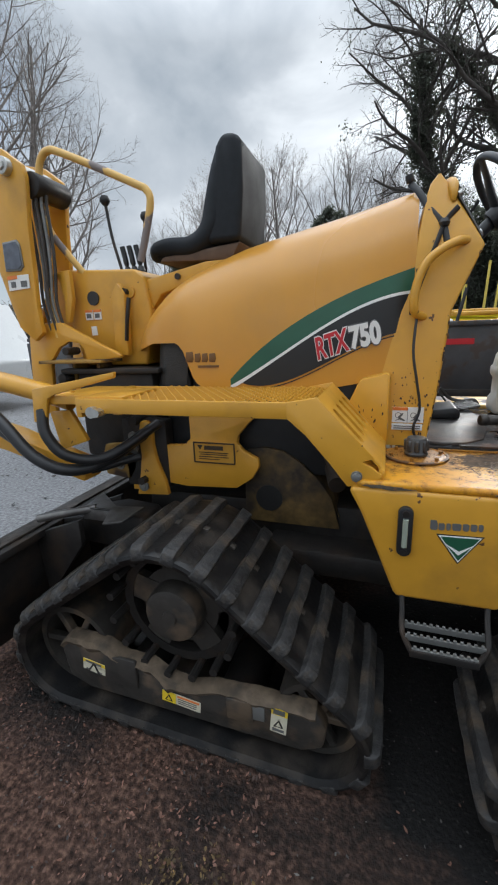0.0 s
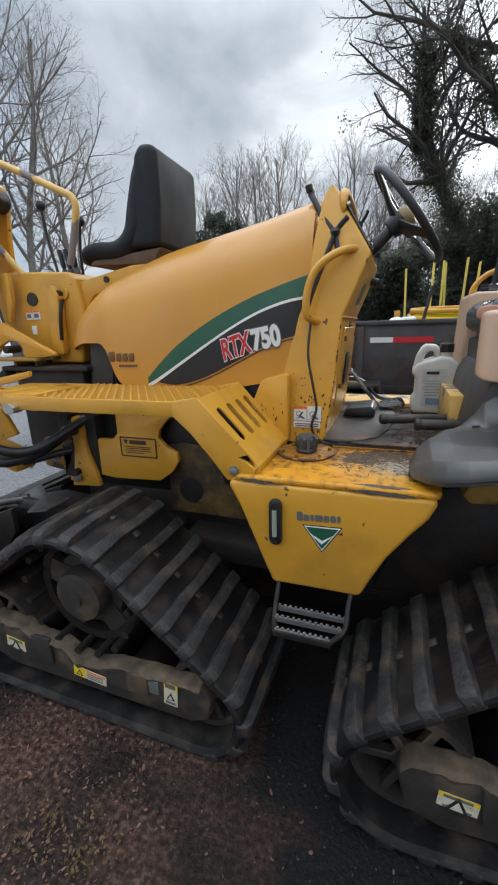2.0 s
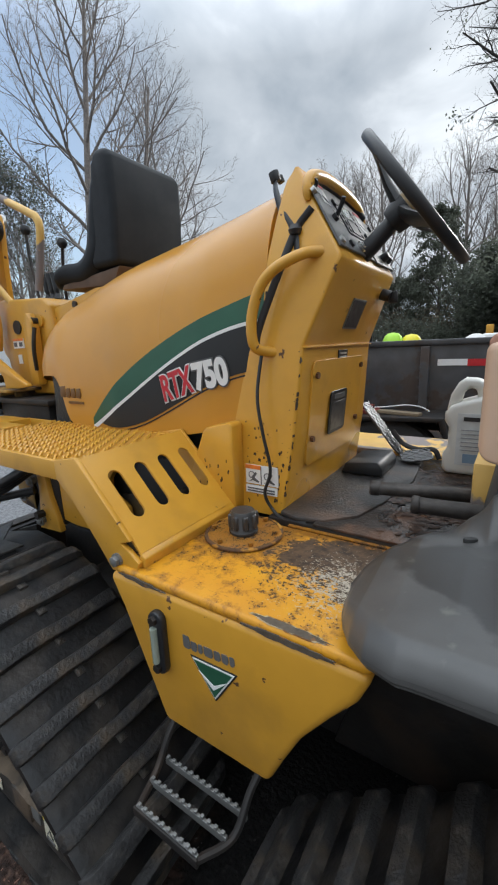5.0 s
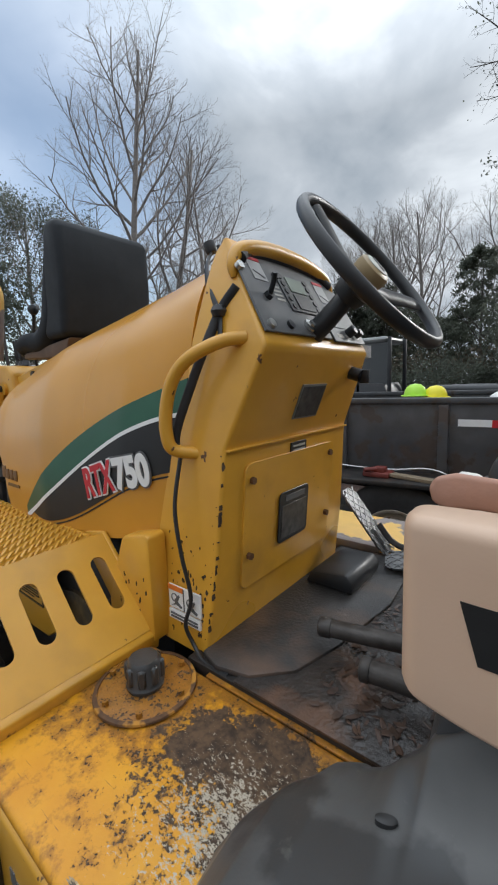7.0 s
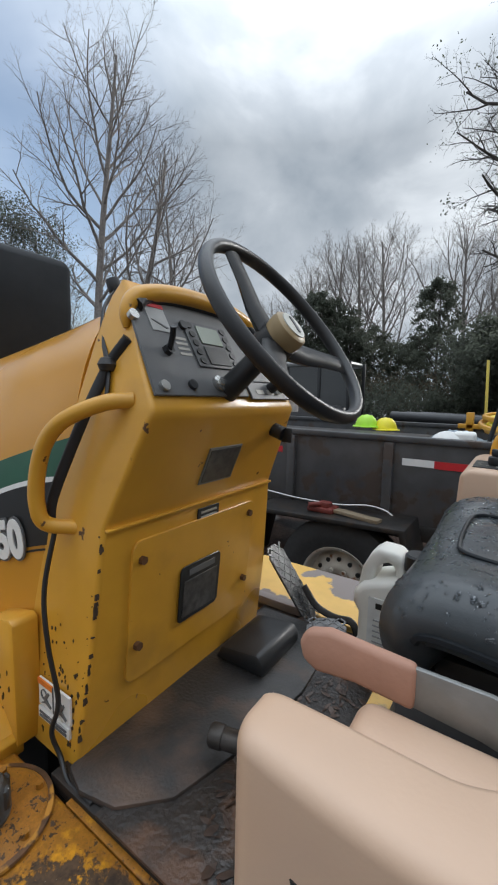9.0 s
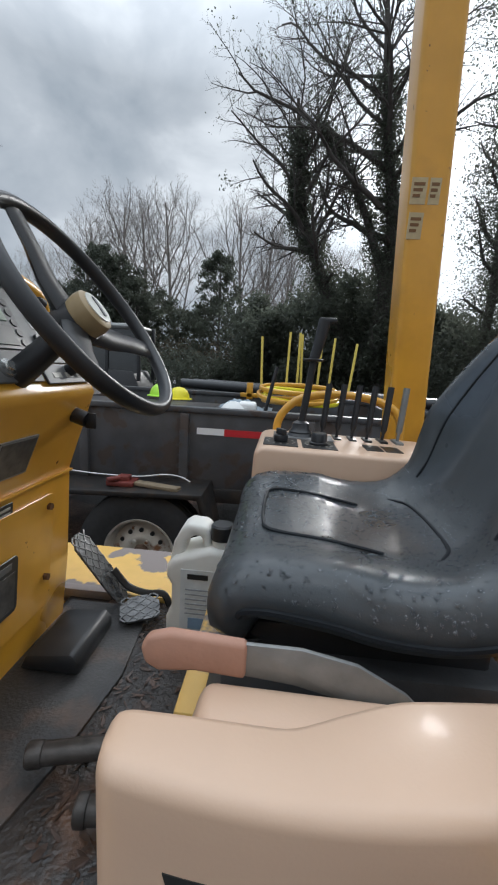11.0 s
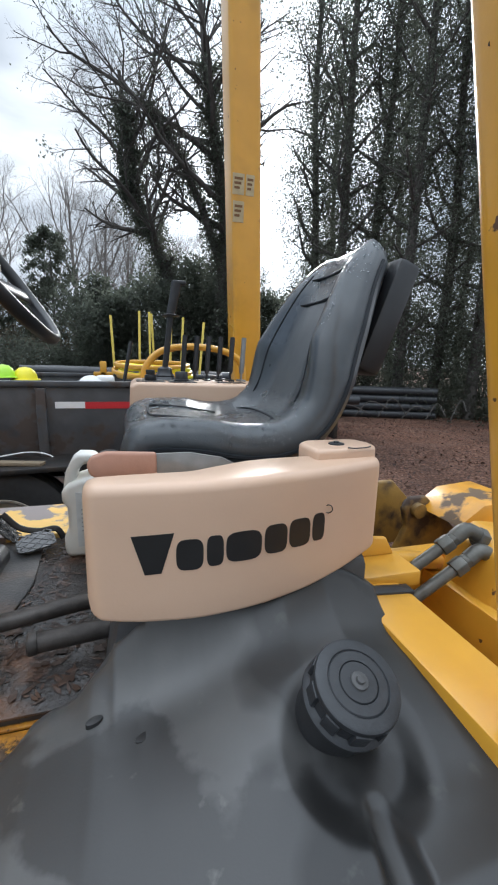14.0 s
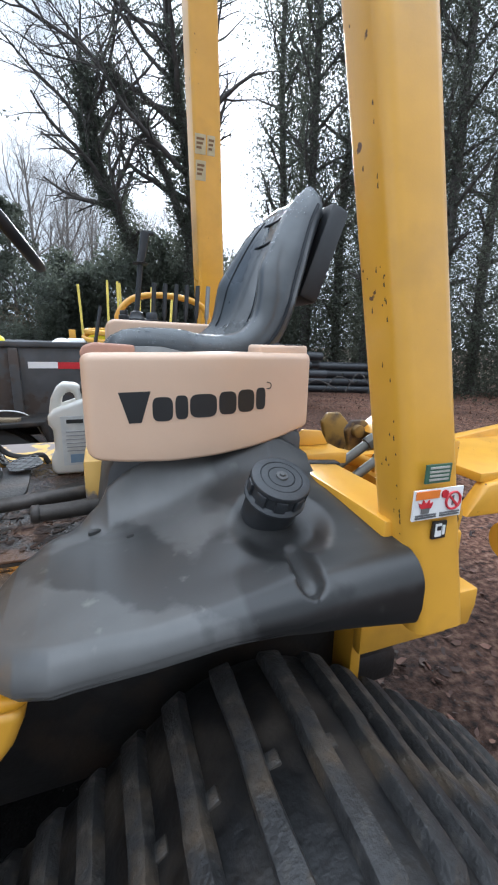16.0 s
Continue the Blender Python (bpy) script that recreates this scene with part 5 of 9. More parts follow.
for x0 in (0.224, 0.270):
    part("decal_ring", turned(ring_bm(0.0085, 0.0011, Matrix(), 20, 6), pose(x0 + 0.014, 1.4395, 0.936, 90)), DECAL_GREY, console)
    part("decal_print", prism([(x0 + 0.004, 0.917), (x0 + 0.016, 0.925), (x0 + 0.014, 0.931), (x0 + 0.026, 0.944), (x0 + 0.030, 0.941), (x0 + 0.022, 0.929), (x0 + 0.036, 0.920), (x0 + 0.034, 0.917), (x0 + 0.019, 0.922)], 1.4385, 1.441, bevel=0), DECAL_GREY, console)
part("warning_decal", box(0.220, 0.312, 1.4385, 1.4435, 0.888, 0.908, 0), WHITE, console)
for k in range(2):
    part("decal_line", box(0.226, 0.306, 1.4365, 1.439, 0.8925 + 0.007 * k, 0.8955 + 0.007 * k, 0), DECAL_GREY, console)

CHIPS = random.Random(17)
for k in range(60):
    if k < 52:
        z = CHIPS.triangular(0.86, 1.10, 0.93)
        x = CHIPS.uniform(0.215, 0.33)
    else:
        z = CHIPS.uniform(0.88, 1.24)
        x = panel_x(z) - 0.010 + CHIPS.uniform(-0.004, 0.002)
    r = CHIPS.uniform(0.0008, 0.0048) ** 1.0 * (1 if k < 52 else 0.5) * CHIPS.uniform(0.4, 1)
    y = side_y(z)
    part("paint_chip", prism([(x + r * CHIPS.uniform(0.6, 1.2) * math.cos(a), z + r * CHIPS.uniform(0.3, 2.2) * math.sin(a)) for a in [6.28319 * j / 9 for j in range(9)]], y - 0.0014, y + 0.002, bevel=0), CHIP_DARK, console, smooth=0)

for k in range(46):
    # rusty streaks low on the flank and on the foot bracket
    on_foot = k % 3 == 0
    x, z = (CHIPS.uniform(0.09, 0.195), CHIPS.triangular(0.87, 1.04, 0.93)) if on_foot else (CHIPS.uniform(0.222, 0.335), CHIPS.triangular(0.85, 1.03, 0.88))
    y = 1.405 if on_foot else side_y(z)
    w, h = CHIPS.uniform(0.0008, 0.0028), CHIPS.uniform(0.002, 0.0085)
    part("paint_chip", prism([(x - w, z - h), (x + w * 0.5, z - h * 0.8), (x + w, z + h * 0.2), (x + w * 0.3, z + h), (x - w * 0.8, z + h * 0.5)], y - 0.0012, y + 0.002, bevel=0), CHIP_DARK, console, smooth=0)
for k in range(24):
    # worn edge down the near front corner of the console
    z = CHIPS.uniform(0.86, 1.25)
    x, y = panel_x(z) - 0.003, side_y(z) + 0.002
    w, h = CHIPS.uniform(0.0008, 0.0026), CHIPS.uniform(0.001, 0.009)
    part("paint_chip", prism([(x - w, z - h), (x + w, z - h * 0.6), (x + w * 0.7, z + h), (x - w * 0.6, z + h * 0.6)], y - 0.0028, y + 0.003, bevel=0), CHIP_DARK, console, smooth=0)

# floor
part("floor_lip", box(0.36, 0.80, 1.402, 1.412, 0.834, 0.8385, 0.001), DECK, machine)
part("floor_plate", box(0.30, 0.80, 1.412, 2.10, 0.82, 0.845, 0.003), STEEL_DARK, machine)
part("floor_mat", prism([(0.325, 1.43), (0.375, 1.415), (0.44, 1.43), (0.50, 1.49), (0.53, 1.60), (0.56, 1.80), (0.54, 2.04), (0.32, 2.04)], 0.845, 0.858, "z", 0.004), MAT_RUBBER, machine, "worn black rubber floor mat")
part("floor_sheet", box(0.42, 0.82, 1.41, 2.10, 0.846, 0.852, 0.002), mat("dirty_tread_floor", (0.036, 0.030, 0.027), 0.24, vary=0.5, scale=50, bump=0.8, bscale=120, grime=(0.12, 0.062, 0.036), grime_at=(0.52, 0.66), grime_scale=9, rough_vary=0.35), machine)
def floor_bits(n, seed):
    """Shreds of wet leaf and bark lying on the floor sheet."""
    rnd = random.Random(seed)
    verts, faces = [], []
    for k in range(n):
        cx, cy = rnd.choice(((0.60, 1.62), (0.66, 1.50), (0.58, 1.80), (0.62, 1.95)))
        x, y = rnd.gauss(cx, 0.06), rnd.gauss(cy, 0.08)
        if not (0.52 < x < 0.735 and 1.43 < y < 2.06):
            continue
        a, s, w = rnd.uniform(0, 6.28), rnd.uniform(0.003, 0.016), rnd.uniform(0.15, 0.5)
        base = len(verts)
        for u, v, h in ((-1, 0, 0.1), (-0.3, -w, 0.0), (0.5, -w * 0.8, 0.12), (1, 0.1, 0.3), (0.3, w, 0.1), (-0.5, w * 0.7, 0.02)):
            verts.append((x + s * (u * math.cos(a) - v * math.sin(a)), y + s * (u * math.sin(a) + v * math.cos(a)), 0.8535 + s * h * rnd.uniform(0.4, 1)))
        faces.append(tuple(range(base, base + 6)))
    me = bpy.data.meshes.new("floor_debris")
    me.from_pydata(verts, [], faces)
    me.materials.append(mat("wet_leaf_shreds", (0.07, 0.038, 0.024), 0.45, vary=0.6, scale=40))
    return me


tagged(new("floor_debris", floor_bits(420, 6)), "wet shreds of leaf and bark on the floor", "leaf litter", kind="stuff")
part("far_deck", prism([(0.10, 2.10), (0.70, 2.10), (0.70, 2.36), (0.12, 2.36)], 0.78, 0.862, "z", 0.008), YELLOW_PALE, machine, "far deck in flaking pale yellow paint")
part("far_deck_edge", box(0.10, 0.70, 2.07, 2.10, 0.84, 0.868, 0.003), YELLOW_PALE, machine)
part("pedal_block", prism([(0.345, 0.858), (0.475, 0.858), (0.475, 0.885), (0.46, 0.905), (0.36, 0.892)], 1.78, 1.95, bevel=0.008), BLACKPL, machine, "black rubber foot block")
BAR = mat("worn_bar_steel", (0.07, 0.062, 0.056), 0.5, metal=0.5, vary=0.4, scale=40, bump=0.3, bscale=80, wear=(0.4, 0.39, 0.36), wear_at=(0.66, 0.72), wear_scale=9)
for p, q, r in (((0.50, 1.575, 0.90), (0.80, 1.66, 0.895), 0.017), ((0.612, 1.512, 0.90), (0.83, 1.545, 0.895), 0.018)):
    part("control_bar", join(cyl(p, q, r, seg=16, bevel=0.003), cyl(Vector(p).lerp(Vector(q), 0.01), Vector(p).lerp(Vector(q), 0.08), r * 1.12, seg=16, bevel=0.002)), BAR, machine, "worn round steel control bar")


# checker-plate pedal
def checker(w, h, rx, ry):
    bits = [prism([(-w / 2 + 0.02, -h / 2), (w / 2 - 0.02, -h / 2), (w / 2, -h / 2 + 0.03), (w / 2, h / 2 - 0.03), (w / 2 - 0.03, h / 2), (-w / 2 + 0.03, h / 2), (-w / 2, h / 2 - 0.03), (-w / 2, -h / 2 + 0.03)], -0.003, 0.003, "z", 0.001)]
    for i in range(rx):
        for j in range(ry):
            x, y = -w / 2 + w * (i + 0.5) / rx, -h / 2 + h * (j + 0.5) / ry
            bits.append(moved(box(-0.009, 0.009, -0.0022, 0.0022, 0.002, 0.0045, 0), (x, y, 0), 0, 0, 45 if (i + j) % 2 else -45))
    return join(*bits)


CHECK = mat("checker_plate_steel", (0.13, 0.13, 0.13), 0.35, metal=0.7, vary=0.4, scale=50, bump=0.2)
part("pedal", turned(checker(0.075, 0.22, 5, 14), pose(0.40, 2.045, 0.955, 0, 52, 0) @ pose(0, 0, 0, 0, 0, 90)), CHECK, machine, "checker-plate foot pedal", smooth=0)
part("heel_plate", turned(checker(0.10, 0.09, 6, 6), pose(0.525, 2.0, 0.878, 8, -6, 20)), CHECK, machine, smooth=0)
part("pedal_arm", tube([(0.43, 2.06, 0.945), (0.47, 2.06, 0.90), (0.52, 2.06, 0.885), (0.57, 2.055, 0.89), (0.59, 2.05, 0.86)], 0.009, 8, flat=0.6), STEEL_DARK, machine)


# plastic fender over the rear track
def fender_top(x):
    return np.interp(x, [0.590, 0.605, 0.635, 0.68, 0.75, 0.85, 1.0, 1.18], [0.878, 0.900, 0.925, 0.942, 0.957, 0.972, 0.998, 1.008])


def fender_low(x):
    return np.interp(x, [0.585, 0.63, 0.72, 0.80, 0.89, 0.965, 1.05, 1.18], [0.855, 0.868, 0.900, 0.920, 0.932, 0.931, 0.921, 0.900])


def fender_out(x):
    return np.interp(x, [0.590, 0.597, 0.610, 0.632, 0.66, 0.70, 0.80, 1.0, 1.18], [1.168, 1.13, 1.098, 1.060, 1.028, 1.003, 0.982, 0.969, 0.969])


def fender_in(x):
    return np.interp(x, [0.590, 0.600, 0.612, 0.627, 0.65, 0.664, 0.69, 0.74, 0.765], [1.192, 1.25, 1.29, 1.325, 1.36, 1.395, 1.40, 1.38, 1.337])


def fender_bm():
    rows = []
    for i in range(190):
        f = i / 189
        x = 0.590 + 0.575 * f ** 1.35
        t, lo, yo = fender_top(x), fender_low(x), fender_out(x)
        sh = min(0.046, (t - lo) * 0.7)
        row = [(x, yo + 0.004, lo), (x, yo, lo + 0.2 * (t - lo))]
        for k in range(17):
            a = math.pi / 2 * k / 16
            row.append((x, yo + sh * (1 - math.cos(a)), t - sh + sh * math.sin(a) - 0.012))
        for k in range(1, 61):
            g = k / 60
            y = yo + sh + (fender_in(x) - yo - sh) * g
            z = t - 0.012 + 0.012 * math.sin(math.pi * min(g * 1.2, 1) / 2) - 0.02 * max(0, g - 0.6)
            # flare up to the seat pedestal
            lean = 0.20 * float(np.interp(x, [0.80, 0.88, 0.94, 1.0, 1.07, 1.165], [0, 0.3, 0.75, 1, 1, 0.1]))
            rise = max(0.0, y - 1.05)
            z += lean * rise * rise / (rise + 0.025)
            if y > 1.215:
                z += (0.10 - 0.24 * lean) * min(1.0, (y - 1.215) / 0.105) ** 2.8 * np.interp(x, [0.66, 0.72, 0.80, 0.86, 1.07, 1.165], [0, 0.2, 0.8, 1, 1, 0.45])
            fall = np.interp(x, [0.70, 0.77], [1, 0]) * max(0, (g - 0.62) / 0.38) ** 2
            z -= fall * (t - 0.842)
            row.append((x, y, z))
        out = []
        for px, py, pz in row:
            # a shallow bowl round the cap
            d = math.hypot((px - 1.020) / 0.080, (py - 1.126) / 0.088)
            f = min(max((1.06 - d) / 0.50, 0), 1)
            bowl = 0.015 * f * f * (3 - 2 * f)
            # drain groove from the bowl down over the shoulder
            v = min(max((1.074 - py) / 0.078, 0), 1)
            g = math.hypot(px - (1.017 - 0.011 * v), py - (1.074 - 0.078 * v))
            cut = float(np.interp(g, [0.007, 0.012, 0.019], [1, 0.75, 0]))
            slope = float(np.interp(py, [yo, yo + sh], [0.75, 0.0]))
            out.append((px, py + 0.018 * cut * slope, pz - max(bowl, 0.019 * cut)))
        rows.append(out)
    return sheet(rows, (0.003, 0.006, -0.010))


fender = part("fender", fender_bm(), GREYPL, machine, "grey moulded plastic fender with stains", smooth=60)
for x, y, up in ((0.747, 1.262, 0.0055), (0.805, 1.222, -0.0005)):
    part("fender_hole", prism([(x + 0.010 * math.cos(6.28319 * k / 14), y + 0.006 * math.sin(6.28319 * k / 14) + 0.3 * 0.010 * math.cos(6.28319 * k / 14)) for k in range(14)], fender_top(x) - 0.012, fender_top(x) + up, "z", 0.0006), BLACK, fender)
CAP_UP = Vector((0.064, -0.503, 1.0)).normalized()
CAPM = Matrix.Translation(Vector((1.0195, 1.1258, 1.0744)) - 0.041 * CAP_UP) @ CAP_UP.to_track_quat("Z", "Y").to_matrix().to_4x4()
CAP_MAT = mat("black_cap_plastic", (0.030, 0.033, 0.037), 0.45, vary=0.3, scale=60, bump=0.15)
fuel_cap = part("fuel_cap", lathe([(0, 0.0), (0.047, 0.0), (0.0495, 0.002), (0.0495, 0.005), (0.0465, 0.008), (0.043, 0.010), (0.043, 0.029), (0.0455, 0.031), (0.0465, 0.035), (0.0455, 0.0385), (0.043, 0.040), (0.0335, 0.0405), (0.0325, 0.0390), (0.031, 0.0405), (0.0215, 0.041), (0.0208, 0.0392), (0.0196, 0.0412), (0, 0.0425)], CAPM, 56), CAP_MAT, machine, "ribbed black fuel cap")
rib = to_mesh("rib", box(0.040, 0.0472, -0.0085, 0.0085, 0.0095, 0.031, 0.0018), CAP_MAT)
for a in range(9):
    shared("grip_rib", rib, fuel_cap, CAPM @ pose(0, 0, 0, 0, 0, 40 * a + 8))
part("cap_stud", lathe([(0, 0.041), (0.010, 0.041), (0.009, 0.0445), (0.005, 0.045), (0.004, 0.048), (0, 0.048)], CAPM, 16), mat("grey_cap_stud", (0.075, 0.075, 0.075), 0.6, vary=0.4, scale=90), fuel_cap)
part("filler_neck", lathe([(0, -0.070), (0.043, -0.070), (0.043, -0.012), (0.040, 0.001), (0, 0.001)], CAPM, 32), BLACKPL, machine)
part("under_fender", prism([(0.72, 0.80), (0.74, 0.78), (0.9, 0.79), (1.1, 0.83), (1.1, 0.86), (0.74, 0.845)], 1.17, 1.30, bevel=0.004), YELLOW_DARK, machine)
part("inner_arch", prism([(0.52, 0.40), (0.62, 0.74), (0.9, 0.82), (1.3, 0.83), (1.3, 0.4)], 1.30, 1.36, bevel=0.004), STEEL_DARK, machine)

# seat pedestal
part("seat_pedestal", join(prism([(0.74, 0.845), (1.16, 0.845), (1.16, 1.10), (0.80, 1.10), (0.77, 1.04)], 1.325, 1.93, bevel=0.02), box(0.80, 1.14, 1.50, 1.90, 1.09, 1.165, 0.01)), mat("dark_grey_pedestal", (0.05, 0.052, 0.055), 0.5, vary=0.2, bump=0.1), machine)
part("pedestal_front", box(0.72, 0.765, 1.60, 1.93, 0.84, 0.985, 0.006), YELLOW_PALE, machine)


# beige side shield with the maker's mark as plain blocks
def shield_face(x):
    return 1.278 + 0.8 * (x - 0.885) ** 2


def shield_bm():
    """A moulded shell whose face bows outwards, with rounded ends and edges; its top ledge widens towards the back."""
    rows, r, n = [], 0.013, 64
    x0, x1 = 0.742, 1.182
    for i in range(n + 1):
        a = math.pi * i / n
        x = (x0 + x1) / 2 - (x1 - x0) / 2 * (0.45 * math.cos(a) + 0.55 * (1 - 2 * i / n))
        lo = soft(x, [0.738, 0.76, 0.80, 0.88, 0.96, 1.04, 1.10, 1.184], [1.078, 1.072, 1.068, 1.065, 1.068, 1.076, 1.086, 1.104], 0.012)
        hi = soft(x, [0.738, 0.80, 0.90, 1.0, 1.184], [1.247, 1.249, 1.250, 1.252, 1.250], 0.012)
        back = soft(x, [0.738, 0.875, 0.915, 0.96, 1.184], [1.346, 1.342, 1.360, 1.378, 1.405], 0.010)
        s = min(1.0, (x - x0) / 0.020, (x1 - x) / 0.012)
        e = 1 - math.sqrt(max(0.0, 1 - (1 - s) ** 2))
        lo, hi, f = lo + 0.014 * e, hi - 0.010 * e, shield_face(x) + 0.020 * e
        row = [(x, back, hi - 0.012), (x, back - 0.004, hi - 0.003), (x, back - 0.010, hi)]
        row += [(x, f + r * (1 - math.sin(b)), hi - r * (1 - math.cos(b))) for b in [math.pi / 2 * k / 6 for k in range(7)]]
        row += [(x, f, hi + (lo - hi) * (0.2 + 0.15 * k)) for k in range(5)]
        row += [(x, f + 0.007 * (1 - math.cos(b)), lo + 0.007 * (1 - math.sin(b))) for b in [math.pi / 2 * k / 4 for k in range(5)]]
        row += [(x, back, lo)]
        rows.append(row)
    front = grid(rows, close_v=True, cap=True)
    block = prism([(1.068, 1.352), (1.172, 1.362), (1.183, 1.372), (1.186, 1.40), (1.178, 1.428), (1.16, 1.436), (1.085, 1.436), (1.066, 1.42)], 1.14, 1.266, "z", 0.010, 4)
    inner = prism([(0.78, 1.15), (1.08, 1.15), (1.08, 1.222), (0.80, 1.225)], 1.345, 1.405, bevel=0.012, seg=4)
    return join(front, block, inner)


shield = part("side_shield", shield_bm(), BEIGE, machine, "beige moulded plastic side shield", smooth=50)


def mark(poly, n=0):
    bm = prism(poly, 0.0, 0.0016, bevel=0.0)
    for v in bm.verts:
        v.co.y += shield_face(v.co.x) - 0.0009
    part("mark_block", bm, BLACK, shield, smooth=0)


def zslant(x):
    return 1.1345 + (x - 0.80) * 0.055


mark([(0.797, 1.186), (0.848, 1.188), (0.832, 1.136), (0.812, 1.135)])
for n, (x0, w) in enumerate(((0.850, 0.034), (0.888, 0.022), (0.913, 0.049), (0.966, 0.034), (1.003, 0.034), (1.041, 0.021))):
    z, h = zslant(x0), 0.041
    mark([(x0 + w * (0.5 + 0.5 * abs(math.cos(a)) ** 0.55 * math.copysign(1, math.cos(a))), z + h * (0.5 + 0.5 * abs(math.sin(a)) ** 0.55 * math.copysign(1, math.sin(a)))) for a in [6.28319 * k / 28 for k in range(28)]])
part("mark_ring", turned(ring_bm(0.006, 0.0008, Matrix(), 20, 6), pose(1.067, shield_face(1.067) - 0.0010, 1.192, 90, 0, -16)), BLACK, shield)
part("cover_button", lathe([(0, 0), (0.016, 0), (0.015, 0.004), (0.006, 0.006), (0.005, 0.010), (0, 0.010)], Matrix.Translation((1.122, 1.394, 1.2655)) @ Matrix.Diagonal((0.85, 0.85, 0.5, 1)), 20), BLACKPL, shield)
part("cover_seam", tube([(1.125, 1.362, 1.2664), (1.135, 1.356, 1.2664), (1.155, 1.358, 1.2664), (1.168, 1.366, 1.2664)], 0.0011, 6), BLACKPL, shield)

# flat lever with a tan grip beside the seat
lev = part("side_lever", prism([(0.833, 1.226), (0.833, 1.258), (0.885, 1.258), (0.935, 1.248), (0.98, 1.224), (1.01, 1.195), (1.02, 1.17), (0.99, 1.17), (0.965, 1.195), (0.92, 1.213), (0.88, 1.222)], 1.408, 1.413, bevel=0.001), GALV, machine, "flat grey steel lever with a tan grip")
part("grip", prism([(0.742, 1.230), (0.738, 1.246), (0.745, 1.258), (0.765, 1.264), (0.80, 1.262), (0.836, 1.260), (0.836, 1.224), (0.79, 1.227), (0.755, 1.223)], 1.404, 1.417, bevel=0.005, seg=3), TAN, lev, "tan vinyl grip")


# seats: cushion and back in one shell, with raised bolsters
def seat_shell(path, widths, bolster, thickness, yc, m=None, nu=64, nv=26):
    pts = smooth_path([(p[0], 0, p[1]) for p in path], 10)
    dist = [0.0]
    for a, b in zip(pts, pts[1:]):
        dist.append(dist[-1] + (b - a).length)
    fr = [d / dist[-1] for d in dist]
    top, bot = [], []
    for i in range(nu + 1):
        f = i / nu
        c = Vector((np.interp(f, fr, [p.x for p in pts]), 0, np.interp(f, fr, [p.z for p in pts])))
        c2 = Vector((np.interp(min(f + 0.02, 1), fr, [p.x for p in pts]), 0, np.interp(min(f + 0.02, 1), fr, [p.z for p in pts])))
        c1 = Vector((np.interp(max(f - 0.02, 0), fr, [p.x for p in pts]), 0, np.interp(max(f - 0.02, 0), fr, [p.z for p in pts])))
        t = (c2 - c1).normalized()
        nrm = Vector((-t.z, 0, t.x))
        w = np.interp(f, [x[0] for x in widths], [x[1] for x in widths])
        bo = np.interp(f, [x[0] for x in bolster], [x[1] for x in bolster])
        ends = min(1.0, f / 0.04, (1 - f) / 0.03) ** 0.5
        rt, rb = [], []
        for k in range(nv + 1):
            v = -1 + 2 * k / nv
            q = min(1, max(0, (abs(v) - 0.30) / 0.55))
            lift = bo * q * q * (3 - 2 * q)
            roll = 1 - max(0, (abs(v) - 0.88) / 0.12) ** 2 * 0.75
            lift = lift * (1 if abs(v) < 0.85 else roll)
            p = c + nrm * (lift - thickness * (1 - ends) * 0.5 - (1 - roll) * thickness * 0.4)
            q = c - nrm * thickness * (0.5 + 0.5 * ends) * (1 - 0.35 * max(0, (abs(v) - 0.8) / 0.2))
            rt.append((p.x, yc + v * w * (0.96 + 0.04 * ends), p.z))
            rb.append((q.x, yc + v * w * 0.97, q.z))
        top.append(rt)
        bot.append(rb)
    rows = [t + b[::-1] for t, b in zip(top, bot)]
    bm = grid(rows, close_v=True, cap=True)
    bmesh.ops.reverse_faces(bm, faces=bm.faces[:])
    return turned(bm, m) if m else bm


SEAT_Y = 1.70
seat_path = [(0.80, 1.17), (0.785, 1.21), (0.79, 1.258), (0.83, 1.283), (0.92, 1.278), (0.98, 1.266), (1.04, 1.264), (1.085, 1.275), (1.12, 1.303), (1.145, 1.345), (1.17, 1.41), (1.205, 1.50), (1.245, 1.585), (1.285, 1.640), (1.31, 1.652)]
seat = part("operator_seat", seat_shell(seat_path, [(0, 0.20), (0.08, 0.225), (0.3, 0.235), (0.5, 0.235), (0.62, 0.225), (0.75, 0.195), (0.9, 0.145), (1, 0.105)], [(0, 0.0), (0.12, 0.005), (0.3, 0.020), (0.42, 0.022), (0.55, 0.024), (0.68, 0.048), (0.85, 0.03), (1, 0.0)], 0.07, SEAT_Y), VINYL, machine, "dark grey vinyl operator seat, wet with rain", smooth=70)
part("seat_seam", tube([(1.0, 1.602, 1.268), (0.93, 1.600, 1.2805), (0.865, 1.600, 1.287), (0.842, 1.612, 1.2875), (0.836, 1.64, 1.287), (0.834, 1.70, 1.2865), (0.836, 1.76, 1.287), (0.842, 1.788, 1.2875), (0.865, 1.80, 1.287), (0.93, 1.80, 1.2805), (1.0, 1.798, 1.268)], 0.0026, 6), VINYL_BLACK, seat)
part("seat_seam", tube([(1.055, 1.57, 1.272), (1.075, 1.59, 1.277), (1.088, 1.62, 1.2785), (1.092, 1.70, 1.279), (1.088, 1.78, 1.2785), (1.075, 1.81, 1.277), (1.055, 1.83, 1.272)], 0.0026, 6), VINYL_BLACK, seat)
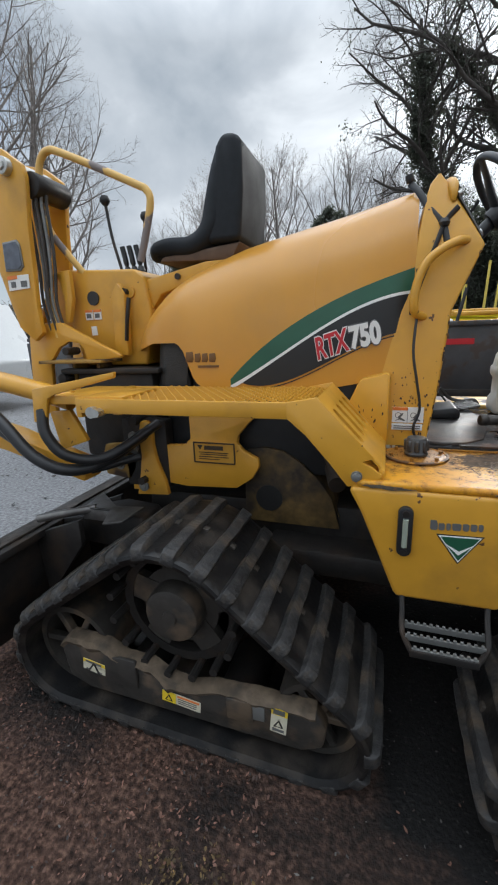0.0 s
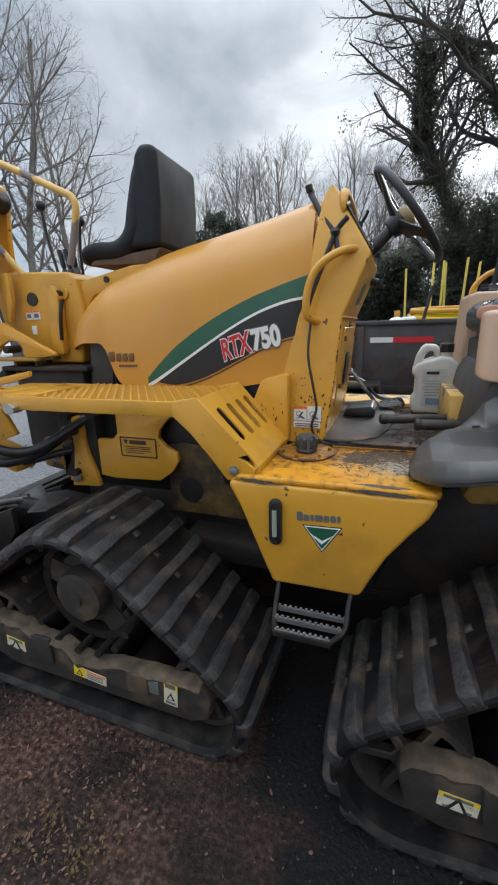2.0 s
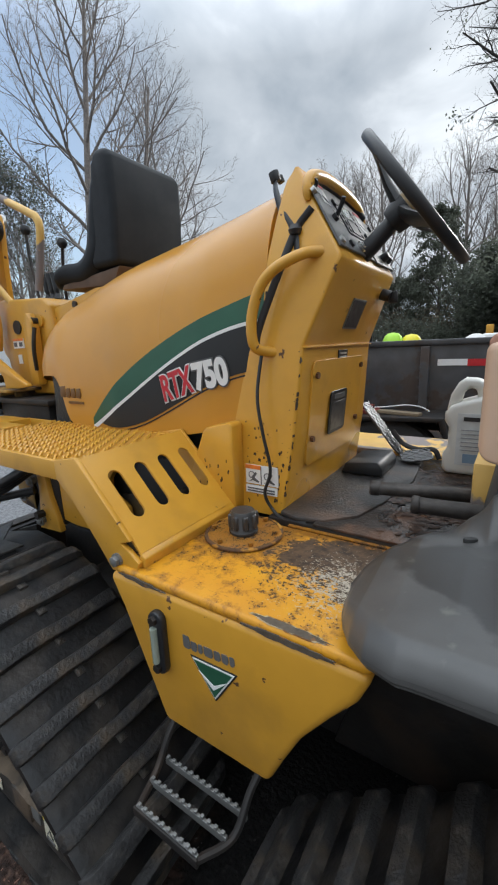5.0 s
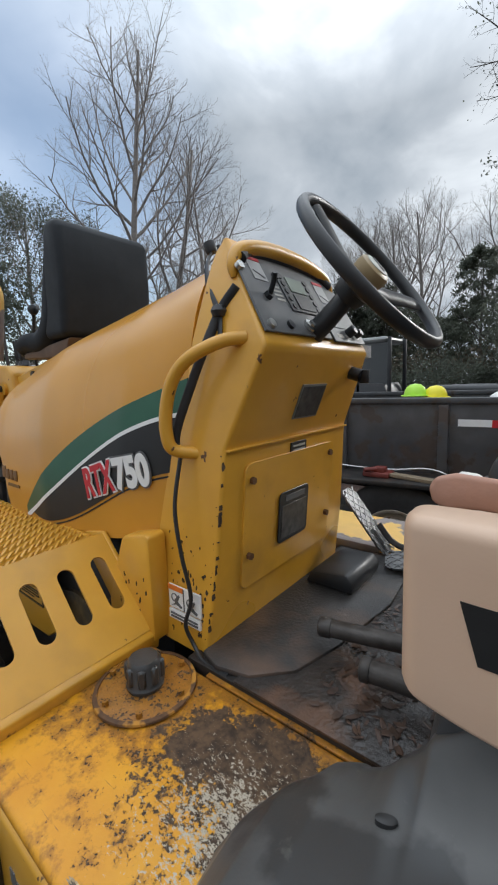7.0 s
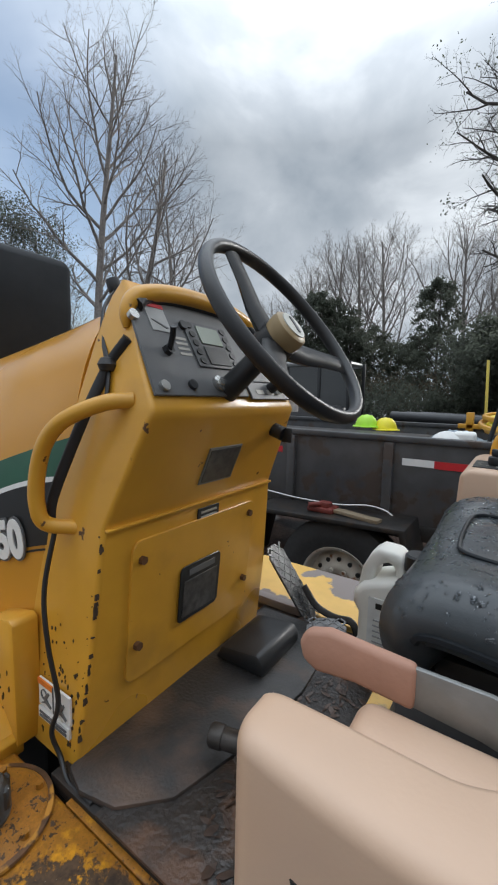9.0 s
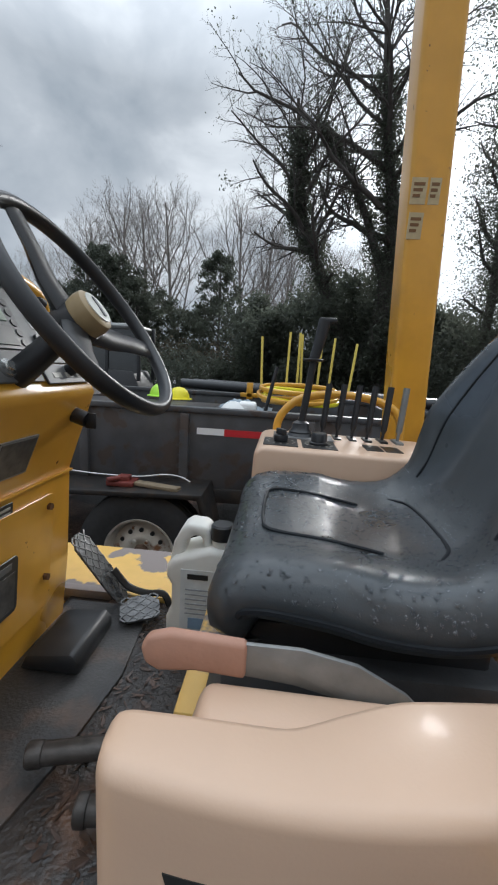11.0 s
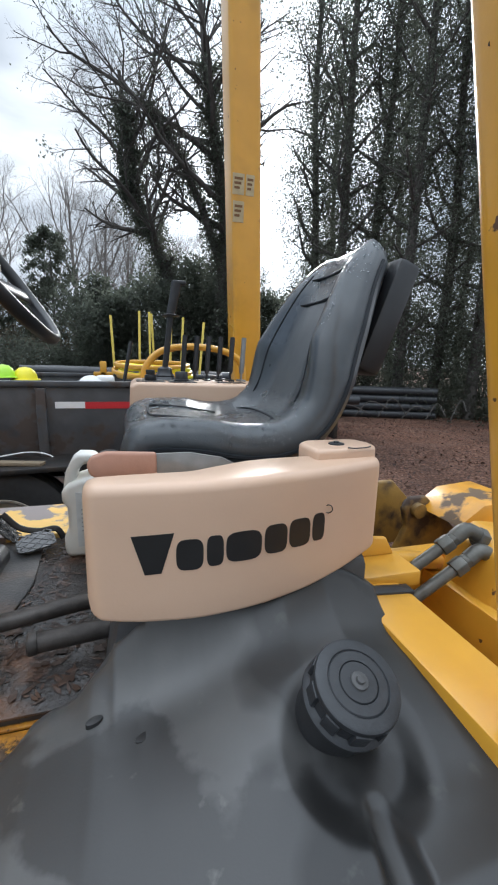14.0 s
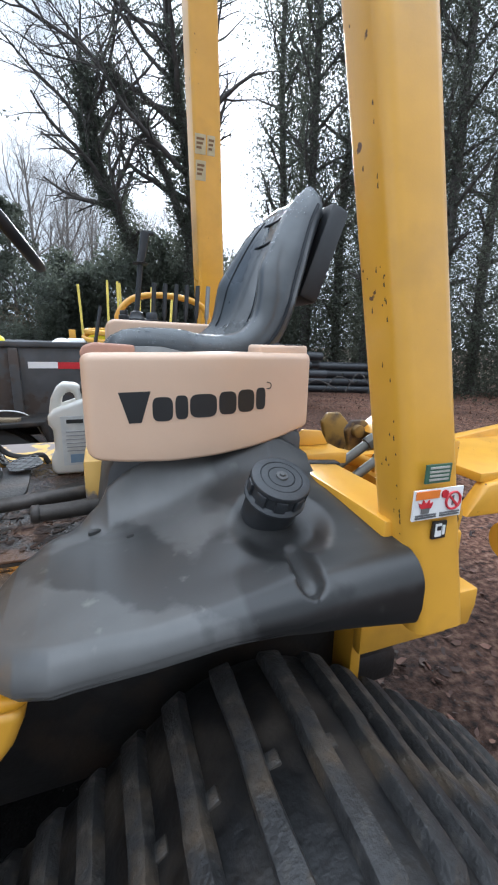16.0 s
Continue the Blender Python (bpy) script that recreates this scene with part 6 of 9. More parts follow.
for f, w in ((1.53, 0.118), (1.59, 0.098)):
    xx = np.interp(f, [1.40, 1.50, 1.585, 1.64], [1.17, 1.205, 1.245, 1.285])
    part("seat_seam", tube([(xx - 0.008, SEAT_Y - w, f + 0.004), (xx - 0.002, SEAT_Y, f), (xx - 0.008, SEAT_Y + w, f + 0.004)], 0.0032, 6), VINYL_BLACK, seat)


def droplets(me, n, seed):
    """Rain drops standing on the upper faces of the seat."""
    rnd = random.Random(seed)
    faces = [f for f in me.polygons if f.normal.z > 0.45 and f.area > 1e-6]
    weights = [f.area for f in faces]
    verts, tris = [], []
    for f in rnd.choices(faces, weights, k=n):
        vs = [me.vertices[i].co for i in f.vertices]
        a, b = rnd.random(), rnd.random()
        p = vs[0].lerp(vs[1], a).lerp(vs[-1].lerp(vs[-2], a), b)
        r = 0.0010 + 0.0026 * rnd.random() ** 3
        t = f.normal.orthogonal().normalized()
        o = f.normal.cross(t)
        base = len(verts)
        for ring, h in ((1.0, -0.05), (0.72, 0.38)):
            for k in range(7):
                w = 6.28319 * k / 7
                verts.append(p + (t * math.cos(w) + o * math.sin(w)) * r * ring * (0.8 + 0.4 * rnd.random() * (h < 0)) + f.normal * r * h)
        verts.append(p + f.normal * r * 0.55)
        for k in range(7):
            j = (k + 1) % 7
            tris += [(base + k, base + j, base + 7 + j), (base + k, base + 7 + j, base + 7 + k), (base + 7 + k, base + 7 + j, base + 14)]
    out = bpy.data.meshes.new("rain_water")
    out.from_pydata([v[:] for v in verts], [], tris)
    out.materials.append(mat("water", (0.9, 0.95, 1.0), 0.03, vary=0.0, trans=1.0, rough_vary=0.0))
    out.shade_smooth()
    return out


per = 2 * 27
for k in (5, 21):
    # piping round the panel of the back
    part("seat_seam", tube([seat.data.vertices[i * per + k].co + world_of(seat) for i in range(34, 59, 3)], 0.0024, 6), VINYL_BLACK, seat)
for a, b in ((0, 53), (26, 27)):
    # dark bead in place of the shaded groove between cushion and back shell
    part("seat_seam", tube([(seat.data.vertices[i * per + a].co.lerp(seat.data.vertices[i * per + b].co, 0.62)) + world_of(seat) for i in range(6, 62, 3)], 0.0045, 6), VINYL_BLACK, seat)
drops = new("rain_water", droplets(seat.data, 4200, 4))
drops.parent = seat
tagged(drops, "rain drops on the vinyl", kind="stuff")
part("seat_back_box", moved(box(-0.025, 0.03, -0.12, 0.12, -0.12, 0.12, 0.012), (1.315, SEAT_Y - 0.02, 1.49), 0, 20, 0), BLACKPL, machine, "black plastic box on the seat back")
part("seat_base", join(box(0.82, 1.12, 1.53, 1.87, 1.15, 1.20, 0.008), box(1.06, 1.15, 1.56, 1.84, 1.15, 1.225, 0.01)), BLACKPL, machine)

# control console beyond the seat
cbox = [(0.782, 0.98), (1.24, 0.98), (1.25, 1.31), (1.235, 1.325), (0.815, 1.332), (0.797, 1.32)]
rc = part("control_console", prism(cbox, 1.955, 2.235, bevel=0.014, seg=4), BEIGE, machine, "beige control console with levers", smooth=50)


def top_z(x):
    return 1.332 - 0.0167 * (x - 0.815)


def on_top(x0, x1, y0, y1, th, material, name, lift=0.0, label=""):
    bm = box(x0, x1, y0, y1, 0, th, min(0.001, th / 3), 1)
    for v in bm.verts:
        v.co.z += top_z(v.co.x) + lift
    return part(name, bm, material, rc, label)


on_top(0.815, 0.895, 1.985, 2.085, 0.002, BLACK, "knob_plate")
on_top(0.905, 0.985, 1.985, 2.085, 0.002, BLACK, "knob_plate")
on_top(0.835, 0.99, 2.095, 2.19, 0.002, DECAL_GREY, "lever_plate")
on_top(1.055, 1.095, 2.02, 2.085, 0.002, BLACK, "lever_plate")
on_top(1.10, 1.14, 2.02, 2.085, 0.002, BLACK, "lever_plate")
for cx in (0.855, 0.945):
    ring = [(cx + 0.032 * math.cos(a), 2.035 + 0.032 * math.sin(a)) for a in [6.28319 * k / 12 for k in range(12)]]
    for k, (x, y) in enumerate(ring):
        part("dial_tick", box(x - 0.0022, x + 0.0022, y - 0.0022, y + 0.0022, top_z(x) + 0.002, top_z(x) + 0.003, 0), mat("pale_print", (0.4, 0.38, 0.33), 0.5), rc)
part("knob", join(cyl((0.855, 2.035, 1.333), (0.855, 2.035, 1.350), 0.017, seg=20, bevel=0.003), moved(box(-0.005, 0.005, -0.016, 0.016, 0.018, 0.032, 0.002), (0.855, 2.035, 1.332), 0, 0, 35)), BLACKPL, rc)
part("knob", lathe([(0, 0), (0.023, 0), (0.023, 0.004), (0.019, 0.006), (0.0185, 0.024), (0.016, 0.027), (0, 0.028)], Matrix.Translation((0.945, 2.035, 1.333)), 26), BLACKPL, rc)
joy = part("joystick", join(lathe([(0, 0), (0.036, 0), (0.030, 0.008), (0.031, 0.012), (0.024, 0.020), (0.022, 0.034), (0.012, 0.040), (0, 0.040)], Matrix.Translation((0.905, 2.15, 1.332)), 24), tube([(0.905, 2.15, 1.36), (0.915, 2.15, 1.44), (0.925, 2.15, 1.53)], 0.0095, 12), lathe([(0, 0), (0.026, 0.002), (0.028, 0.006), (0.012, 0.010), (0, 0.010)], Matrix.Translation((0.925, 2.15, 1.525)), 20), tube([(0.925, 2.15, 1.53), (0.936, 2.15, 1.58), (0.945, 2.15, 1.628)], lambda f: 0.013 + 0.003 * f, 12), box(0.930, 0.975, 2.140, 2.160, 1.622, 1.636, 0.005)), BLACKPL, rc, "tall black joystick with a hand rest")
for k in range(6):
    x = 0.962 + 0.040 * k
    part("lever", join(tube([(x, 2.165, 1.32), (x + 0.004, 2.168, 1.37), (x + 0.012, 2.175, 1.472)], lambda f: 0.0042 + 0.0042 * (f > 0.35), 10), box(x - 0.008, x + 0.010, 2.135, 2.20, 1.322, 1.3325, 0.001)), BLACKPL if k < 5 else GALV, rc)
part("console_loop", tube([(0.84, 2.245, 1.30), (0.85, 2.25, 1.37), (0.91, 2.255, 1.425), (1.02, 2.26, 1.44), (1.13, 2.26, 1.425), (1.185, 2.255, 1.385), (1.195, 2.25, 1.30)], 0.012, 12), YELLOW, machine, "yellow tubular guard behind the levers")


# roll-over posts
def post_bm(y_face, inward, x0, x1, depth, back=-0.085, c=0.014):
    """A rounded hollow-section post that leans inwards and forward as it rises."""
    rows = []
    for z in (0.86, 1.0, 1.4, 1.8, 2.2, 2.6):
        dx, dy = back * (z - 1.0), inward * (z - 1.0)
        ya, yb = y_face + dy, y_face + dy + depth
        xa, xb = x0 + dx, x1 + dx
        row = []
        for cx, cy, a0 in ((xa + c, ya + c, 180), (xb - c, ya + c, 270), (xb - c, yb - c, 0), (xa + c, yb - c, 90)):
            row += [(cx + c * math.cos(radians(a0 + 22.5 * k)), cy + c * math.sin(radians(a0 + 22.5 * k)), z) for k in range(5)]
        rows.append(row)
    return grid(rows, close_v=True, cap=True)


post = part("roll_post", post_bm(0.999, 0.104, 1.1620, 1.2580, 0.084, -0.124, 0.020), YELLOW, machine, "yellow steel roll-over post with chipped paint", smooth=30)
post_far = part("roll_post", post_bm(2.43, -0.09, 1.220, 1.330, 0.12, -0.058), YELLOW, machine, "yellow steel roll-over post", smooth=30)
part("post_foot", join(prism([(1.17, 0.90), (1.24, 0.845), (1.305, 0.835), (1.315, 0.87), (1.315, 0.90)], 1.005, 1.05, bevel=0.004), prism([(1.245, 0.90), (1.31, 0.90), (1.325, 1.0), (1.315, 1.035), (1.25, 1.04)], 1.06, 1.085, bevel=0.006)), YELLOW, machine)
part("post_foot_hole", cyl((1.297, 1.057, 0.995), (1.297, 1.064, 0.995), 0.013, seg=18), BLACK, machine)
part("fuel_note", box(1.168, 1.21, 0.9955, 0.9985, 1.092, 1.118, 0), mat("dull_green_decal", (0.05, 0.12, 0.08), 0.4), post)
for k in range(4):
    part("note_line", box(1.173, 1.205, 0.9938, 0.996, 1.096 + 0.0055 * k, 1.0985 + 0.0055 * k, 0), mat("pale_print", (0.4, 0.38, 0.33), 0.5), post)
part("warning_decal", box(1.153, 1.237, 0.9955, 0.9985, 1.040, 1.083, 0), WHITE, post, "white warning decal with orange head")
part("decal_head", box(1.155, 1.194, 0.9936, 0.9958, 1.071, 1.082, 0), ORANGE, post)
part("decal_flame", prism([(1.164, 1.058), (1.160, 1.066), (1.166, 1.064), (1.168, 1.070), (1.172, 1.064), (1.178, 1.069), (1.178, 1.063), (1.184, 1.065), (1.181, 1.057)], 0.9936, 0.9958, bevel=0), RED, post)
part("decal_can", box(1.166, 1.179, 0.9936, 0.9958, 1.050, 1.058, 0), GALV, post)
for z in (1.043, 1.0465):
    part("decal_line", box(1.157, 1.192, 0.9936, 0.9958, z, z + 0.0018, 0), DECAL_GREY, post)
    part("decal_line", box(1.199, 1.233, 0.9936, 0.9958, z, z + 0.0018, 0), DECAL_GREY, post)
part("decal_stop", cyl((1.204, 0.9936, 1.075), (1.204, 0.9958, 1.075), 0.006, seg=8), RED, post)
part("decal_ring", turned(ring_bm(0.0125, 0.0016, Matrix(), 24, 6), pose(1.220, 0.9945, 1.064, 90)), RED, post)
part("decal_bar", moved(box(-0.012, 0.012, -0.001, 0.001, -0.0014, 0.0014, 0), (1.220, 0.9945, 1.064), 0, 45, 0), RED, post)
part("decal_match", box(1.2185, 1.2215, 0.9948, 0.9958, 1.057, 1.071, 0), DECAL_GREY, post)
fp = part("fuel_decal", box(1.192, 1.216, 0.9955, 0.9985, 1.008, 1.034, 0.0), BLACK, post)
part("fuel_sign", join(box(1.196, 1.206, 0.9938, 0.9958, 1.012, 1.031, 0), box(1.2085, 1.2125, 0.9938, 0.9958, 1.014, 1.028, 0)), WHITE, post)
part("fuel_window", box(1.198, 1.204, 0.9925, 0.9945, 1.022, 1.028, 0), BLACK, post)
PALE_LABEL = mat("faded_silver_label", (0.46, 0.37, 0.21), 0.45, vary=0.15, scale=50)
for x, z, w, h in ((1.189, 1.921, 0.040, 0.068), (1.186, 2.008, 0.042, 0.066), (1.229, 2.008, 0.030, 0.066)):
    m = pose(x, 2.43 - 0.09 * (z - 1.0), z, 5.14)
    plate = part("post_label", turned(box(-w / 2, w / 2, -0.0012, 0.001, -h / 2, h / 2, 0), m), PALE_LABEL, post_far, "faded silver label")
    for k in range(3):
        part("label_print", turned(box(-w * 0.36, w * (0.36 - 0.12 * k), -0.002, 0.0, h * (0.20 - 0.22 * k), h * (0.32 - 0.22 * k), 0), m), mat("faded_print", (0.42, 0.34, 0.19), 0.5, vary=0.2), plate)
rnd = random.Random(8)
for k in range(38):
    z = rnd.uniform(1.0, 1.75)
    x = 1.1620 - 0.124 * (z - 1.0)
    y = 0.999 + 0.104 * (z - 1.0) + rnd.choice((0.021, 0.023, rnd.uniform(0.023, 0.06)))
    h, w = rnd.uniform(0.001, 0.0045), rnd.uniform(0.0005, 0.0014)
    part("paint_chip", prism([(y - w, z - h), (y + w * 0.6, z - h * 0.7), (y + w, z + h * 0.4), (y - w * 0.3, z + h)], x - 0.0006, x + 0.003, "x", 0), CHIP_DARK, post, smooth=0)

# rear frame, beam and attachment
part("rear_beam", prism([(1.148, 0.945), (1.255, 0.94), (1.255, 1.012), (1.148, 1.022)], 1.04, 1.44, bevel=0.006), YELLOW, machine)
part("rubber_strip", prism([(1.13, 1.016), (1.26, 1.008), (1.26, 1.016), (1.13, 1.027)], 1.335, 1.36, bevel=0.002), BLACKPL, machine)
part("beam_bracket", join(box(1.18, 1.30, 1.37, 1.45, 1.0, 1.03, 0.005), prism([(1.18, 1.03), (1.29, 1.03), (1.27, 1.065), (1.22, 1.07)], 1.44, 1.452, bevel=0.003)), YELLOW, machine)
part("rear_bay", join(box(1.255, 1.50, 1.20, 1.23, 0.62, 0.88, 0.008), box(1.255, 1.60, 1.55, 1.59, 0.55, 0.96, 0.008), box(1.258, 1.285, 1.23, 1.55, 0.5, 0.93, 0.004), box(1.285, 1.52, 1.23, 1.55, 0.60, 0.64, 0.004), box(1.46, 1.49, 1.23, 1.55, 0.64, 0.92, 0.004)), YELLOW, machine, "yellow rear frame bay")
# the brackets' shade is in their darker yellow
part("swing_bracket", join(prism([(1.50, 0.80), (1.56, 0.93), (1.545, 0.985), (1.57, 1.02), (1.62, 1.02), (1.68, 0.96), (1.75, 0.90), (1.75, 0.80)], 1.74, 1.765, bevel=0.006), cyl((1.585, 1.72, 0.985), (1.585, 1.78, 0.985), 0.022, seg=18, bevel=0.003)), YELLOW_DARK, machine)
part("swing_bracket", prism([(1.50, 0.80), (1.56, 0.93), (1.545, 0.985), (1.57, 1.02), (1.62, 1.02), (1.68, 0.96), (1.75, 0.90), (1.75, 0.80)], 1.90, 1.925, bevel=0.006), YELLOW_DARK, machine)
FITTING = mat("dull_olive_fitting_steel", (0.115, 0.112, 0.098), 0.42, metal=0.35, vary=0.25, scale=50, bump=0.1)
for p, q in (((1.345, 1.470, 0.962), (1.435, 1.460, 1.026)), ((1.352, 1.440, 0.922), (1.447, 1.430, 0.990))):
    p, q = Vector(p), Vector(q)
    d = (q - p).normalized()
    part("hydraulic_fitting", join(cyl(p, q, 0.0125, seg=14), cyl(q - d * 0.018, q + d * 0.010, 0.0195, seg=6, bevel=0.002), cyl(q + d * 0.006, q + d * 0.030, 0.0165, seg=6, bevel=0.002), tube([q + d * 0.02, q + d * 0.045 + Vector((0.006, 0, 0.002)), q + d * 0.048 + Vector((0.035, -0.004, -0.014))], 0.0165, 12, 4), cyl(q + d * 0.045 + Vector((0.030, -0.004, -0.012)), q + d * 0.045 + Vector((0.050, -0.006, -0.021)), 0.022, seg=6, bevel=0.002)), FITTING, machine, "dull grey hydraulic elbow fitting")
part("pipe_yellow", tube([(1.26, 1.47, 1.0), (1.38, 1.50, 0.975), (1.50, 1.55, 0.93)], 0.02, 12), YELLOW, machine)
part("fitting_block", prism([(1.47, 0.84), (1.50, 1.02), (1.56, 1.045), (1.66, 1.03), (1.66, 0.82)], 1.38, 1.52, bevel=0.008), YELLOW, machine)
boom = part("trencher_boom", join(prism([(1.6, 0.86), (1.66, 0.94), (2.3, 1.02), (3.0, 1.0), (3.0, 0.86), (2.3, 0.84)], 1.28, 1.32, bevel=0.006), prism([(1.6, 0.86), (1.66, 0.94), (2.3, 1.02), (3.0, 1.0), (3.0, 0.86), (2.3, 0.84)], 1.62, 1.66, bevel=0.006), box(1.65, 2.95, 1.30, 1.64, 0.94, 0.965, 0.004), cyl((1.7, 1.24, 0.80), (3.0, 1.20, 0.78), 0.05, seg=20)), YELLOW, machine, "yellow trencher boom with cutouts")
part("boom_cap", prism([(1.60, 0.985), (1.68, 1.04), (1.80, 1.05), (1.86, 1.0), (1.8, 0.985), (1.7, 0.975)], 1.60, 1.78, bevel=0.01), YELLOW_WORN, machine)
part("boom_hose", tube([(1.62, 1.80, 0.97), (1.70, 1.76, 1.0), (1.80, 1.72, 0.99), (1.9, 1.66, 0.95)], 0.02, 10), BLACKPL, machine)

# ---- backhoe at the front ----
tower = part("control_tower", join(prism([(-1.06, 1.10), (-0.74, 1.10), (-0.70, 1.30), (-0.72, 1.44), (-0.76, 1.47), (-1.08, 1.49), (-1.12, 1.44), (-1.10, 1.30)], 1.54, 1.92, bevel=0.012, seg=3)), YELLOW, machine, "yellow backhoe control tower")
part("tower_hole", cyl((-0.965, 1.534, 1.372), (-0.965, 1.548, 1.372), 0.028, seg=20), BLACK, tower)
for x in (-0.995, -0.953):
    part("warning_decal", box(x - 0.018, x + 0.018, 1.5355, 1.5395, 1.288, 1.328, 0), WHITE, tower)
    part("decal_head", box(x - 0.018, x + 0.018, 1.5335, 1.536, 1.318, 1.328, 0), ORANGE, tower)
    part("decal_print", box(x - 0.012, x + 0.010, 1.5335, 1.536, 1.295, 1.312, 0), DECAL_GREY, tower)
part("warning_decal", box(-0.992, -0.966, 1.5355, 1.5395, 1.225, 1.262, 0), WHITE, tower)
part("tower_slot", box(-0.875, -0.868, 1.535, 1.542, 1.16, 1.25, 0.002), BLACK, tower)
part("tower_post", prism([(-0.86, 1.14), (-0.80, 1.14), (-0.79, 1.38), (-0.82, 1.42), (-0.85, 1.38)], 1.50, 1.535, bevel=0.006), YELLOW, machine)
part("tower_rod", tube([(-0.80, 1.50, 1.20), (-0.78, 1.49, 1.28), (-0.77, 1.50, 1.36)], 0.008, 8), STEEL_DARK, machine)
part("seat_arm", join(prism([(-0.80, 1.36), (-0.77, 1.42), (-0.46, 1.475), (-0.38, 1.475), (-0.40, 1.44), (-0.66, 1.37), (-0.70, 1.32)], 1.56, 1.61, bevel=0.006), cyl((-0.785, 1.53, 1.385), (-0.785, 1.56, 1.385), 0.022, seg=18)), YELLOW, machine, "yellow arm that carries the backhoe seat")
part("arm_bolt", join(cyl((-0.58, 1.552, 1.43), (-0.58, 1.562, 1.43), 0.012, seg=12), cyl((-0.80, 1.51, 1.385), (-0.80, 1.535, 1.385), 0.014, seg=12)), STEEL_DARK, machine)
bseat_path = [(-0.675, 1.475), (-0.695, 1.505), (-0.68, 1.548), (-0.62, 1.562), (-0.52, 1.556), (-0.455, 1.60), (-0.425, 1.72), (-0.402, 1.82), (-0.378, 1.858), (-0.35, 1.862)]
part("backhoe_seat", seat_shell(bseat_path, [(0, 0.13), (0.1, 0.158), (0.5, 0.166), (0.8, 0.160), (1, 0.135)], [(0, 0), (0.3, 0.01), (0.6, 0.02), (1, 0)], 0.065, 1.705), VINYL_BLACK, machine, "black vinyl backhoe seat seen from behind", smooth=60)
part("seat_back_shell", prism([(-0.45, 1.53), (-0.32, 1.53), (-0.305, 1.70), (-0.305, 1.835), (-0.32, 1.862), (-0.375, 1.868), (-0.40, 1.83)], 1.545, 1.865, bevel=0.022, seg=4), VINYL_BLACK, machine, "black seat back shell")
part("seat_pan", join(prism([(-0.66, 1.485), (-0.36, 1.470), (-0.32, 1.53), (-0.64, 1.505)], 1.56, 1.85, bevel=0.01)), mat("brown_seat_pan", (0.12, 0.07, 0.04), 0.6, vary=0.2), machine)
part("loop_guard", tube([(-0.99, 1.56, 1.45), (-1.05, 1.53, 1.54), (-1.105, 1.50, 1.64), (-1.115, 1.50, 1.74), (-1.115, 1.50, 1.81), (-1.10, 1.50, 1.87), (-1.06, 1.50, 1.90), (-0.99, 1.50, 1.882), (-0.70, 1.50, 1.745), (-0.648, 1.50, 1.715), (-0.638, 1.50, 1.67), (-0.672, 1.50, 1.56), (-0.70, 1.50, 1.485)], 0.0135, 12), YELLOW_PALE, machine, "pale yellow tubular guard loop")
part("guard_leg", tube([(-1.11, 1.50, 1.68), (-1.115, 1.49, 1.55), (-1.12, 1.47, 1.40), (-1.10, 1.46, 1.22)], 0.012, 10), YELLOW_PALE, machine)
for b, t in (((-0.84, 1.58, 1.47), (-0.90, 1.60, 1.74)), ((-0.78, 1.66, 1.47), (-0.76, 1.66, 1.68))):
    part("ball_lever", tube([b, Vector(b).lerp(Vector(t), 0.5) + Vector((-0.008, 0, 0)), t], 0.006, 8), STEEL_DARK, machine)
    part("ball_knob", lathe([(0, -0.02), (0.010, -0.018), (0.019, -0.006), (0.020, 0.004), (0.014, 0.016), (0, 0.021)], Matrix.Translation(t), 16), BLACKPL, machine)
for k in range(3):
    x = -0.84 + 0.032 * k
    part("lever", join(tube([(x, 1.62, 1.47), (x - 0.006, 1.62, 1.52), (x - 0.016, 1.62, 1.57)], lambda f: 0.007 + 0.004 * (f > 0.3), 8), lathe([(0, 0), (0.018, 0), (0.010, 0.02), (0, 0.02)], Matrix.Translation((x, 1.62, 1.472)), 12)), BLACKPL, machine)
bm_poly = [(-1.62, 1.98), (-1.30, 1.925), (-1.178, 1.893), (-1.10, 1.835), (-1.089, 1.79), (-1.111, 1.629), (-1.118, 1.492), (-1.129, 1.338), (-1.122, 1.241), (-1.167, 1.209), (-1.234, 1.267), (-1.273, 1.411), (-1.30, 1.52), (-1.42, 1.66), (-1.62, 1.78)]
bh = part("backhoe_boom", prism(bm_poly, 1.40, 1.425, bevel=0.005), YELLOW, machine, "tall yellow backhoe boom")
part("boom_plate", prism(bm_poly, 1.60, 1.625, bevel=0.005), YELLOW, bh)
# label panel on the boom: grey rim and dark blue-grey face
label_outline = [(-1.244, 1.583), (-1.172, 1.588), (-1.160, 1.57), (-1.158, 1.49), (-1.178, 1.476), (-1.25, 1.479)]
part("boom_window", prism(label_outline, 1.394, 1.401, bevel=0.002), GALV, bh)
part("boom_window_pane", prism(inset(label_outline, 0.86), 1.391, 1.3945, bevel=0), mat("blue_grey_decal", (0.10, 0.115, 0.15), 0.35, vary=0.3, scale=40), bh)
part("warning_decal", prism([(-1.251, 1.407), (-1.145, 1.412), (-1.144, 1.463), (-1.249, 1.461)], 1.3965, 1.4005, bevel=0), WHITE, bh)
part("decal_head", prism([(-1.2495, 1.447), (-1.20, 1.449), (-1.20, 1.462), (-1.249, 1.461)], 1.3945, 1.397, bevel=0), ORANGE, bh)
for x0, x1 in ((-1.235, -1.212), (-1.185, -1.155)):
    part("decal_print", box(x0, x1, 1.3945, 1.397, 1.418, 1.440, 0), DECAL_GREY, bh)
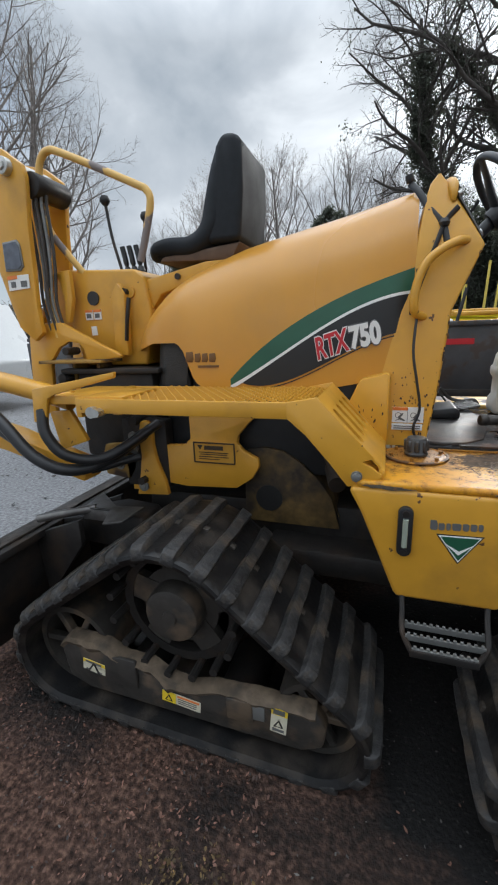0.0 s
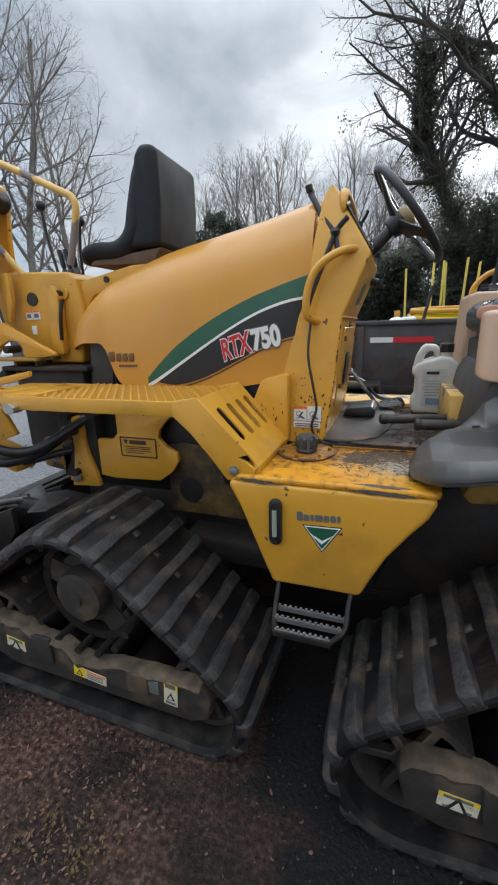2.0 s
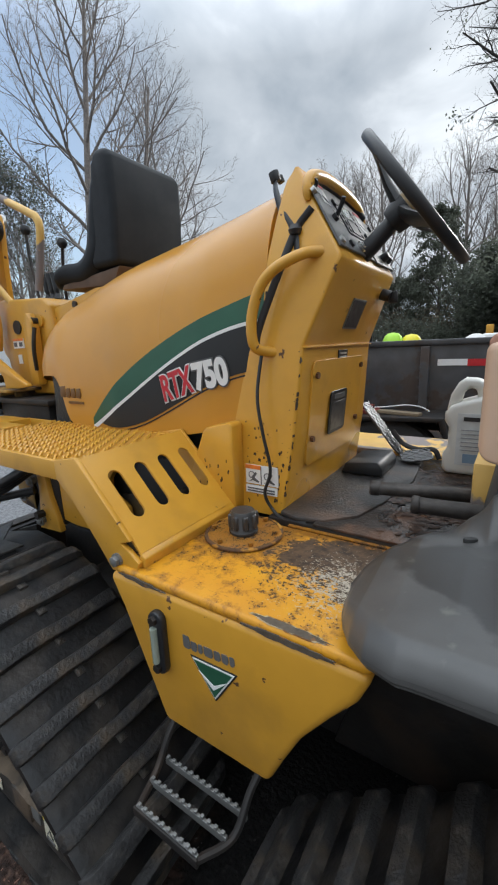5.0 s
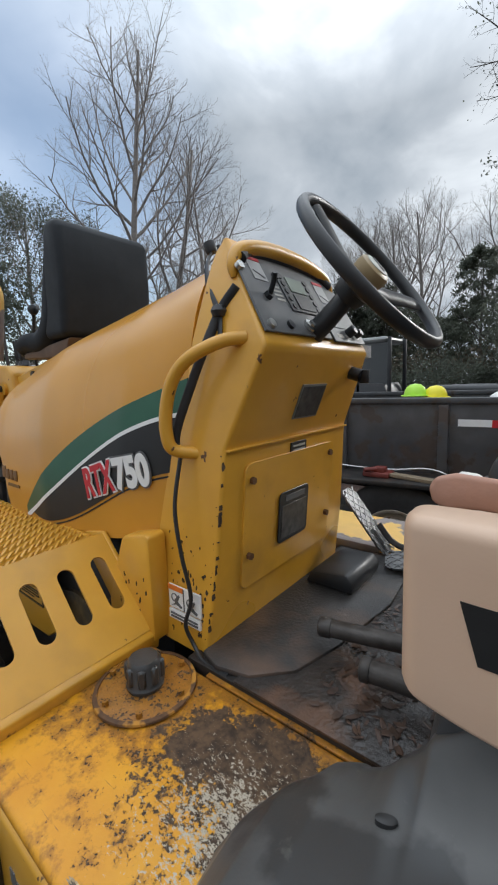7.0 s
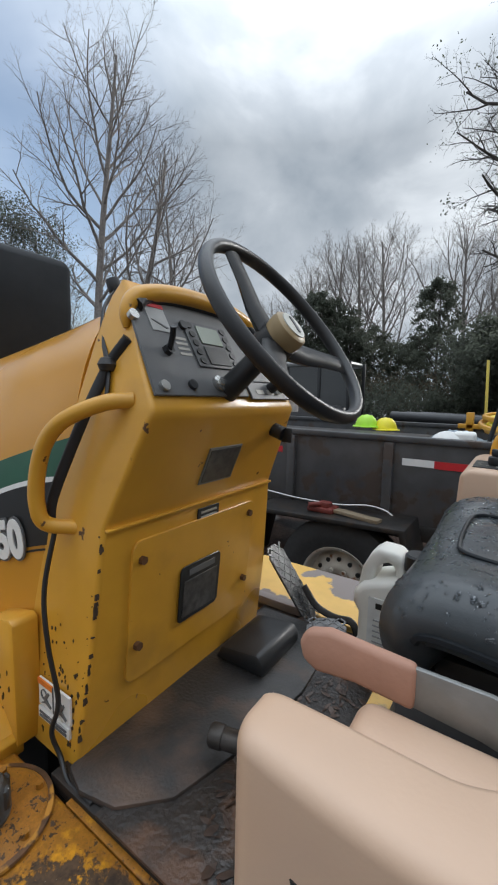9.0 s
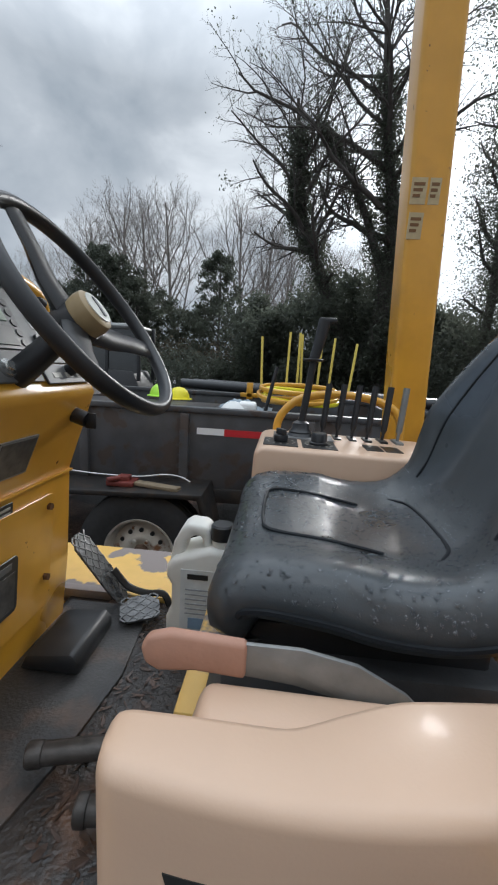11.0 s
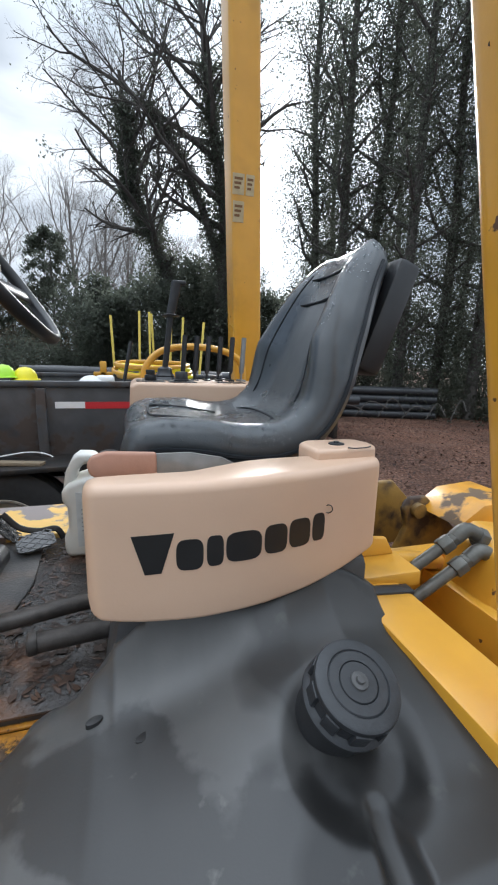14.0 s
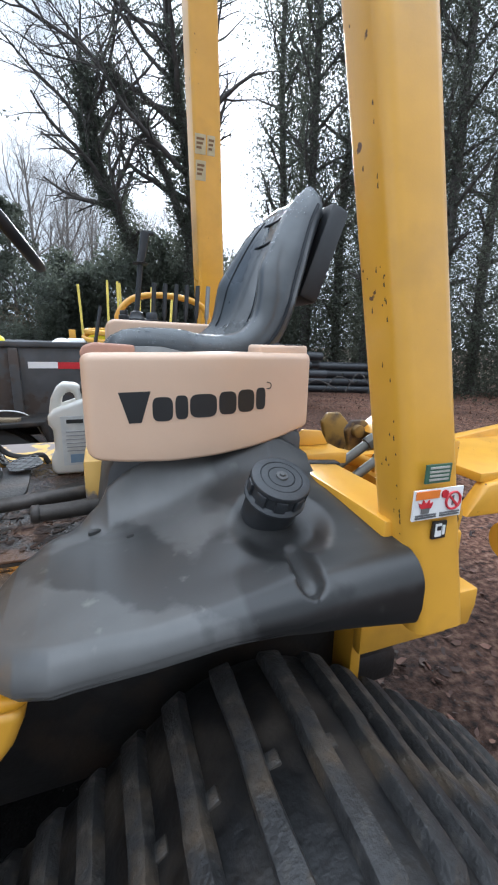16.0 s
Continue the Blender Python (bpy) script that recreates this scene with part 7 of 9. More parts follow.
part("pivot_pin", join(cyl((-1.165, 1.375, 1.83), (-1.165, 1.66, 1.83), 0.030, seg=20, bevel=0.004), cyl((-1.165, 1.368, 1.83), (-1.165, 1.378, 1.83), 0.017, seg=6)), CHROME, bh, "plated pivot pin")
part("pivot_collar", cyl((-1.10, 1.43, 1.775), (-1.10, 1.60, 1.775), 0.046, seg=22, bevel=0.008), STEEL_DARK, machine)
for k in range(6):
    x, y = -1.136 + 0.013 * k, 1.445 + 0.012 * (k % 3)
    part("hydraulic_hose", tube([(x + 0.006, y, 1.745), (x, y, 1.70), (x + 0.003, y, 1.60), (x + 0.006 - 0.002 * k, y, 1.48), (x - 0.004 * k, y, 1.36), (x + 0.01 - 0.004 * k, y + 0.01, 1.25)], 0.0060, 8), GALV if k % 3 == 1 else mat("worn_hose", (0.06, 0.055, 0.05), 0.5, vary=0.4, scale=60), machine, "worn hydraulic hose")
# side plate of the swing frame, with an arched opening
cast = [(-1.247, 1.222), (-1.225, 1.270), (-1.20, 1.280), (-1.071, 1.279), (-0.993, 1.24), (-0.90, 1.193), (-0.803, 1.149), (-0.80, 1.138), (-0.872, 1.130), (-0.966, 1.130), (-0.975, 1.175), (-1.0, 1.197), (-1.045, 1.203), (-1.10, 1.18), (-1.13, 1.145), (-1.15, 1.126), (-1.165, 1.0), (-1.165, 0.90), (-1.26, 0.90), (-1.274, 1.005)]
part("swing_casting", prism(cast, 1.45, 1.472, bevel=0.004), YELLOW, machine, "yellow swing frame plate with an arched opening")
part("swing_casting", prism(cast, 1.70, 1.722, bevel=0.004), YELLOW, machine)
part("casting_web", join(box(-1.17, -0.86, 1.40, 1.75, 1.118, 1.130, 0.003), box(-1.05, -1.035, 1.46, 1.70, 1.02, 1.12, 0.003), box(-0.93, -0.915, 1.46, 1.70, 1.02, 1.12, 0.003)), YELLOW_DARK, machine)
part("casting_pin", cyl((-1.07, 1.41, 1.055), (-1.07, 1.47, 1.055), 0.022, seg=16, bevel=0.003), STEEL_DARK, machine)
part("casting_pin", cyl((-1.05, 1.43, 1.165), (-1.05, 1.50, 1.165), 0.016, seg=12), STEEL_DARK, machine)
part("tower_strut", prism([(-1.229, 1.279), (-1.20, 1.279), (-1.125, 1.43), (-1.10, 1.462), (-1.085, 1.448), (-1.07, 1.37), (-1.083, 1.279), (-1.06, 1.279), (-1.03, 1.37), (-1.03, 1.48), (-1.115, 1.475)], 1.49, 1.512, bevel=0.003), YELLOW, machine)
part("lift_ram", cyl((-1.06, 1.56, 1.29), (-1.10, 1.56, 1.455), 0.014, seg=14), CHROME, machine)
part("tower_shelf", box(-1.08, -0.62, 1.42, 1.80, 1.075, 1.095, 0.004), STEEL_DARK, machine)
part("front_frame", join(box(-1.02, -0.66, 1.44, 1.98, 0.72, 1.08, 0.02), box(-0.80, -0.60, 1.40, 1.46, 0.62, 0.90, 0.01), cyl((-0.72, 1.36, 0.90), (-0.72, 1.44, 0.90), 0.02, seg=14), cyl((-0.69, 1.36, 0.84), (-0.69, 1.44, 0.84), 0.02, seg=14), cyl((-0.70, 1.35, 0.66), (-0.70, 1.42, 0.66), 0.016, seg=6)), STEEL_DARK, machine)
part("front_plate", prism([(-0.745, 0.59), (-0.60, 0.60), (-0.612, 0.66), (-0.640, 0.735), (-0.652, 0.80), (-0.650, 0.875), (-0.672, 0.90), (-0.70, 0.895), (-0.712, 0.84), (-0.708, 0.76), (-0.722, 0.68)], 1.38, 1.405, bevel=0.005), YELLOW, machine)
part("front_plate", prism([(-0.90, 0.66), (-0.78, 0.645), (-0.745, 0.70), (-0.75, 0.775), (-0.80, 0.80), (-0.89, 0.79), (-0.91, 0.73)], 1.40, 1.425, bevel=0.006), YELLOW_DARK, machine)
for x, z in ((-0.726, 0.838), (-0.729, 0.79), (-0.70, 0.635), (-0.80, 0.72)):
    part("plate_bolt", join(cyl((x, 1.352, z), (x, 1.385, z), 0.014, seg=6, bevel=0.002), cyl((x, 1.362, z), (x, 1.366, z), 0.021, seg=16)), GALV, machine)
part("foot_bracket", join(prism([(-0.94, 1.052), (-0.89, 1.06), (-0.603, 1.108), (-0.606, 1.090), (-0.848, 1.034), (-0.88, 1.020), (-0.90, 0.945), (-0.954, 0.938)], 1.13, 1.145, bevel=0.003), box(-0.90, -0.72, 1.145, 1.40, 1.0, 1.03, 0.004), prism([(-0.95, 0.96), (-0.86, 0.97), (-0.80, 0.86), (-0.92, 0.82)], 1.20, 1.22, bevel=0.004)), YELLOW, machine)
part("front_shaft", tube([(-0.86, 1.22, 1.0), (-1.1, 1.20, 1.06), (-1.5, 1.18, 1.14), (-2.0, 1.16, 1.25)], 0.036, 14), YELLOW, machine)
part("stabiliser_arm", prism([(-2.2, 1.0), (-1.2, 0.80), (-0.84, 0.70), (-0.82, 0.76), (-1.2, 0.88), (-2.2, 1.10)], 1.20, 1.30, bevel=0.01), YELLOW, machine)
for k, pts in enumerate(([(-1.5, 1.16, 1.10), (-1.15, 1.12, 0.98), (-0.98, 1.12, 0.82), (-0.86, 1.16, 0.76), (-0.76, 1.25, 0.78), (-0.66, 1.35, 0.86)], [(-0.92, 1.14, 0.98), (-0.90, 1.12, 0.90), (-0.84, 1.14, 0.82), (-0.74, 1.22, 0.80), (-0.60, 1.36, 0.90)], [(-1.4, 1.2, 1.0), (-1.1, 1.16, 0.86), (-0.9, 1.2, 0.74), (-0.7, 1.36, 0.76)])):
    part("hydraulic_hose", tube(pts, 0.022 - 0.003 * k, 10), BLACKPL, machine, "thick black hydraulic hose")
def blade_bm():
    """A curved dozer blade that stands across the front of the machine."""
    prof = [(-1.10, 0.50), (-1.075, 0.42), (-1.075, 0.32), (-1.10, 0.22), (-1.15, 0.12), (-1.19, 0.05)]
    rows = []
    for y in (0.90, 0.93, 1.2, 1.5, 1.9, 2.3, 2.50):
        rows.append([(x, y, z + 0.012 * math.sin(9 * y)) for x, z in prof] + [(x - 0.022, y, z + 0.012 * math.sin(9 * y)) for x, z in prof[::-1]])
    return grid(rows, close_v=True, cap=True)


blade = part("backfill_blade", blade_bm(), STEEL_DARK, machine, "black steel backfill blade")
part("blade_rib", join(box(-1.08, -1.03, 0.93, 2.46, 0.475, 0.505, 0.004), prism([(-1.08, 0.48), (-0.86, 0.56), (-0.86, 0.46), (-1.06, 0.20)], 1.16, 1.185, bevel=0.003), prism([(-1.08, 0.48), (-0.86, 0.56), (-0.86, 0.46), (-1.06, 0.20)], 1.42, 1.445, bevel=0.003)), STEEL_DARK, blade)
part("blade_rib_edge", prism([(-1.135, 0.495), (-1.06, 0.505), (-1.06, 0.515), (-1.135, 0.51)], 0.90, 2.5, bevel=0.003), mat("scuffed_blade_edge", (0.06, 0.05, 0.042), 0.5, metal=0.4, vary=0.5, scale=30, bump=0.3, bscale=60), blade)
SHINY = mat("scuffed_hinge_steel", (0.16, 0.155, 0.15), 0.35, metal=0.7, vary=0.4, scale=20, bump=0.2)
part("blade_hinge", join(prism([(-0.86, 1.20), (-0.885, 1.345), (-0.745, 1.24), (-0.635, 1.258), (-0.64, 1.13), (-0.70, 1.10), (-0.745, 1.20)], 0.592, 0.600, "z", 0.002), prism([(-0.87, 0.55), (-0.74, 0.55), (-0.74, 0.60), (-0.87, 0.60)], 1.20, 1.21, bevel=0.002)), SHINY, machine, "scuffed steel hinge plate")
part("hinge_pin", cyl((-1.03, 1.14, 0.56), (-0.82, 1.22, 0.592), 0.016, seg=12, bevel=0.002), SHINY, machine)
part("hinge_arm", prism([(-1.05, 0.50), (-0.80, 0.56), (-0.66, 0.55), (-0.60, 0.45), (-0.70, 0.40), (-1.02, 0.42)], 1.26, 1.40, bevel=0.01), STEEL_DARK, machine)

# ---- the yard ----
def ground_bm():
    bm = bmesh.new()
    n = 90
    vs = []
    for i in range(n + 1):
        row = []
        for j in range(n + 1):
            u, v = -1 + 2 * i / n, -1 + 2 * j / n
            x, y = 160 * u * abs(u) ** 1.6, 2 + 160 * v * abs(v) ** 1.6
            d = math.hypot(x, y - 2)
            z = 0.05 * noise.noise((x * 0.25, y * 0.25, 0)) * min(1, max(0, (d - 3) / 5))
            row.append(bm.verts.new((x, y, z)))
        vs.append(row)
    for i in range(n):
        for j in range(n):
            bm.faces.new((vs[i][j], vs[i + 1][j], vs[i + 1][j + 1], vs[i][j + 1]))
    return bm


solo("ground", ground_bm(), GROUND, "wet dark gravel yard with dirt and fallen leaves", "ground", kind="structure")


def scatter(name, n, area, size, material, label, category, seed, flat=0.25, density=None):
    """Many small loose bits lying on the ground, as one object."""
    rnd = np.random.default_rng(seed)
    x = rnd.uniform(area[0], area[1], n)
    y = rnd.uniform(area[2], area[3], n)
    if density:
        keep = np.array([rnd.random() < density(a, b) for a, b in zip(x, y)])
        x, y = x[keep], y[keep]
    n = len(x)
    a = rnd.uniform(0, 6.283, n)
    s = rnd.uniform(size[0], size[1], n)
    tx, ty = rnd.normal(0, flat, n), rnd.normal(0, flat, n)
    corners = np.array([(-1, 0, 0.10), (-0.35, -0.5, 0.0), (0.4, -0.42, 0.05), (1, 0.05, 0.2), (0.3, 0.48, 0.08), (-0.45, 0.40, 0.0)])
    co = np.zeros((n, 6, 3))
    corners = corners[None] * rnd.uniform(0.6, 1.25, (n, 6, 1))
    for k in range(6):
        u, v, w = corners[:, k, 0], corners[:, k, 1], corners[:, k, 2]
        lx, ly = u * s, v * s
        co[:, k, 0] = x + lx * np.cos(a) - ly * np.sin(a)
        co[:, k, 1] = y + lx * np.sin(a) + ly * np.cos(a)
        co[:, k, 2] = 0.006 + w * s + lx * tx + ly * ty + 0.05 * 0
    d = np.hypot(x, y - 2)
    for i in range(n):
        co[i, :, 2] += 0.05 * noise.noise((x[i] * 0.25, y[i] * 0.25, 0)) * min(1, max(0, (d[i] - 3) / 5)) + 0.004
    co[:, :, 2] = np.maximum(co[:, :, 2], co[:, :, 2].mean(axis=1, keepdims=True) - 0.006)
    me = bpy.data.meshes.new(name)
    me.from_pydata(co.reshape(-1, 3).tolist(), [], np.arange(6 * n).reshape(-1, 6).tolist())
    me.materials.append(material)
    return tagged(new(name, me), label, category, kind="stuff")


def island_material(m, amount=0.6, tint=None):
    """Vary a material from one loose piece to the next."""
    nt = m.node_tree
    b = nt.nodes["Principled BSDF"]
    old = b.inputs["Base Color"].links[0].from_socket
    g, r, x = nt.nodes.new("ShaderNodeNewGeometry"), nt.nodes.new("ShaderNodeMapRange"), nt.nodes.new("ShaderNodeMix")
    r.inputs[3].default_value, r.inputs[4].default_value = 1 - amount, 1 + amount
    x.data_type, x.blend_type, x.inputs[0].default_value = "RGBA", "MULTIPLY", 1.0
    nt.links.new(g.outputs["Random Per Island"], r.inputs[0])
    nt.links.new(old, x.inputs[6])
    nt.links.new(r.outputs[0], x.inputs[7])
    nt.links.new(x.outputs[2], b.inputs["Base Color"])


for m in (LEAF, IVY, EVERGREEN, BRUSH, PEBBLE):
    island_material(m, 0.8 if m == LEAF else 0.55)
scatter("fallen_leaves", 42000, (1.4, 11, 0.8, 13), (0.009, 0.030), LEAF, "brown fallen leaves scattered over the yard", "leaves", 3, flat=0.5, density=lambda x, y: min(1.0, 0.25 + 0.9 * max(0, noise.noise((x * 0.5, y * 0.5, 4)) + 0.35)))
scatter("fallen_leaves", 24000, (-1.8, 1.2, -0.2, 1.2), (0.0015, 0.0075), LEAF, "crumbled wet leaves beside the tracks", "leaves", 5, flat=0.5, density=lambda x, y: min(1.0, (0.8 if x < 0.0 else 0.12) * max(0.05, noise.noise((x * 2.2, y * 2.2, 8)) + 0.45)))
YELLOW_MUSH = mat("yellowed_leaf_mush", (0.10, 0.062, 0.018), 0.7, vary=0.5, scale=20)
island_material(YELLOW_MUSH, 0.7)
scatter("leaf_mush", 2600, (-0.42, 0.02, 0.42, 0.74), (0.002, 0.007), YELLOW_MUSH, "yellowed wet leaf mush on the dark ground", "leaves", 15, flat=0.4, density=lambda x, y: max(0.0, 1 - ((x + 0.16) / 0.16) ** 2 - ((y - 0.60) / 0.10) ** 2) * (0.4 + 0.9 * max(0, noise.noise((x * 14, y * 14, 2)) + 0.3)))
scatter("gravel_bits", 5000, (-4, 2.0, -0.3, 3.3), (0.002, 0.006), PEBBLE, "loose gravel and grit on the yard", "gravel", 6)
scatter("gravel_bits", 1500, (-9, -1.3, 0.5, 9), (0.006, 0.03), PEBBLE, "dark stones on the pale lot", "gravel", 7)

# white jug on the floor plate
jug = thing("plastic_jug", "white plastic jug with a black cap and a printed label", "jug", (0.69, 1.99, 0.852))


def jug_body():
    return prism([(0.620, 0.853), (0.776, 0.853), (0.783, 0.87), (0.783, 1.045), (0.776, 1.066), (0.752, 1.086), (0.712, 1.090), (0.652, 1.070), (0.628, 1.060), (0.612, 1.040), (0.612, 1.015), (0.624, 0.995), (0.624, 0.93), (0.612, 0.91), (0.612, 0.87)], 1.925, 2.045, bevel=0.014, seg=3, angle=40)


part("body", jug_body(), JUGW, jug, smooth=50)
part("handle", prism([(0.613, 1.040), (0.622, 1.090), (0.640, 1.126), (0.656, 1.138), (0.694, 1.136), (0.709, 1.122), (0.712, 1.080), (0.692, 1.080), (0.690, 1.106), (0.672, 1.112), (0.654, 1.094), (0.646, 1.056)], 1.950, 2.020, bevel=0.010, seg=3, angle=40), JUGW, jug, "moulded carrying handle")
part("cap", lathe([(0, -0.01), (0.027, -0.01), (0.028, 0.0), (0.027, 0.022), (0.023, 0.026), (0, 0.026)], Matrix.Translation((0.735, 1.965, 1.115)), 28), BLACKPL, jug, "black screw cap")
part("neck", cyl((0.735, 1.965, 1.07), (0.735, 1.965, 1.108), 0.024, seg=20), JUGW, jug)
part("label", box(0.648, 0.742, 1.9225, 1.9265, 0.885, 1.04, 0), mat("pale_label", (0.60, 0.62, 0.62), 0.5), jug, "pale printed label")
part("label_head", box(0.664, 0.712, 1.9205, 1.923, 1.018, 1.030, 0), BLACK, jug)
for k in range(6):
    part("label_line", box(0.660, 0.722 - 0.006 * (k % 3), 1.9205, 1.923, 0.99 - 0.012 * k, 0.993 - 0.012 * k, 0), mat("grey_print", (0.3, 0.32, 0.34), 0.5), jug)
part("label_block", box(0.668, 0.72, 1.9205, 1.923, 0.893, 0.92, 0), mat("blue_print", (0.2, 0.3, 0.42), 0.5), jug)

# utility trailer
trailer = thing("utility_trailer", "dark grey steel utility trailer with rusty panels", "trailer", (0.3, 4.4, 0))
TY0, TY1, TX0, TX1 = 3.48, 5.3, -3.4, 1.75
part("side_panel", box(TX0, TX1, TY0, TY0 + 0.03, 0.74, 1.225, 0.004), TRAILER, trailer, "dark side panel with rust marks")
part("side_panel", box(TX0, TX1, TY1, TY1 + 0.03, 0.74, 1.20, 0.004), TRAILER, trailer)
part("end_panel", box(TX1, TX1 + 0.03, TY0, TY1 + 0.03, 0.74, 1.20, 0.004), TRAILER, trailer)
part("end_panel", box(TX0 - 0.03, TX0, TY0, TY1 + 0.03, 0.74, 1.20, 0.004), TRAILER, trailer)
part("bed", box(TX0, TX1, TY0, TY1, 0.66, 0.74, 0.004), STEEL_DARK, trailer)
part("top_rail", box(TX0, TX1 + 0.03, TY0 - 0.022, TY0 + 0.05, 1.215, 1.25, 0.006), TRAILER, trailer)
part("top_rail", box(TX0, TX1 + 0.03, TY1 - 0.02, TY1 + 0.05, 1.195, 1.235, 0.006), TRAILER, trailer)
part("bottom_rail", box(TX0, TX1, TY0 - 0.02, TY0 + 0.04, 0.66, 0.75, 0.006), STEEL_DARK, trailer)
for x in (-2.9, -2.0, -1.1, -0.39, 0.245, 1.0, 1.7):
    part("stake_post", box(x, x + 0.055, TY0 - 0.035, TY0 + 0.002, 0.70, 1.21, 0.006), TRAILER, trailer)
part("reflector", box(0.345, 0.515, TY0 - 0.004, TY0 + 0.001, 1.085, 1.125, 0), mat("white_reflector", (0.75, 0.75, 0.75), 0.35, vary=0.05, scale=80), trailer, "white reflective strip")
part("reflector", box(0.515, 0.80, TY0 - 0.004, TY0 + 0.001, 1.082, 1.124, 0), mat("red_reflector", (0.5, 0.02, 0.03), 0.35, vary=0.1, scale=80), trailer, "red reflective strip")
part("reflector", box(-0.62, -0.44, TY0 - 0.004, TY0 + 0.001, 1.085, 1.125, 0), mat("red_reflector", (0.5, 0.02, 0.03), 0.35), trailer)
part("fender", prism([(-0.55, 0.40), (-0.53, 0.40), (-0.45, 0.74), (0.42, 0.77), (0.53, 0.40), (0.55, 0.40), (0.45, 0.80), (-0.47, 0.77)], 3.16, TY0, bevel=0.006), STEEL_DARK, trailer, "rusty black wheel fender")
tw = new("wheel")
tw.parent = trailer
tw.location = Vector((0.085, 3.30, 0.36)) - trailer.location
TWM = Matrix.Translation((0.085, 3.30, 0.40)) @ pose(0, 0, 0, 90)
tw.location.z += 0.04
part("tyre", lathe([(0.205, -0.09), (0.27, -0.105), (0.345, -0.10), (0.372, -0.085), (0.378, -0.05), (0.372, -0.045), (0.372, -0.02), (0.378, -0.015), (0.378, 0.015), (0.372, 0.02), (0.372, 0.045), (0.378, 0.05), (0.372, 0.085), (0.345, 0.10), (0.27, 0.105), (0.205, 0.09), (0.205, -0.09)], TWM, 56), TYRE, tw, "black trailer tyre")


def rim_bm():
    disc = lathe([(0.0, 0.055), (0.06, 0.055), (0.075, 0.065), (0.10, 0.065), (0.15, 0.045), (0.175, 0.04), (0.185, 0.065), (0.20, 0.095), (0.212, 0.10), (0.212, 0.085), (0.19, 0.03), (0.0, 0.03)], TWM, 48)
    nuts = [cyl(TWM @ Vector((0.075 * math.cos(a), 0.075 * math.sin(a), 0.06)), TWM @ Vector((0.075 * math.cos(a), 0.075 * math.sin(a), 0.082)), 0.011, seg=6) for a in [6.28319 * k / 6 for k in range(6)]]
    return join(disc, *nuts)


part("rim", rim_bm(), RIM, tw, "dirty white steel rim")
part("hub", lathe([(0, 0.05), (0.045, 0.05), (0.042, 0.09), (0.03, 0.10), (0, 0.10)], TWM, 20), mat("rusty_hub", (0.10, 0.06, 0.035), 0.7, vary=0.4, scale=30), tw)
for k in range(12):
    a = 6.28319 * k / 12
    c = TWM @ Vector((0.132 * math.cos(a), 0.132 * math.sin(a), 0.05))
    part("rim_hole", cyl(c + Vector((0, 0.01, 0)), c - Vector((0, 0.0085, 0)), 0.0135, seg=14), BLACK, tw)
part("wire", tube([(-0.62, 3.44, 0.82), (-0.3, 3.43, 0.80), (0.0, 3.40, 0.81), (0.2, 3.42, 0.83), (0.33, 3.42, 0.79), (0.40, 3.41, 0.66), (0.46, 3.40, 0.58)], 0.0045, 6), WHITE, trailer)
solo("ratchet", join(box(-0.13, 0.03, 3.24, 3.36, 0.785, 0.815, 0.008), cyl((-0.11, 3.22, 0.83), (-0.02, 3.30, 0.835), 0.014, seg=10), box(-0.07, 0.0, 3.26, 3.32, 0.81, 0.845, 0.006)), REDT, "red ratchet binder lying on the trailer fender", "tool", (-0.05, 3.3, 0.785))
solo("plank", moved(box(-0.14, 0.14, -0.03, 0.03, 0, 0.02, 0.003), (0.17, 3.26, 0.793), 0, 0, -14), mat("weathered_wood", (0.22, 0.17, 0.11), 0.8, vary=0.3, scale=20, stretch=(2, 20, 20)), "short weathered plank on the trailer fender", "plank", (0.17, 3.26, 0.793))


def hard_hat(x, y, z, material, label, yaw):
    h = thing("hard_hat", label, "hard hat", (x, y, z), "hard hats")
    m = pose(x, y, z, 0, 0, yaw)
    part("shell", lathe([(0.155, 0.0), (0.15, 0.012), (0.125, 0.014), (0.118, 0.05), (0.10, 0.095), (0.06, 0.13), (0, 0.142)], m, 28), material, h)
    h.scale = (0.74, 0.74, 0.74)
    part("brim", turned(prism([(0.10 + 0.02, -0.09), (0.19, -0.05), (0.20, 0.0), (0.19, 0.05), (0.12, 0.09)], 0.0, 0.012, "z", 0.003), m), material, h)
    return h


for args in ((-0.20, 4.5, 1.22, LIME, "lime green hard hat lying in the trailer", -70), (-0.05, 4.55, 1.20, YEL_PL, "bright yellow hard hat with a coiled line in the trailer", -90)):
    hard_hat(*args)
solo("load_boards", join(box(-1.2, 0.5, 3.75, 4.4, 1.02, 1.195, 0.01), box(-0.4, 0.35, 3.6, 4.35, 1.15, 1.20, 0.006)), STEEL_DARK, "dark boards and gear stacked in the trailer", "load", (-0.3, 4, 0.74))
solo("canvas_sheet", grid([[(0.28 + 0.055 * i, 3.95 + 0.09 * j, 1.16 + 0.07 * math.exp(-((i - 4) / 2.5) ** 2) + 0.02 * math.sin(i * 2.1 + j * 1.3)) for j in range(8)] for i in range(10)]), CLOTH, "crumpled blue-grey canvas sheet in the trailer", "canvas", (0.5, 4.2, 1.16))
gen = thing("small_engine", "small white and grey petrol engine in the trailer", "engine", (0.56, 3.78, 1.12))
part("shroud", lathe([(0, 0), (0.085, 0.0), (0.09, 0.02), (0.08, 0.05), (0.045, 0.07), (0, 0.075)], Matrix.Translation((0.53, 3.75, 1.185)) @ pose(0, 0, 0, 70), 24), WHITE, gen)
part("tank", box(0.56, 0.68, 3.72, 3.86, 1.20, 1.275, 0.02, 3), WHITE, gen)
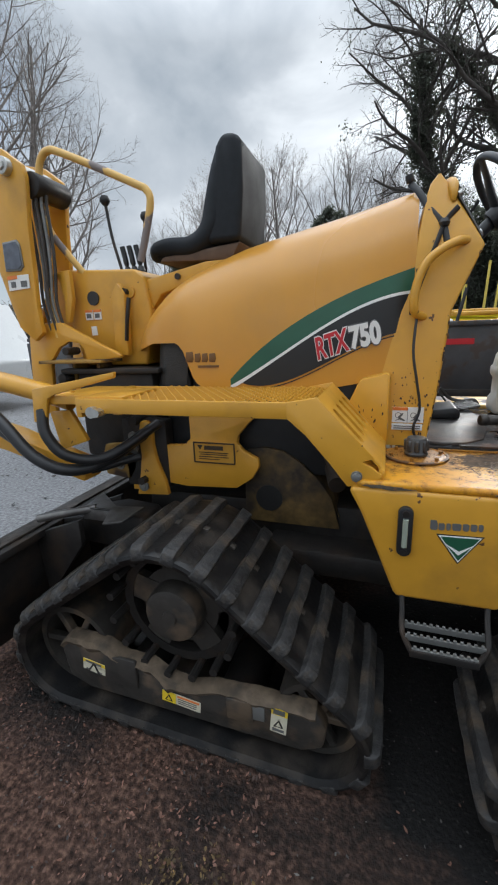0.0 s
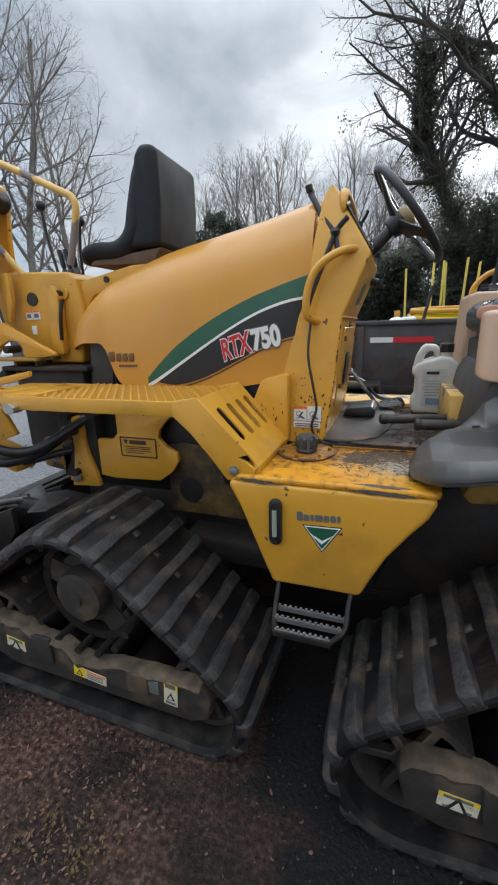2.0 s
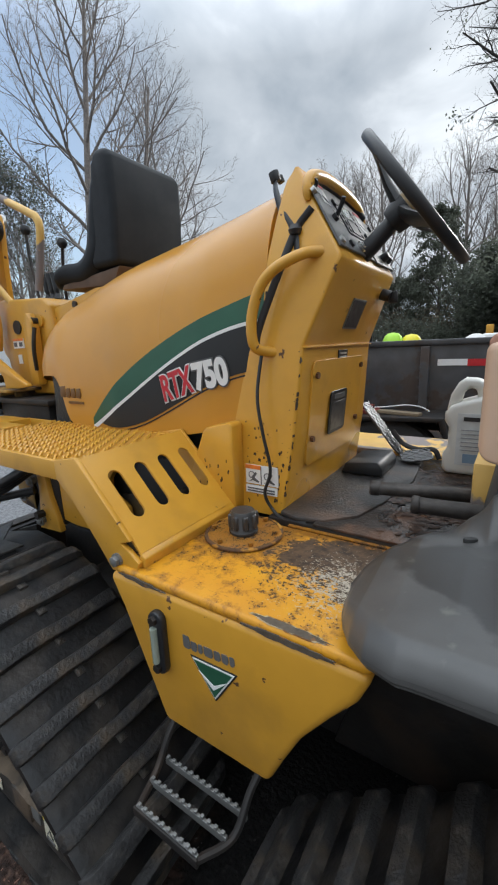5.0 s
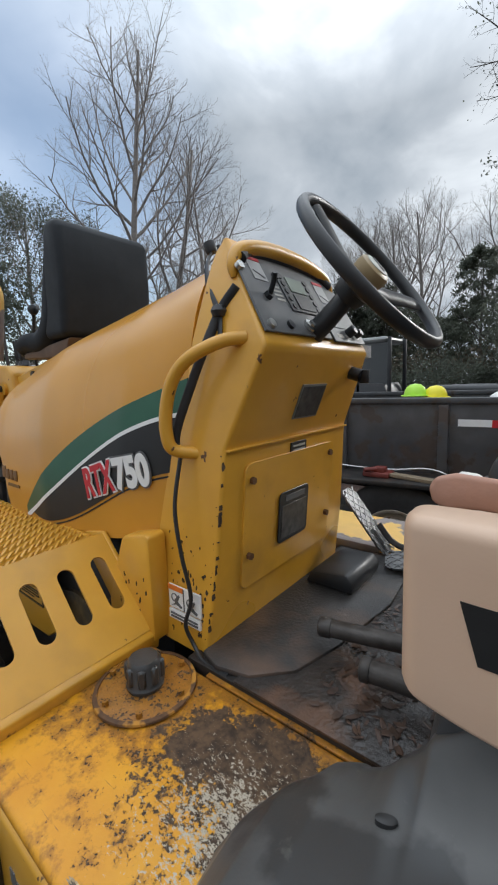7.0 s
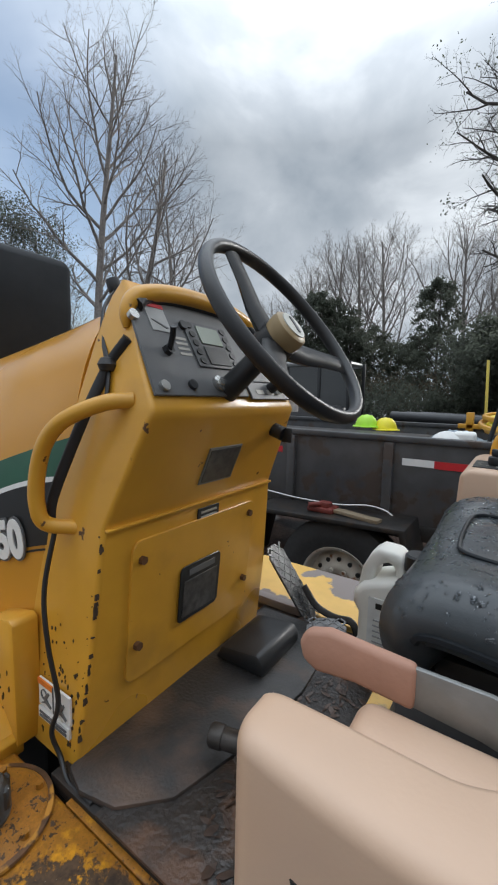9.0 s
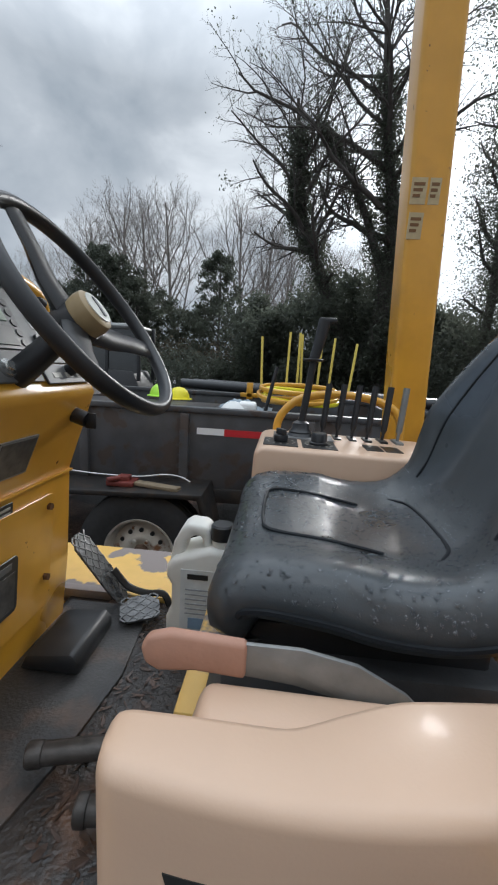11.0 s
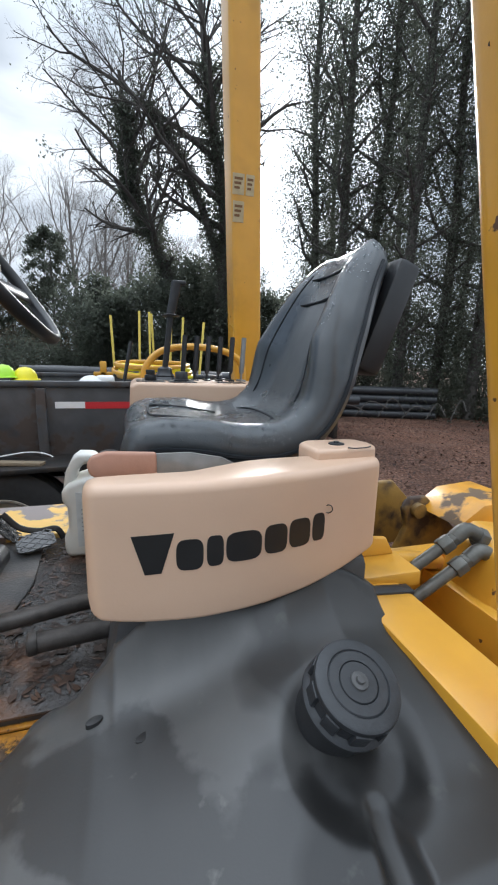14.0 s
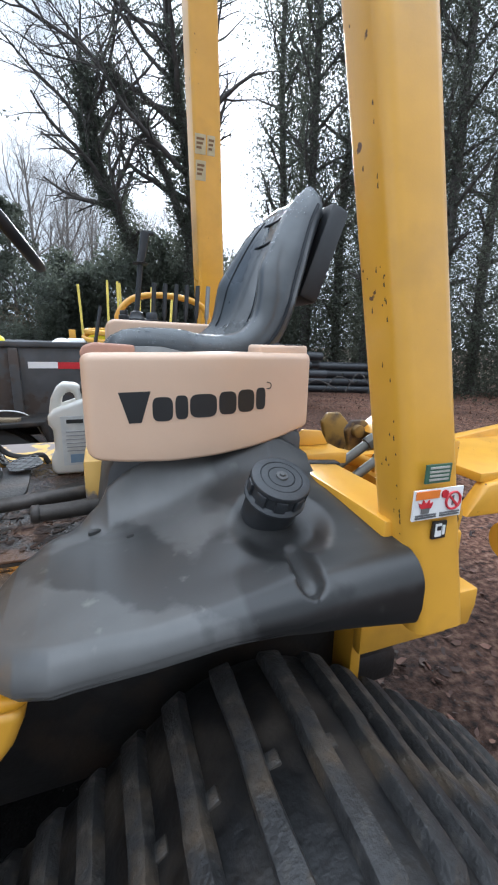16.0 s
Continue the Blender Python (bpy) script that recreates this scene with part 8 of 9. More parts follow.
part("block", join(box(0.47, 0.66, 3.70, 3.86, 1.12, 1.21, 0.01), box(0.62, 0.70, 3.72, 3.80, 1.14, 1.22, 0.01), *[box(0.48, 0.56, 3.69, 3.87, 1.13 + 0.012 * k, 1.135 + 0.012 * k, 0.001) for k in range(6)]), STEEL_DARK, gen)
solo("bed_load", box(0.3, 1.3, 3.62, 4.3, 0.74, 1.12, 0.02), STEEL_DARK, "dark tool crate in the trailer bed", "crate", (0.8, 3.9, 0.74))
for k, (x, y, h, lean) in enumerate(((0.66, 5.5, 1.84, -2), (0.86, 5.5, 1.90, 1), (1.00, 5.55, 1.90, 0), (1.17, 5.5, 1.91, 2), (1.28, 5.6, 1.87, 3), (1.44, 5.5, 1.82, 5), (1.09, 5.6, 1.89, -2))):
    solo("marker_stake", turned(box(-0.012, 0.012, -0.012, 0.012, 0, h, 0.002), pose(x, y, 0, 0, lean, 0)), STAKE, "thin yellow fibreglass marker stake", "stake", (x, y, 0), "yellow stakes")
for k in range(5):
    solo("hose_coil", ring_bm(0.30 + 0.02 * (k % 3), 0.016, Matrix.Translation((0.98 + 0.03 * (k % 2), 4.6, 1.24 + 0.026 * k)) @ pose(0, 0, 0, 4 * (k % 3), 3 * (k % 2), 0), 40, 8), YEL_PL if k % 2 else YELLOW, "coil of yellow hose in the trailer", "hose", (0.98, 4.6, 1.24 + 0.026 * k), "hose coils")
solo("yellow_bracket", join(box(0.50, 0.56, 5.0, 5.06, 1.2, 1.36, 0.006), box(0.44, 0.62, 5.0, 5.05, 1.22, 1.26, 0.006)), YELLOW, "small yellow steel bracket in the trailer", "bracket", (0.53, 5.03, 1.2))
solo("pry_bar", cyl((0.72, 4.0, 1.12), (0.80, 4.02, 1.52), 0.014, seg=10), BLACKPL, "black pry bar stood upright in the trailer", "bar", (0.72, 4.0, 1.12))

# stacks of black pipe
for k in range(9):
    z, y = 0.10 + 0.17 * (k // 3), 7.6 + 0.21 * (k % 3) + 0.1 * (k // 3)
    solo("drain_pipe", cyl((-1.0 + 0.2 * (k % 3), y + 0.6, z + 0.72), (5.0 - 0.3 * (k % 2), y + 0.12, z + 0.60), 0.085, seg=16), PIPE, "long black plastic pipe in a stack", "pipe", (4, y, z), "stacked pipes")
for k in range(8):
    z, d = 0.12 + 0.20 * (k // 2), 0.24 * (k % 2)
    solo("drain_pipe", cyl((5.2, 10.7 + d, z), (8.3, 9.43 + d, z), 0.10, seg=16), PIPE, "short black plastic pipe in a stack", "pipe", (7.4, 9.8, z), "stacked pipes")
for x, y in ((-0.5, 8.0), (2.2, 7.9), (4.4, 7.8)):
    solo("pipe_trestle", join(box(x, x + 0.08, y - 0.3, y + 0.5, 0, 0.52, 0.01)), STEEL_DARK, "dark timber trestle under the pipes", "trestle", (x, y, 0), "trestles")

# a loader with a pale cab roof, parked behind the trailer
loader = thing("parked_loader", "dark parked loader with a pale grey cab roof", "loader", (-3.2, 9.8, 0))
part("cab_roof", box(-3.75, -2.22, 9.3, 10.4, 2.14, 2.26, 0.06, 3), GALV, loader, "pale grey cab roof")
for x in (-3.70, -2.9, -2.22):
    for y in (9.35, 10.3):
        part("cab_post", box(x, x + 0.07, y, y + 0.07, 1.1, 2.24, 0.008), BLACKPL, loader)
part("cab_glass", box(-3.66, -2.18, 9.38, 9.40, 1.25, 2.18, 0), GLASSY, loader)
part("body", prism([(-4.3, 0.4), (-2.2, 0.4), (-2.1, 0.8), (-2.3, 1.3), (-3.9, 1.35), (-4.3, 1.0)], 9.35, 10.35, bevel=0.04), mat("dark_loader_paint", (0.03, 0.03, 0.032), 0.5, vary=0.2), loader)
for x in (-3.9, -2.6):
    part("tyre", cyl((x, 9.2, 0.42), (x, 9.45, 0.42), 0.42, seg=28, bevel=0.03), TYRE, loader)
# pale tarpaulin-grey van at the far side of the lot
van = thing("parked_van", "pale grey van parked at the edge of the lot", "van", (-7.4, 5.6, 0))
part("body", prism([(-9.4, 0.35), (-6.3, 0.35), (-6.2, 0.9), (-6.5, 1.2), (-6.9, 1.95), (-9.4, 2.0)], 4.9, 6.5, bevel=0.06, seg=3), mat("pale_van_paint", (0.55, 0.56, 0.56), 0.35, vary=0.05), van)
part("window", prism([(-6.95, 1.25), (-6.6, 1.25), (-6.92, 1.82), (-7.3, 1.85), (-7.3, 1.25)], 4.885, 4.91, bevel=0.004), GLASSY, van)
for x in (-8.8, -6.9):
    part("tyre", cyl((x, 4.86, 0.34), (x, 5.1, 0.34), 0.34, seg=28, bevel=0.03), TYRE, van)


# ---- trees ----
def strand(verts, faces, pts, rads, sides):
    """A tapered round branch along a list of points."""
    base = len(verts)
    side = (pts[1] - pts[0]).orthogonal().normalized()
    for i, (c, r) in enumerate(zip(pts, rads)):
        t = (pts[min(i + 1, len(pts) - 1)] - pts[max(i - 1, 0)]).normalized()
        side = side - t * side.dot(t)
        side = side.normalized() if side.length > 1e-6 else t.orthogonal().normalized()
        o = t.cross(side)
        for k in range(sides):
            a = 6.28319 * k / sides
            verts.append(tuple(c + side * r * math.cos(a) + o * r * math.sin(a)))
    for i in range(len(pts) - 1):
        for k in range(sides):
            a, b = base + i * sides + k, base + i * sides + (k + 1) % sides
            faces.append((a, b, b + sides, a + sides))


def plain_mesh(name, verts, faces, material):
    me = bpy.data.meshes.new(name)
    me.from_pydata(verts, [], faces)
    me.materials.append(material)
    me.shade_smooth()
    return me


def grow_tree(name, seed, trunk, trunk_r, crowns, limbs, material, twig=0.0045, low=0.28, spread=(72, 26), lift=0.10, crook=0.10, depth=4, bushy=1.0):
    """A bare tree: limbs leave the trunk line at a wide angle low down and a narrow one at the top, run out to the rounded crowns (x, y, z, rx, ry, rz) and fork again and again into twigs."""
    rnd = random.Random(seed)
    line = smooth_path(trunk, 7)
    main_v, main_f, fine_v, fine_f, tips = [], [], [], [], []

    def outside(p):
        return min(((p.x - c[0]) / c[3]) ** 2 + ((p.y - c[1]) / c[4]) ** 2 + ((p.z - c[2]) / c[5]) ** 2 for c in crowns) > 1

    def reach(p, d):
        q, far = p.copy(), 0.0
        for k in range(60):
            q = q + d * 0.2
            if not outside(q):
                far = 0.2 * (k + 1)
        return far

    def turn_from(t, angle, roll):
        o = t.orthogonal().normalized()
        o = o * math.cos(roll) + t.cross(o) * math.sin(roll)
        return (t * math.cos(angle) + o * math.sin(angle)).normalized()

    def bough(p, d, length, r, level):
        steps = max(3, min(8, int(length / 0.28)))
        pts, rads, way = [p], [r], []
        for k in range(steps):
            d = (d + Vector((rnd.gauss(0, crook), rnd.gauss(0, crook), rnd.gauss(0, crook) + lift * (0.6 if level > 1 else 1)))).normalized()
            p = p + d * (length / steps)
            pts.append(p)
            way.append(d)
            rads.append(max(r * (1 - 0.72 * (k + 1) / steps), twig * 0.45))
        big = r > max(0.030, trunk_r * 0.24)
        strand(main_v if big else fine_v, main_f if big else fine_f, pts, rads, 7 if big else 4 if r > twig * 2.2 else 3)
        tips.append(tuple(pts[-1]))
        if level >= depth:
            return
        n = max(2, int(length * (3.4, 4.6, 6.5, 9.0)[min(level, 3)] * bushy * rnd.uniform(0.8, 1.2)))
        n = min(n, (12, 9, 7, 5)[min(level, 3)])
        roll = rnd.uniform(0, 6.28)
        for k in range(n):
            f = 0.22 + 0.76 * (k + rnd.uniform(0.1, 0.9)) / n
            i = min(int(f * steps), steps - 1)
            q = pts[i].lerp(pts[i + 1], f * steps - i)
            roll += 2.4 + rnd.uniform(-0.5, 0.5)
            kid = turn_from(way[i], radians(rnd.uniform(26, 55)), roll)
            bough(q, kid, length * rnd.uniform(0.34, 0.58) * (1.12 - 0.55 * f), max(rads[i] * rnd.uniform(0.42, 0.62), twig * 0.7), level + 1)

    m = len(line) - 1
    rads = [trunk_r * (1 - 0.80 * (k / m) ** 1.2) for k in range(m + 1)]
    strand(main_v, main_f, line, rads, 10)
    roll = rnd.uniform(0, 6.28)
    for k in range(limbs):
        f = low + (0.99 - low) * (k + rnd.uniform(0, 0.9)) / limbs
        i = min(int(f * m), m - 1)
        q = line[i].lerp(line[i + 1], f * m - i)
        t = (line[i + 1] - line[i]).normalized()
        roll += 2.4 + rnd.uniform(-0.45, 0.45)
        g = (f - low) / (1 - low)
        d = turn_from(t, radians(spread[0] + (spread[1] - spread[0]) * g + rnd.uniform(-9, 9)), roll)
        far = max(reach(q, d), 0.9) * rnd.uniform(0.72, 1.05)
        bough(q, d, far, rads[i] * rnd.uniform(0.42, 0.60), 1)
    rnd.shuffle(tips)
    return [("trunk", plain_mesh(name + "_trunk", main_v, main_f, material)), ("branchwork", plain_mesh(name + "_branchwork", fine_v, fine_f, material))], np.array(tips), np.array([p[:] for p in line])


def leaf_mesh(name, points, size, material, seed, droop=0.3, cluster=1):
    """Many small leaves, one quad each, at the given places."""
    rnd = np.random.default_rng(seed)
    p = np.asarray(points)
    n = len(p)
    s = rnd.uniform(size[0], size[1], n)[:, None]
    a = rnd.normal(0, 1, (n, 3))
    a[:, 2] -= droop
    a /= np.linalg.norm(a, axis=1, keepdims=True)
    b = np.cross(a, rnd.normal(0, 1, (n, 3)))
    b /= np.linalg.norm(b, axis=1, keepdims=True) + 1e-9
    co = np.stack([p - a * s, p - b * s * 0.55, p + a * s, p + b * s * 0.55], 1)
    me = bpy.data.meshes.new(name)
    me.from_pydata(co.reshape(-1, 3).tolist(), [], np.arange(4 * n).reshape(-1, 4).tolist())
    me.materials.append(material)
    return me


def polar(az, dist, z=0.0, eye=(0.85, 1.05)):
    return Vector((eye[0] + dist * math.sin(radians(az)), eye[1] + dist * math.cos(radians(az)), z))


def plant(name, parts, place, label, category="tree", group="", turn=0, size=1.0, tilt=(0, 0)):
    t = thing(name, label, category, place, group)
    t.rotation_euler = (radians(tilt[0]), radians(tilt[1]), radians(turn))
    t.scale = (size, size, size)
    for pn, me in parts:
        o = new(pn, me)
        o.parent = t
        if pn != "trunk":
            tagged(o, kind="stuff")
    return t


tall, tall_tips, tall_line = grow_tree("tall_tree", 11, [(0, 0, -0.1), (0.1, 0, 4), (0.0, 0.1, 8), (0.2, 0, 12), (0.3, 0, 15.2)], 0.20, [(0.0, 0, 10.2, 5.0, 4.6, 5.6)], 28, BARK, low=0.28, spread=(68, 28))
mid, mid_tips, mid_line = grow_tree("mid_tree", 23, [(0, 0, -0.1), (0.2, 0, 2.5), (0.0, 0.2, 5), (0.5, 0, 8), (0.6, 0, 10.5)], 0.17, [(0.4, 0, 7.4, 3.6, 3.4, 4.1)], 20, BARK, low=0.26, spread=(64, 26))
broad, broad_tips, broad_line = grow_tree("broad_tree", 37, [(0, 0, -0.1), (0.1, 0, 2.2), (-0.1, 0.1, 4.5), (0.0, 0, 7), (0.1, 0, 10)], 0.18, [(0, 0, 7.2, 4.4, 4.2, 4.1)], 22, BARK, twig=0.006, low=0.2, spread=(66, 28), lift=0.14)
broad_b, broad_tips_b, broad_line_b = grow_tree("broad_tree_b", 71, [(0, 0, -0.1), (-0.2, 0, 2.2), (0.2, 0.1, 4.5), (0.3, 0, 7.5), (0.4, 0, 10.6)], 0.17, [(0.2, 0, 7.5, 3.8, 3.7, 4.3)], 20, BARK, twig=0.006, low=0.2, spread=(60, 26), lift=0.14)
LONE = "tall bare winter tree with fine grey twigs"
plant("bare_tree", tall, polar(-55.6, 17), LONE, turn=20, size=0.91, tilt=(-3, 3))
plant("bare_tree", mid, polar(-50.6, 17), LONE, turn=10, size=0.98, tilt=(-3, 5))
plant("bare_tree", mid, polar(-43.0, 18), LONE, turn=150, size=0.92, tilt=(-3, 4))
GROVE = "bare winter tree in a hazy distant grove"
for k, (az, d, s) in enumerate(((-27, 27, 0.88), (-22.5, 26, 0.98), (-18.5, 27, 1.04), (-14.8, 26, 1.0), (-7.0, 26, 1.0), (-4.0, 28, 0.98), (-1.0, 30, 0.95), (-32, 29, 0.72), (-62, 30, 0.9), (-75, 28, 1.0), (-58, 32, 0.8), (-84, 26, 1.0), (4.5, 30, 0.9), (10, 29, 0.9), (16, 30, 0.85))):
    plant("bare_tree", (broad, broad_b)[k % 2], polar(az, d), GROVE, group="distant grove", turn=57 * k, size=s, tilt=(-3, 2))


def sparse_leaves(tips, n, seed, spread=0.25):
    rnd = np.random.default_rng(seed)
    keep = np.array([noise.noise((p[0] * 0.5, p[1] * 0.5, p[2] * 0.5 + seed)) > -0.05 for p in tips])
    t = tips[keep]
    return t[rnd.integers(0, len(t), n)] + rnd.normal(0, spread, (n, 3))


half = broad_b + [("crown", leaf_mesh("sparse_crown", sparse_leaves(broad_tips_b, 9000, 3), (0.03, 0.075), EVERGREEN, 8))]
plant("half_bare_tree", half, polar(-67, 19), "tree with thin clumps of dull green leaves", turn=30, size=0.78)
plant("half_bare_tree", half, polar(-61.5, 18), "tree with thin clumps of dull green leaves", turn=130, size=0.70)


def blob_points(n, rx, ry, z0, z1, seed, lumps=9, lump=0.55):
    """Places for leaves in an uneven crown made of many lumps with gaps."""
    rnd = np.random.default_rng(seed)
    c = np.stack([rnd.uniform(-rx, rx, lumps), rnd.uniform(-ry, ry, lumps), rnd.uniform(z0, z1, lumps)], 1)
    # the outer lumps hang lower, so that the crown is round
    c[:, 2] -= (z1 - z0) * 0.45 * (c[:, 0] ** 2 / rx ** 2 + c[:, 1] ** 2 / ry ** 2)
    r = rnd.uniform(0.45, 1.0, lumps) * lump
    i = rnd.integers(0, lumps, n)
    d = rnd.normal(0, 1, (n, 3))
    d /= np.linalg.norm(d, axis=1, keepdims=True)
    p = c[i] + d * (r[i] * rnd.uniform(0.3, 1.05, n))[:, None]
    p[:, 2] = np.maximum(p[:, 2], 0.05)
    return p


def pine_points(n, height, base, radius, seed, boughs=40):
    """Flattened clumps of needles at the ends of uneven boughs, with gaps between them."""
    rnd = np.random.default_rng(seed)
    f = rnd.uniform(0, 1, boughs) ** 0.8
    a = rnd.uniform(0, 6.283, boughs)
    reach = radius * np.sqrt(np.maximum(1 - f ** 2.2, 0.05)) * rnd.uniform(0.35, 1.0, boughs)
    c = np.stack([reach * np.cos(a), reach * np.sin(a), base + (height - base) * f], 1)
    s = rnd.uniform(0.3, 0.85, boughs) * (1.1 - 0.45 * f) * radius * 0.30
    i = rnd.integers(0, boughs, n)
    d = rnd.normal(0, 1, (n, 3))
    d /= np.linalg.norm(d, axis=1, keepdims=True)
    p = c[i] + d * (s[i] * rnd.uniform(0.2, 1.1, n))[:, None] * [1, 1, 0.5]
    # a few needles along the bough itself
    m = n // 6
    j = rnd.integers(0, boughs, m)
    u = rnd.uniform(0.2, 1, m)[:, None]
    q = c[j] * [1, 1, 0] * u + c[j] * [0, 0, 1] - (1 - u) * [0, 0, 0.3] + rnd.normal(0, 0.08, (m, 3))
    return np.concatenate([p + rnd.normal(0, 0.10, p.shape), q])


pine_stem, pine_tips, pine_line = grow_tree("pine_stem", 5, [(0, 0, -0.1), (0.05, 0, 3), (0, 0.05, 6.8)], 0.11, [(0, 0, 4.5, 1.7, 1.7, 2.4)], 14, BARK_DARK, depth=2)
pines = [pine_stem + [("crown", leaf_mesh("pine_crown", pine_points(9500, h, b, r, s, m), (0.03, 0.095), EVERGREEN, s + 1))] for h, b, r, s, m in ((7.0, 1.5, 2.4, 3, 110), (6.4, 1.0, 2.9, 9, 130), (7.4, 2.2, 1.9, 15, 90))]
for k, (az, d, s) in enumerate(((-72, 16, 0.9), (-27.5, 25, 0.85), (-25, 24, 0.98), (-22.5, 25, 1.02), (-20.3, 24, 0.92), (-30, 25, 0.72), (-17.5, 25, 0.80), (-14, 25, 0.72), (-9.5, 22, 0.95), (-11.5, 25, 0.70), (-7, 25, 0.62), (-4, 26, 0.7), (-34, 26, 0.62), (-44, 27, 0.6), (-49, 26, 0.55), (-56, 25, 0.6), (-38, 27, 0.55))):
    plant("evergreen_tree", pines[k % 3], polar(az, d), "dark hazy evergreen at the edge of the woods", group="evergreens", turn=40 * k, size=s)

bush_stem = grow_tree("bush_stem", 14, [(0, 0, -0.1), (0.05, 0, 0.8), (0, 0.05, 1.6), (0, 0, 2.6)], 0.06, [(0, 0, 2.0, 1.4, 1.2, 1.3)], 10, BARK_DARK, low=0.15, depth=2)[0]
bush = [("crown", leaf_mesh("bush_crown", blob_points(26000, 2.1, 1.7, 0.6, 3.7, 12, 34, 0.85), (0.026, 0.072), EVERGREEN, 13))] + bush_stem
for k, (az, d, s) in enumerate(((0.8, 17.5, 1.35), (-2.6, 18.5, 1.0), (4.6, 17.5, 1.5), (9.0, 16.5, 1.45), (13, 16.5, 1.35), (17, 16.5, 1.15), (20.5, 16, 1.1), (-5.8, 20, 0.75))):
    plant("bush", bush, polar(az, d), "rounded dark green evergreen bush", "bush", "bushes", turn=70 * k, size=s)


# brushy bank behind the yard
def bank_points(n, az0, az1, d0, d1, h, seed):
    rnd = np.random.default_rng(seed)
    az, d = rnd.uniform(az0, az1, n), rnd.uniform(d0, d1, n)
    x, y = 0.85 + d * np.sin(np.radians(az)), 1.05 + d * np.cos(np.radians(az))
    top = np.array([h * (0.75 + 0.5 * noise.noise((a * 0.35, b * 0.3, seed)) + 0.22 * noise.noise((a * 1.6, b * 1.6, seed))) for a, b in zip(x, y)])
    return np.stack([x, y, rnd.uniform(0, 1, n) ** 0.8 * np.maximum(top, 0.2)], 1)


tagged(new("brush_bank", leaf_mesh("brush_bank", bank_points(62000, -88, 26, 19.5, 27, 3.1, 21), (0.03, 0.11), BRUSH, 22)), "dry brown brush along the edge of the yard", "brush", kind="stuff")
tagged(new("green_brush", leaf_mesh("green_brush", bank_points(45000, -32, 24, 17, 20.5, 2.5, 23), (0.022, 0.075), EVERGREEN, 24)), "dark green undergrowth along the yard", "undergrowth", kind="stuff")


# ivy-clad trees
def sleeve(line, seed, n, top, r0, r1, gaps=0.40, grain=0.55, lower=0.95):
    """Ivy in uneven lumps along a trunk line."""
    rnd = np.random.default_rng(seed)
    v = np.asarray(line)
    m = len(v) - 1
    f = top * rnd.uniform(0, 1, n) ** lower * m
    i = np.minimum(f.astype(int), m - 1)
    c = v[i] + (v[i + 1] - v[i]) * (f - i)[:, None]
    a = rnd.uniform(0, 6.283, n)
    lump = np.array([noise.noise((math.cos(t) * 1.2, math.sin(t) * 1.2, h * grain + seed * 7)) + 0.5 * noise.noise((math.cos(t) * 3, math.sin(t) * 3, h * grain * 3 + seed)) for t, h in zip(a, c[:, 2] * 1.6)])
    r = (r0 + (r1 - r0) * f / m) * (1 + 0.9 * lump) * rnd.uniform(0.3, 1.12, n)
    keep = lump > -gaps
    return (c + np.stack([r * np.cos(a), r * np.sin(a), rnd.normal(0, 0.12, n)], 1))[keep]


lean, lean_tips, lean_line = grow_tree("leaning_tree", 41, [(0, 0, -0.1), (-0.25, 0, 2.2), (-0.95, 0, 4.4), (-1.8, 0.1, 6.4), (-2.1, 0.1, 8.3), (-2.3, 0.1, 10.2)], 0.27, [(-1.9, 0, 8.6, 3.1, 3.0, 3.9), (-3.0, 0, 6.8, 2.0, 2.0, 2.6)], 26, BARK_DARK, low=0.40, spread=(74, 34), lift=0.03, crook=0.13)
fork, fork_tips, fork_line = grow_tree("forked_tree", 47, [(0, 0, -0.1), (-0.2, 0, 3), (-0.1, 0, 6), (-0.6, 0, 9), (-1.0, 0, 12.5)], 0.32, [(-1.3, 0, 10.6, 3.9, 3.4, 4.8), (-3.2, 0, 9.0, 2.6, 2.4, 3.0)], 30, BARK_DARK, low=0.40, spread=(74, 32), lift=0.03, crook=0.13)
arm = [Vector(p) for p in ((-0.15, 0, 4.4), (-0.9, 0.1, 6.4), (-1.7, 0.1, 8.0), (-2.9, 0.1, 9.4))]
spur = [Vector(p) for p in ((-1.55, 0, 5.8), (-2.2, 0, 6.6), (-2.25, 0, 7.7))]
fork_v, fork_f = [], []
strand(fork_v, fork_f, arm, [0.16, 0.13, 0.09, 0.03], 8)
plant("ivy_tree", lean + [("ivy", leaf_mesh("ivy_leaf", np.concatenate([sleeve(lean_line, 1, 22000, 0.92, 0.78, 0.34), sleeve([tuple(p) for p in spur], 4, 3500, 1, 0.28, 0.2), sparse_leaves(lean_tips[:700], 2500, 5, 0.14)]), (0.022, 0.058), IVY, 3))], polar(8.2, 15.0), "leaning tree wrapped in dark ivy with bare upper limbs")
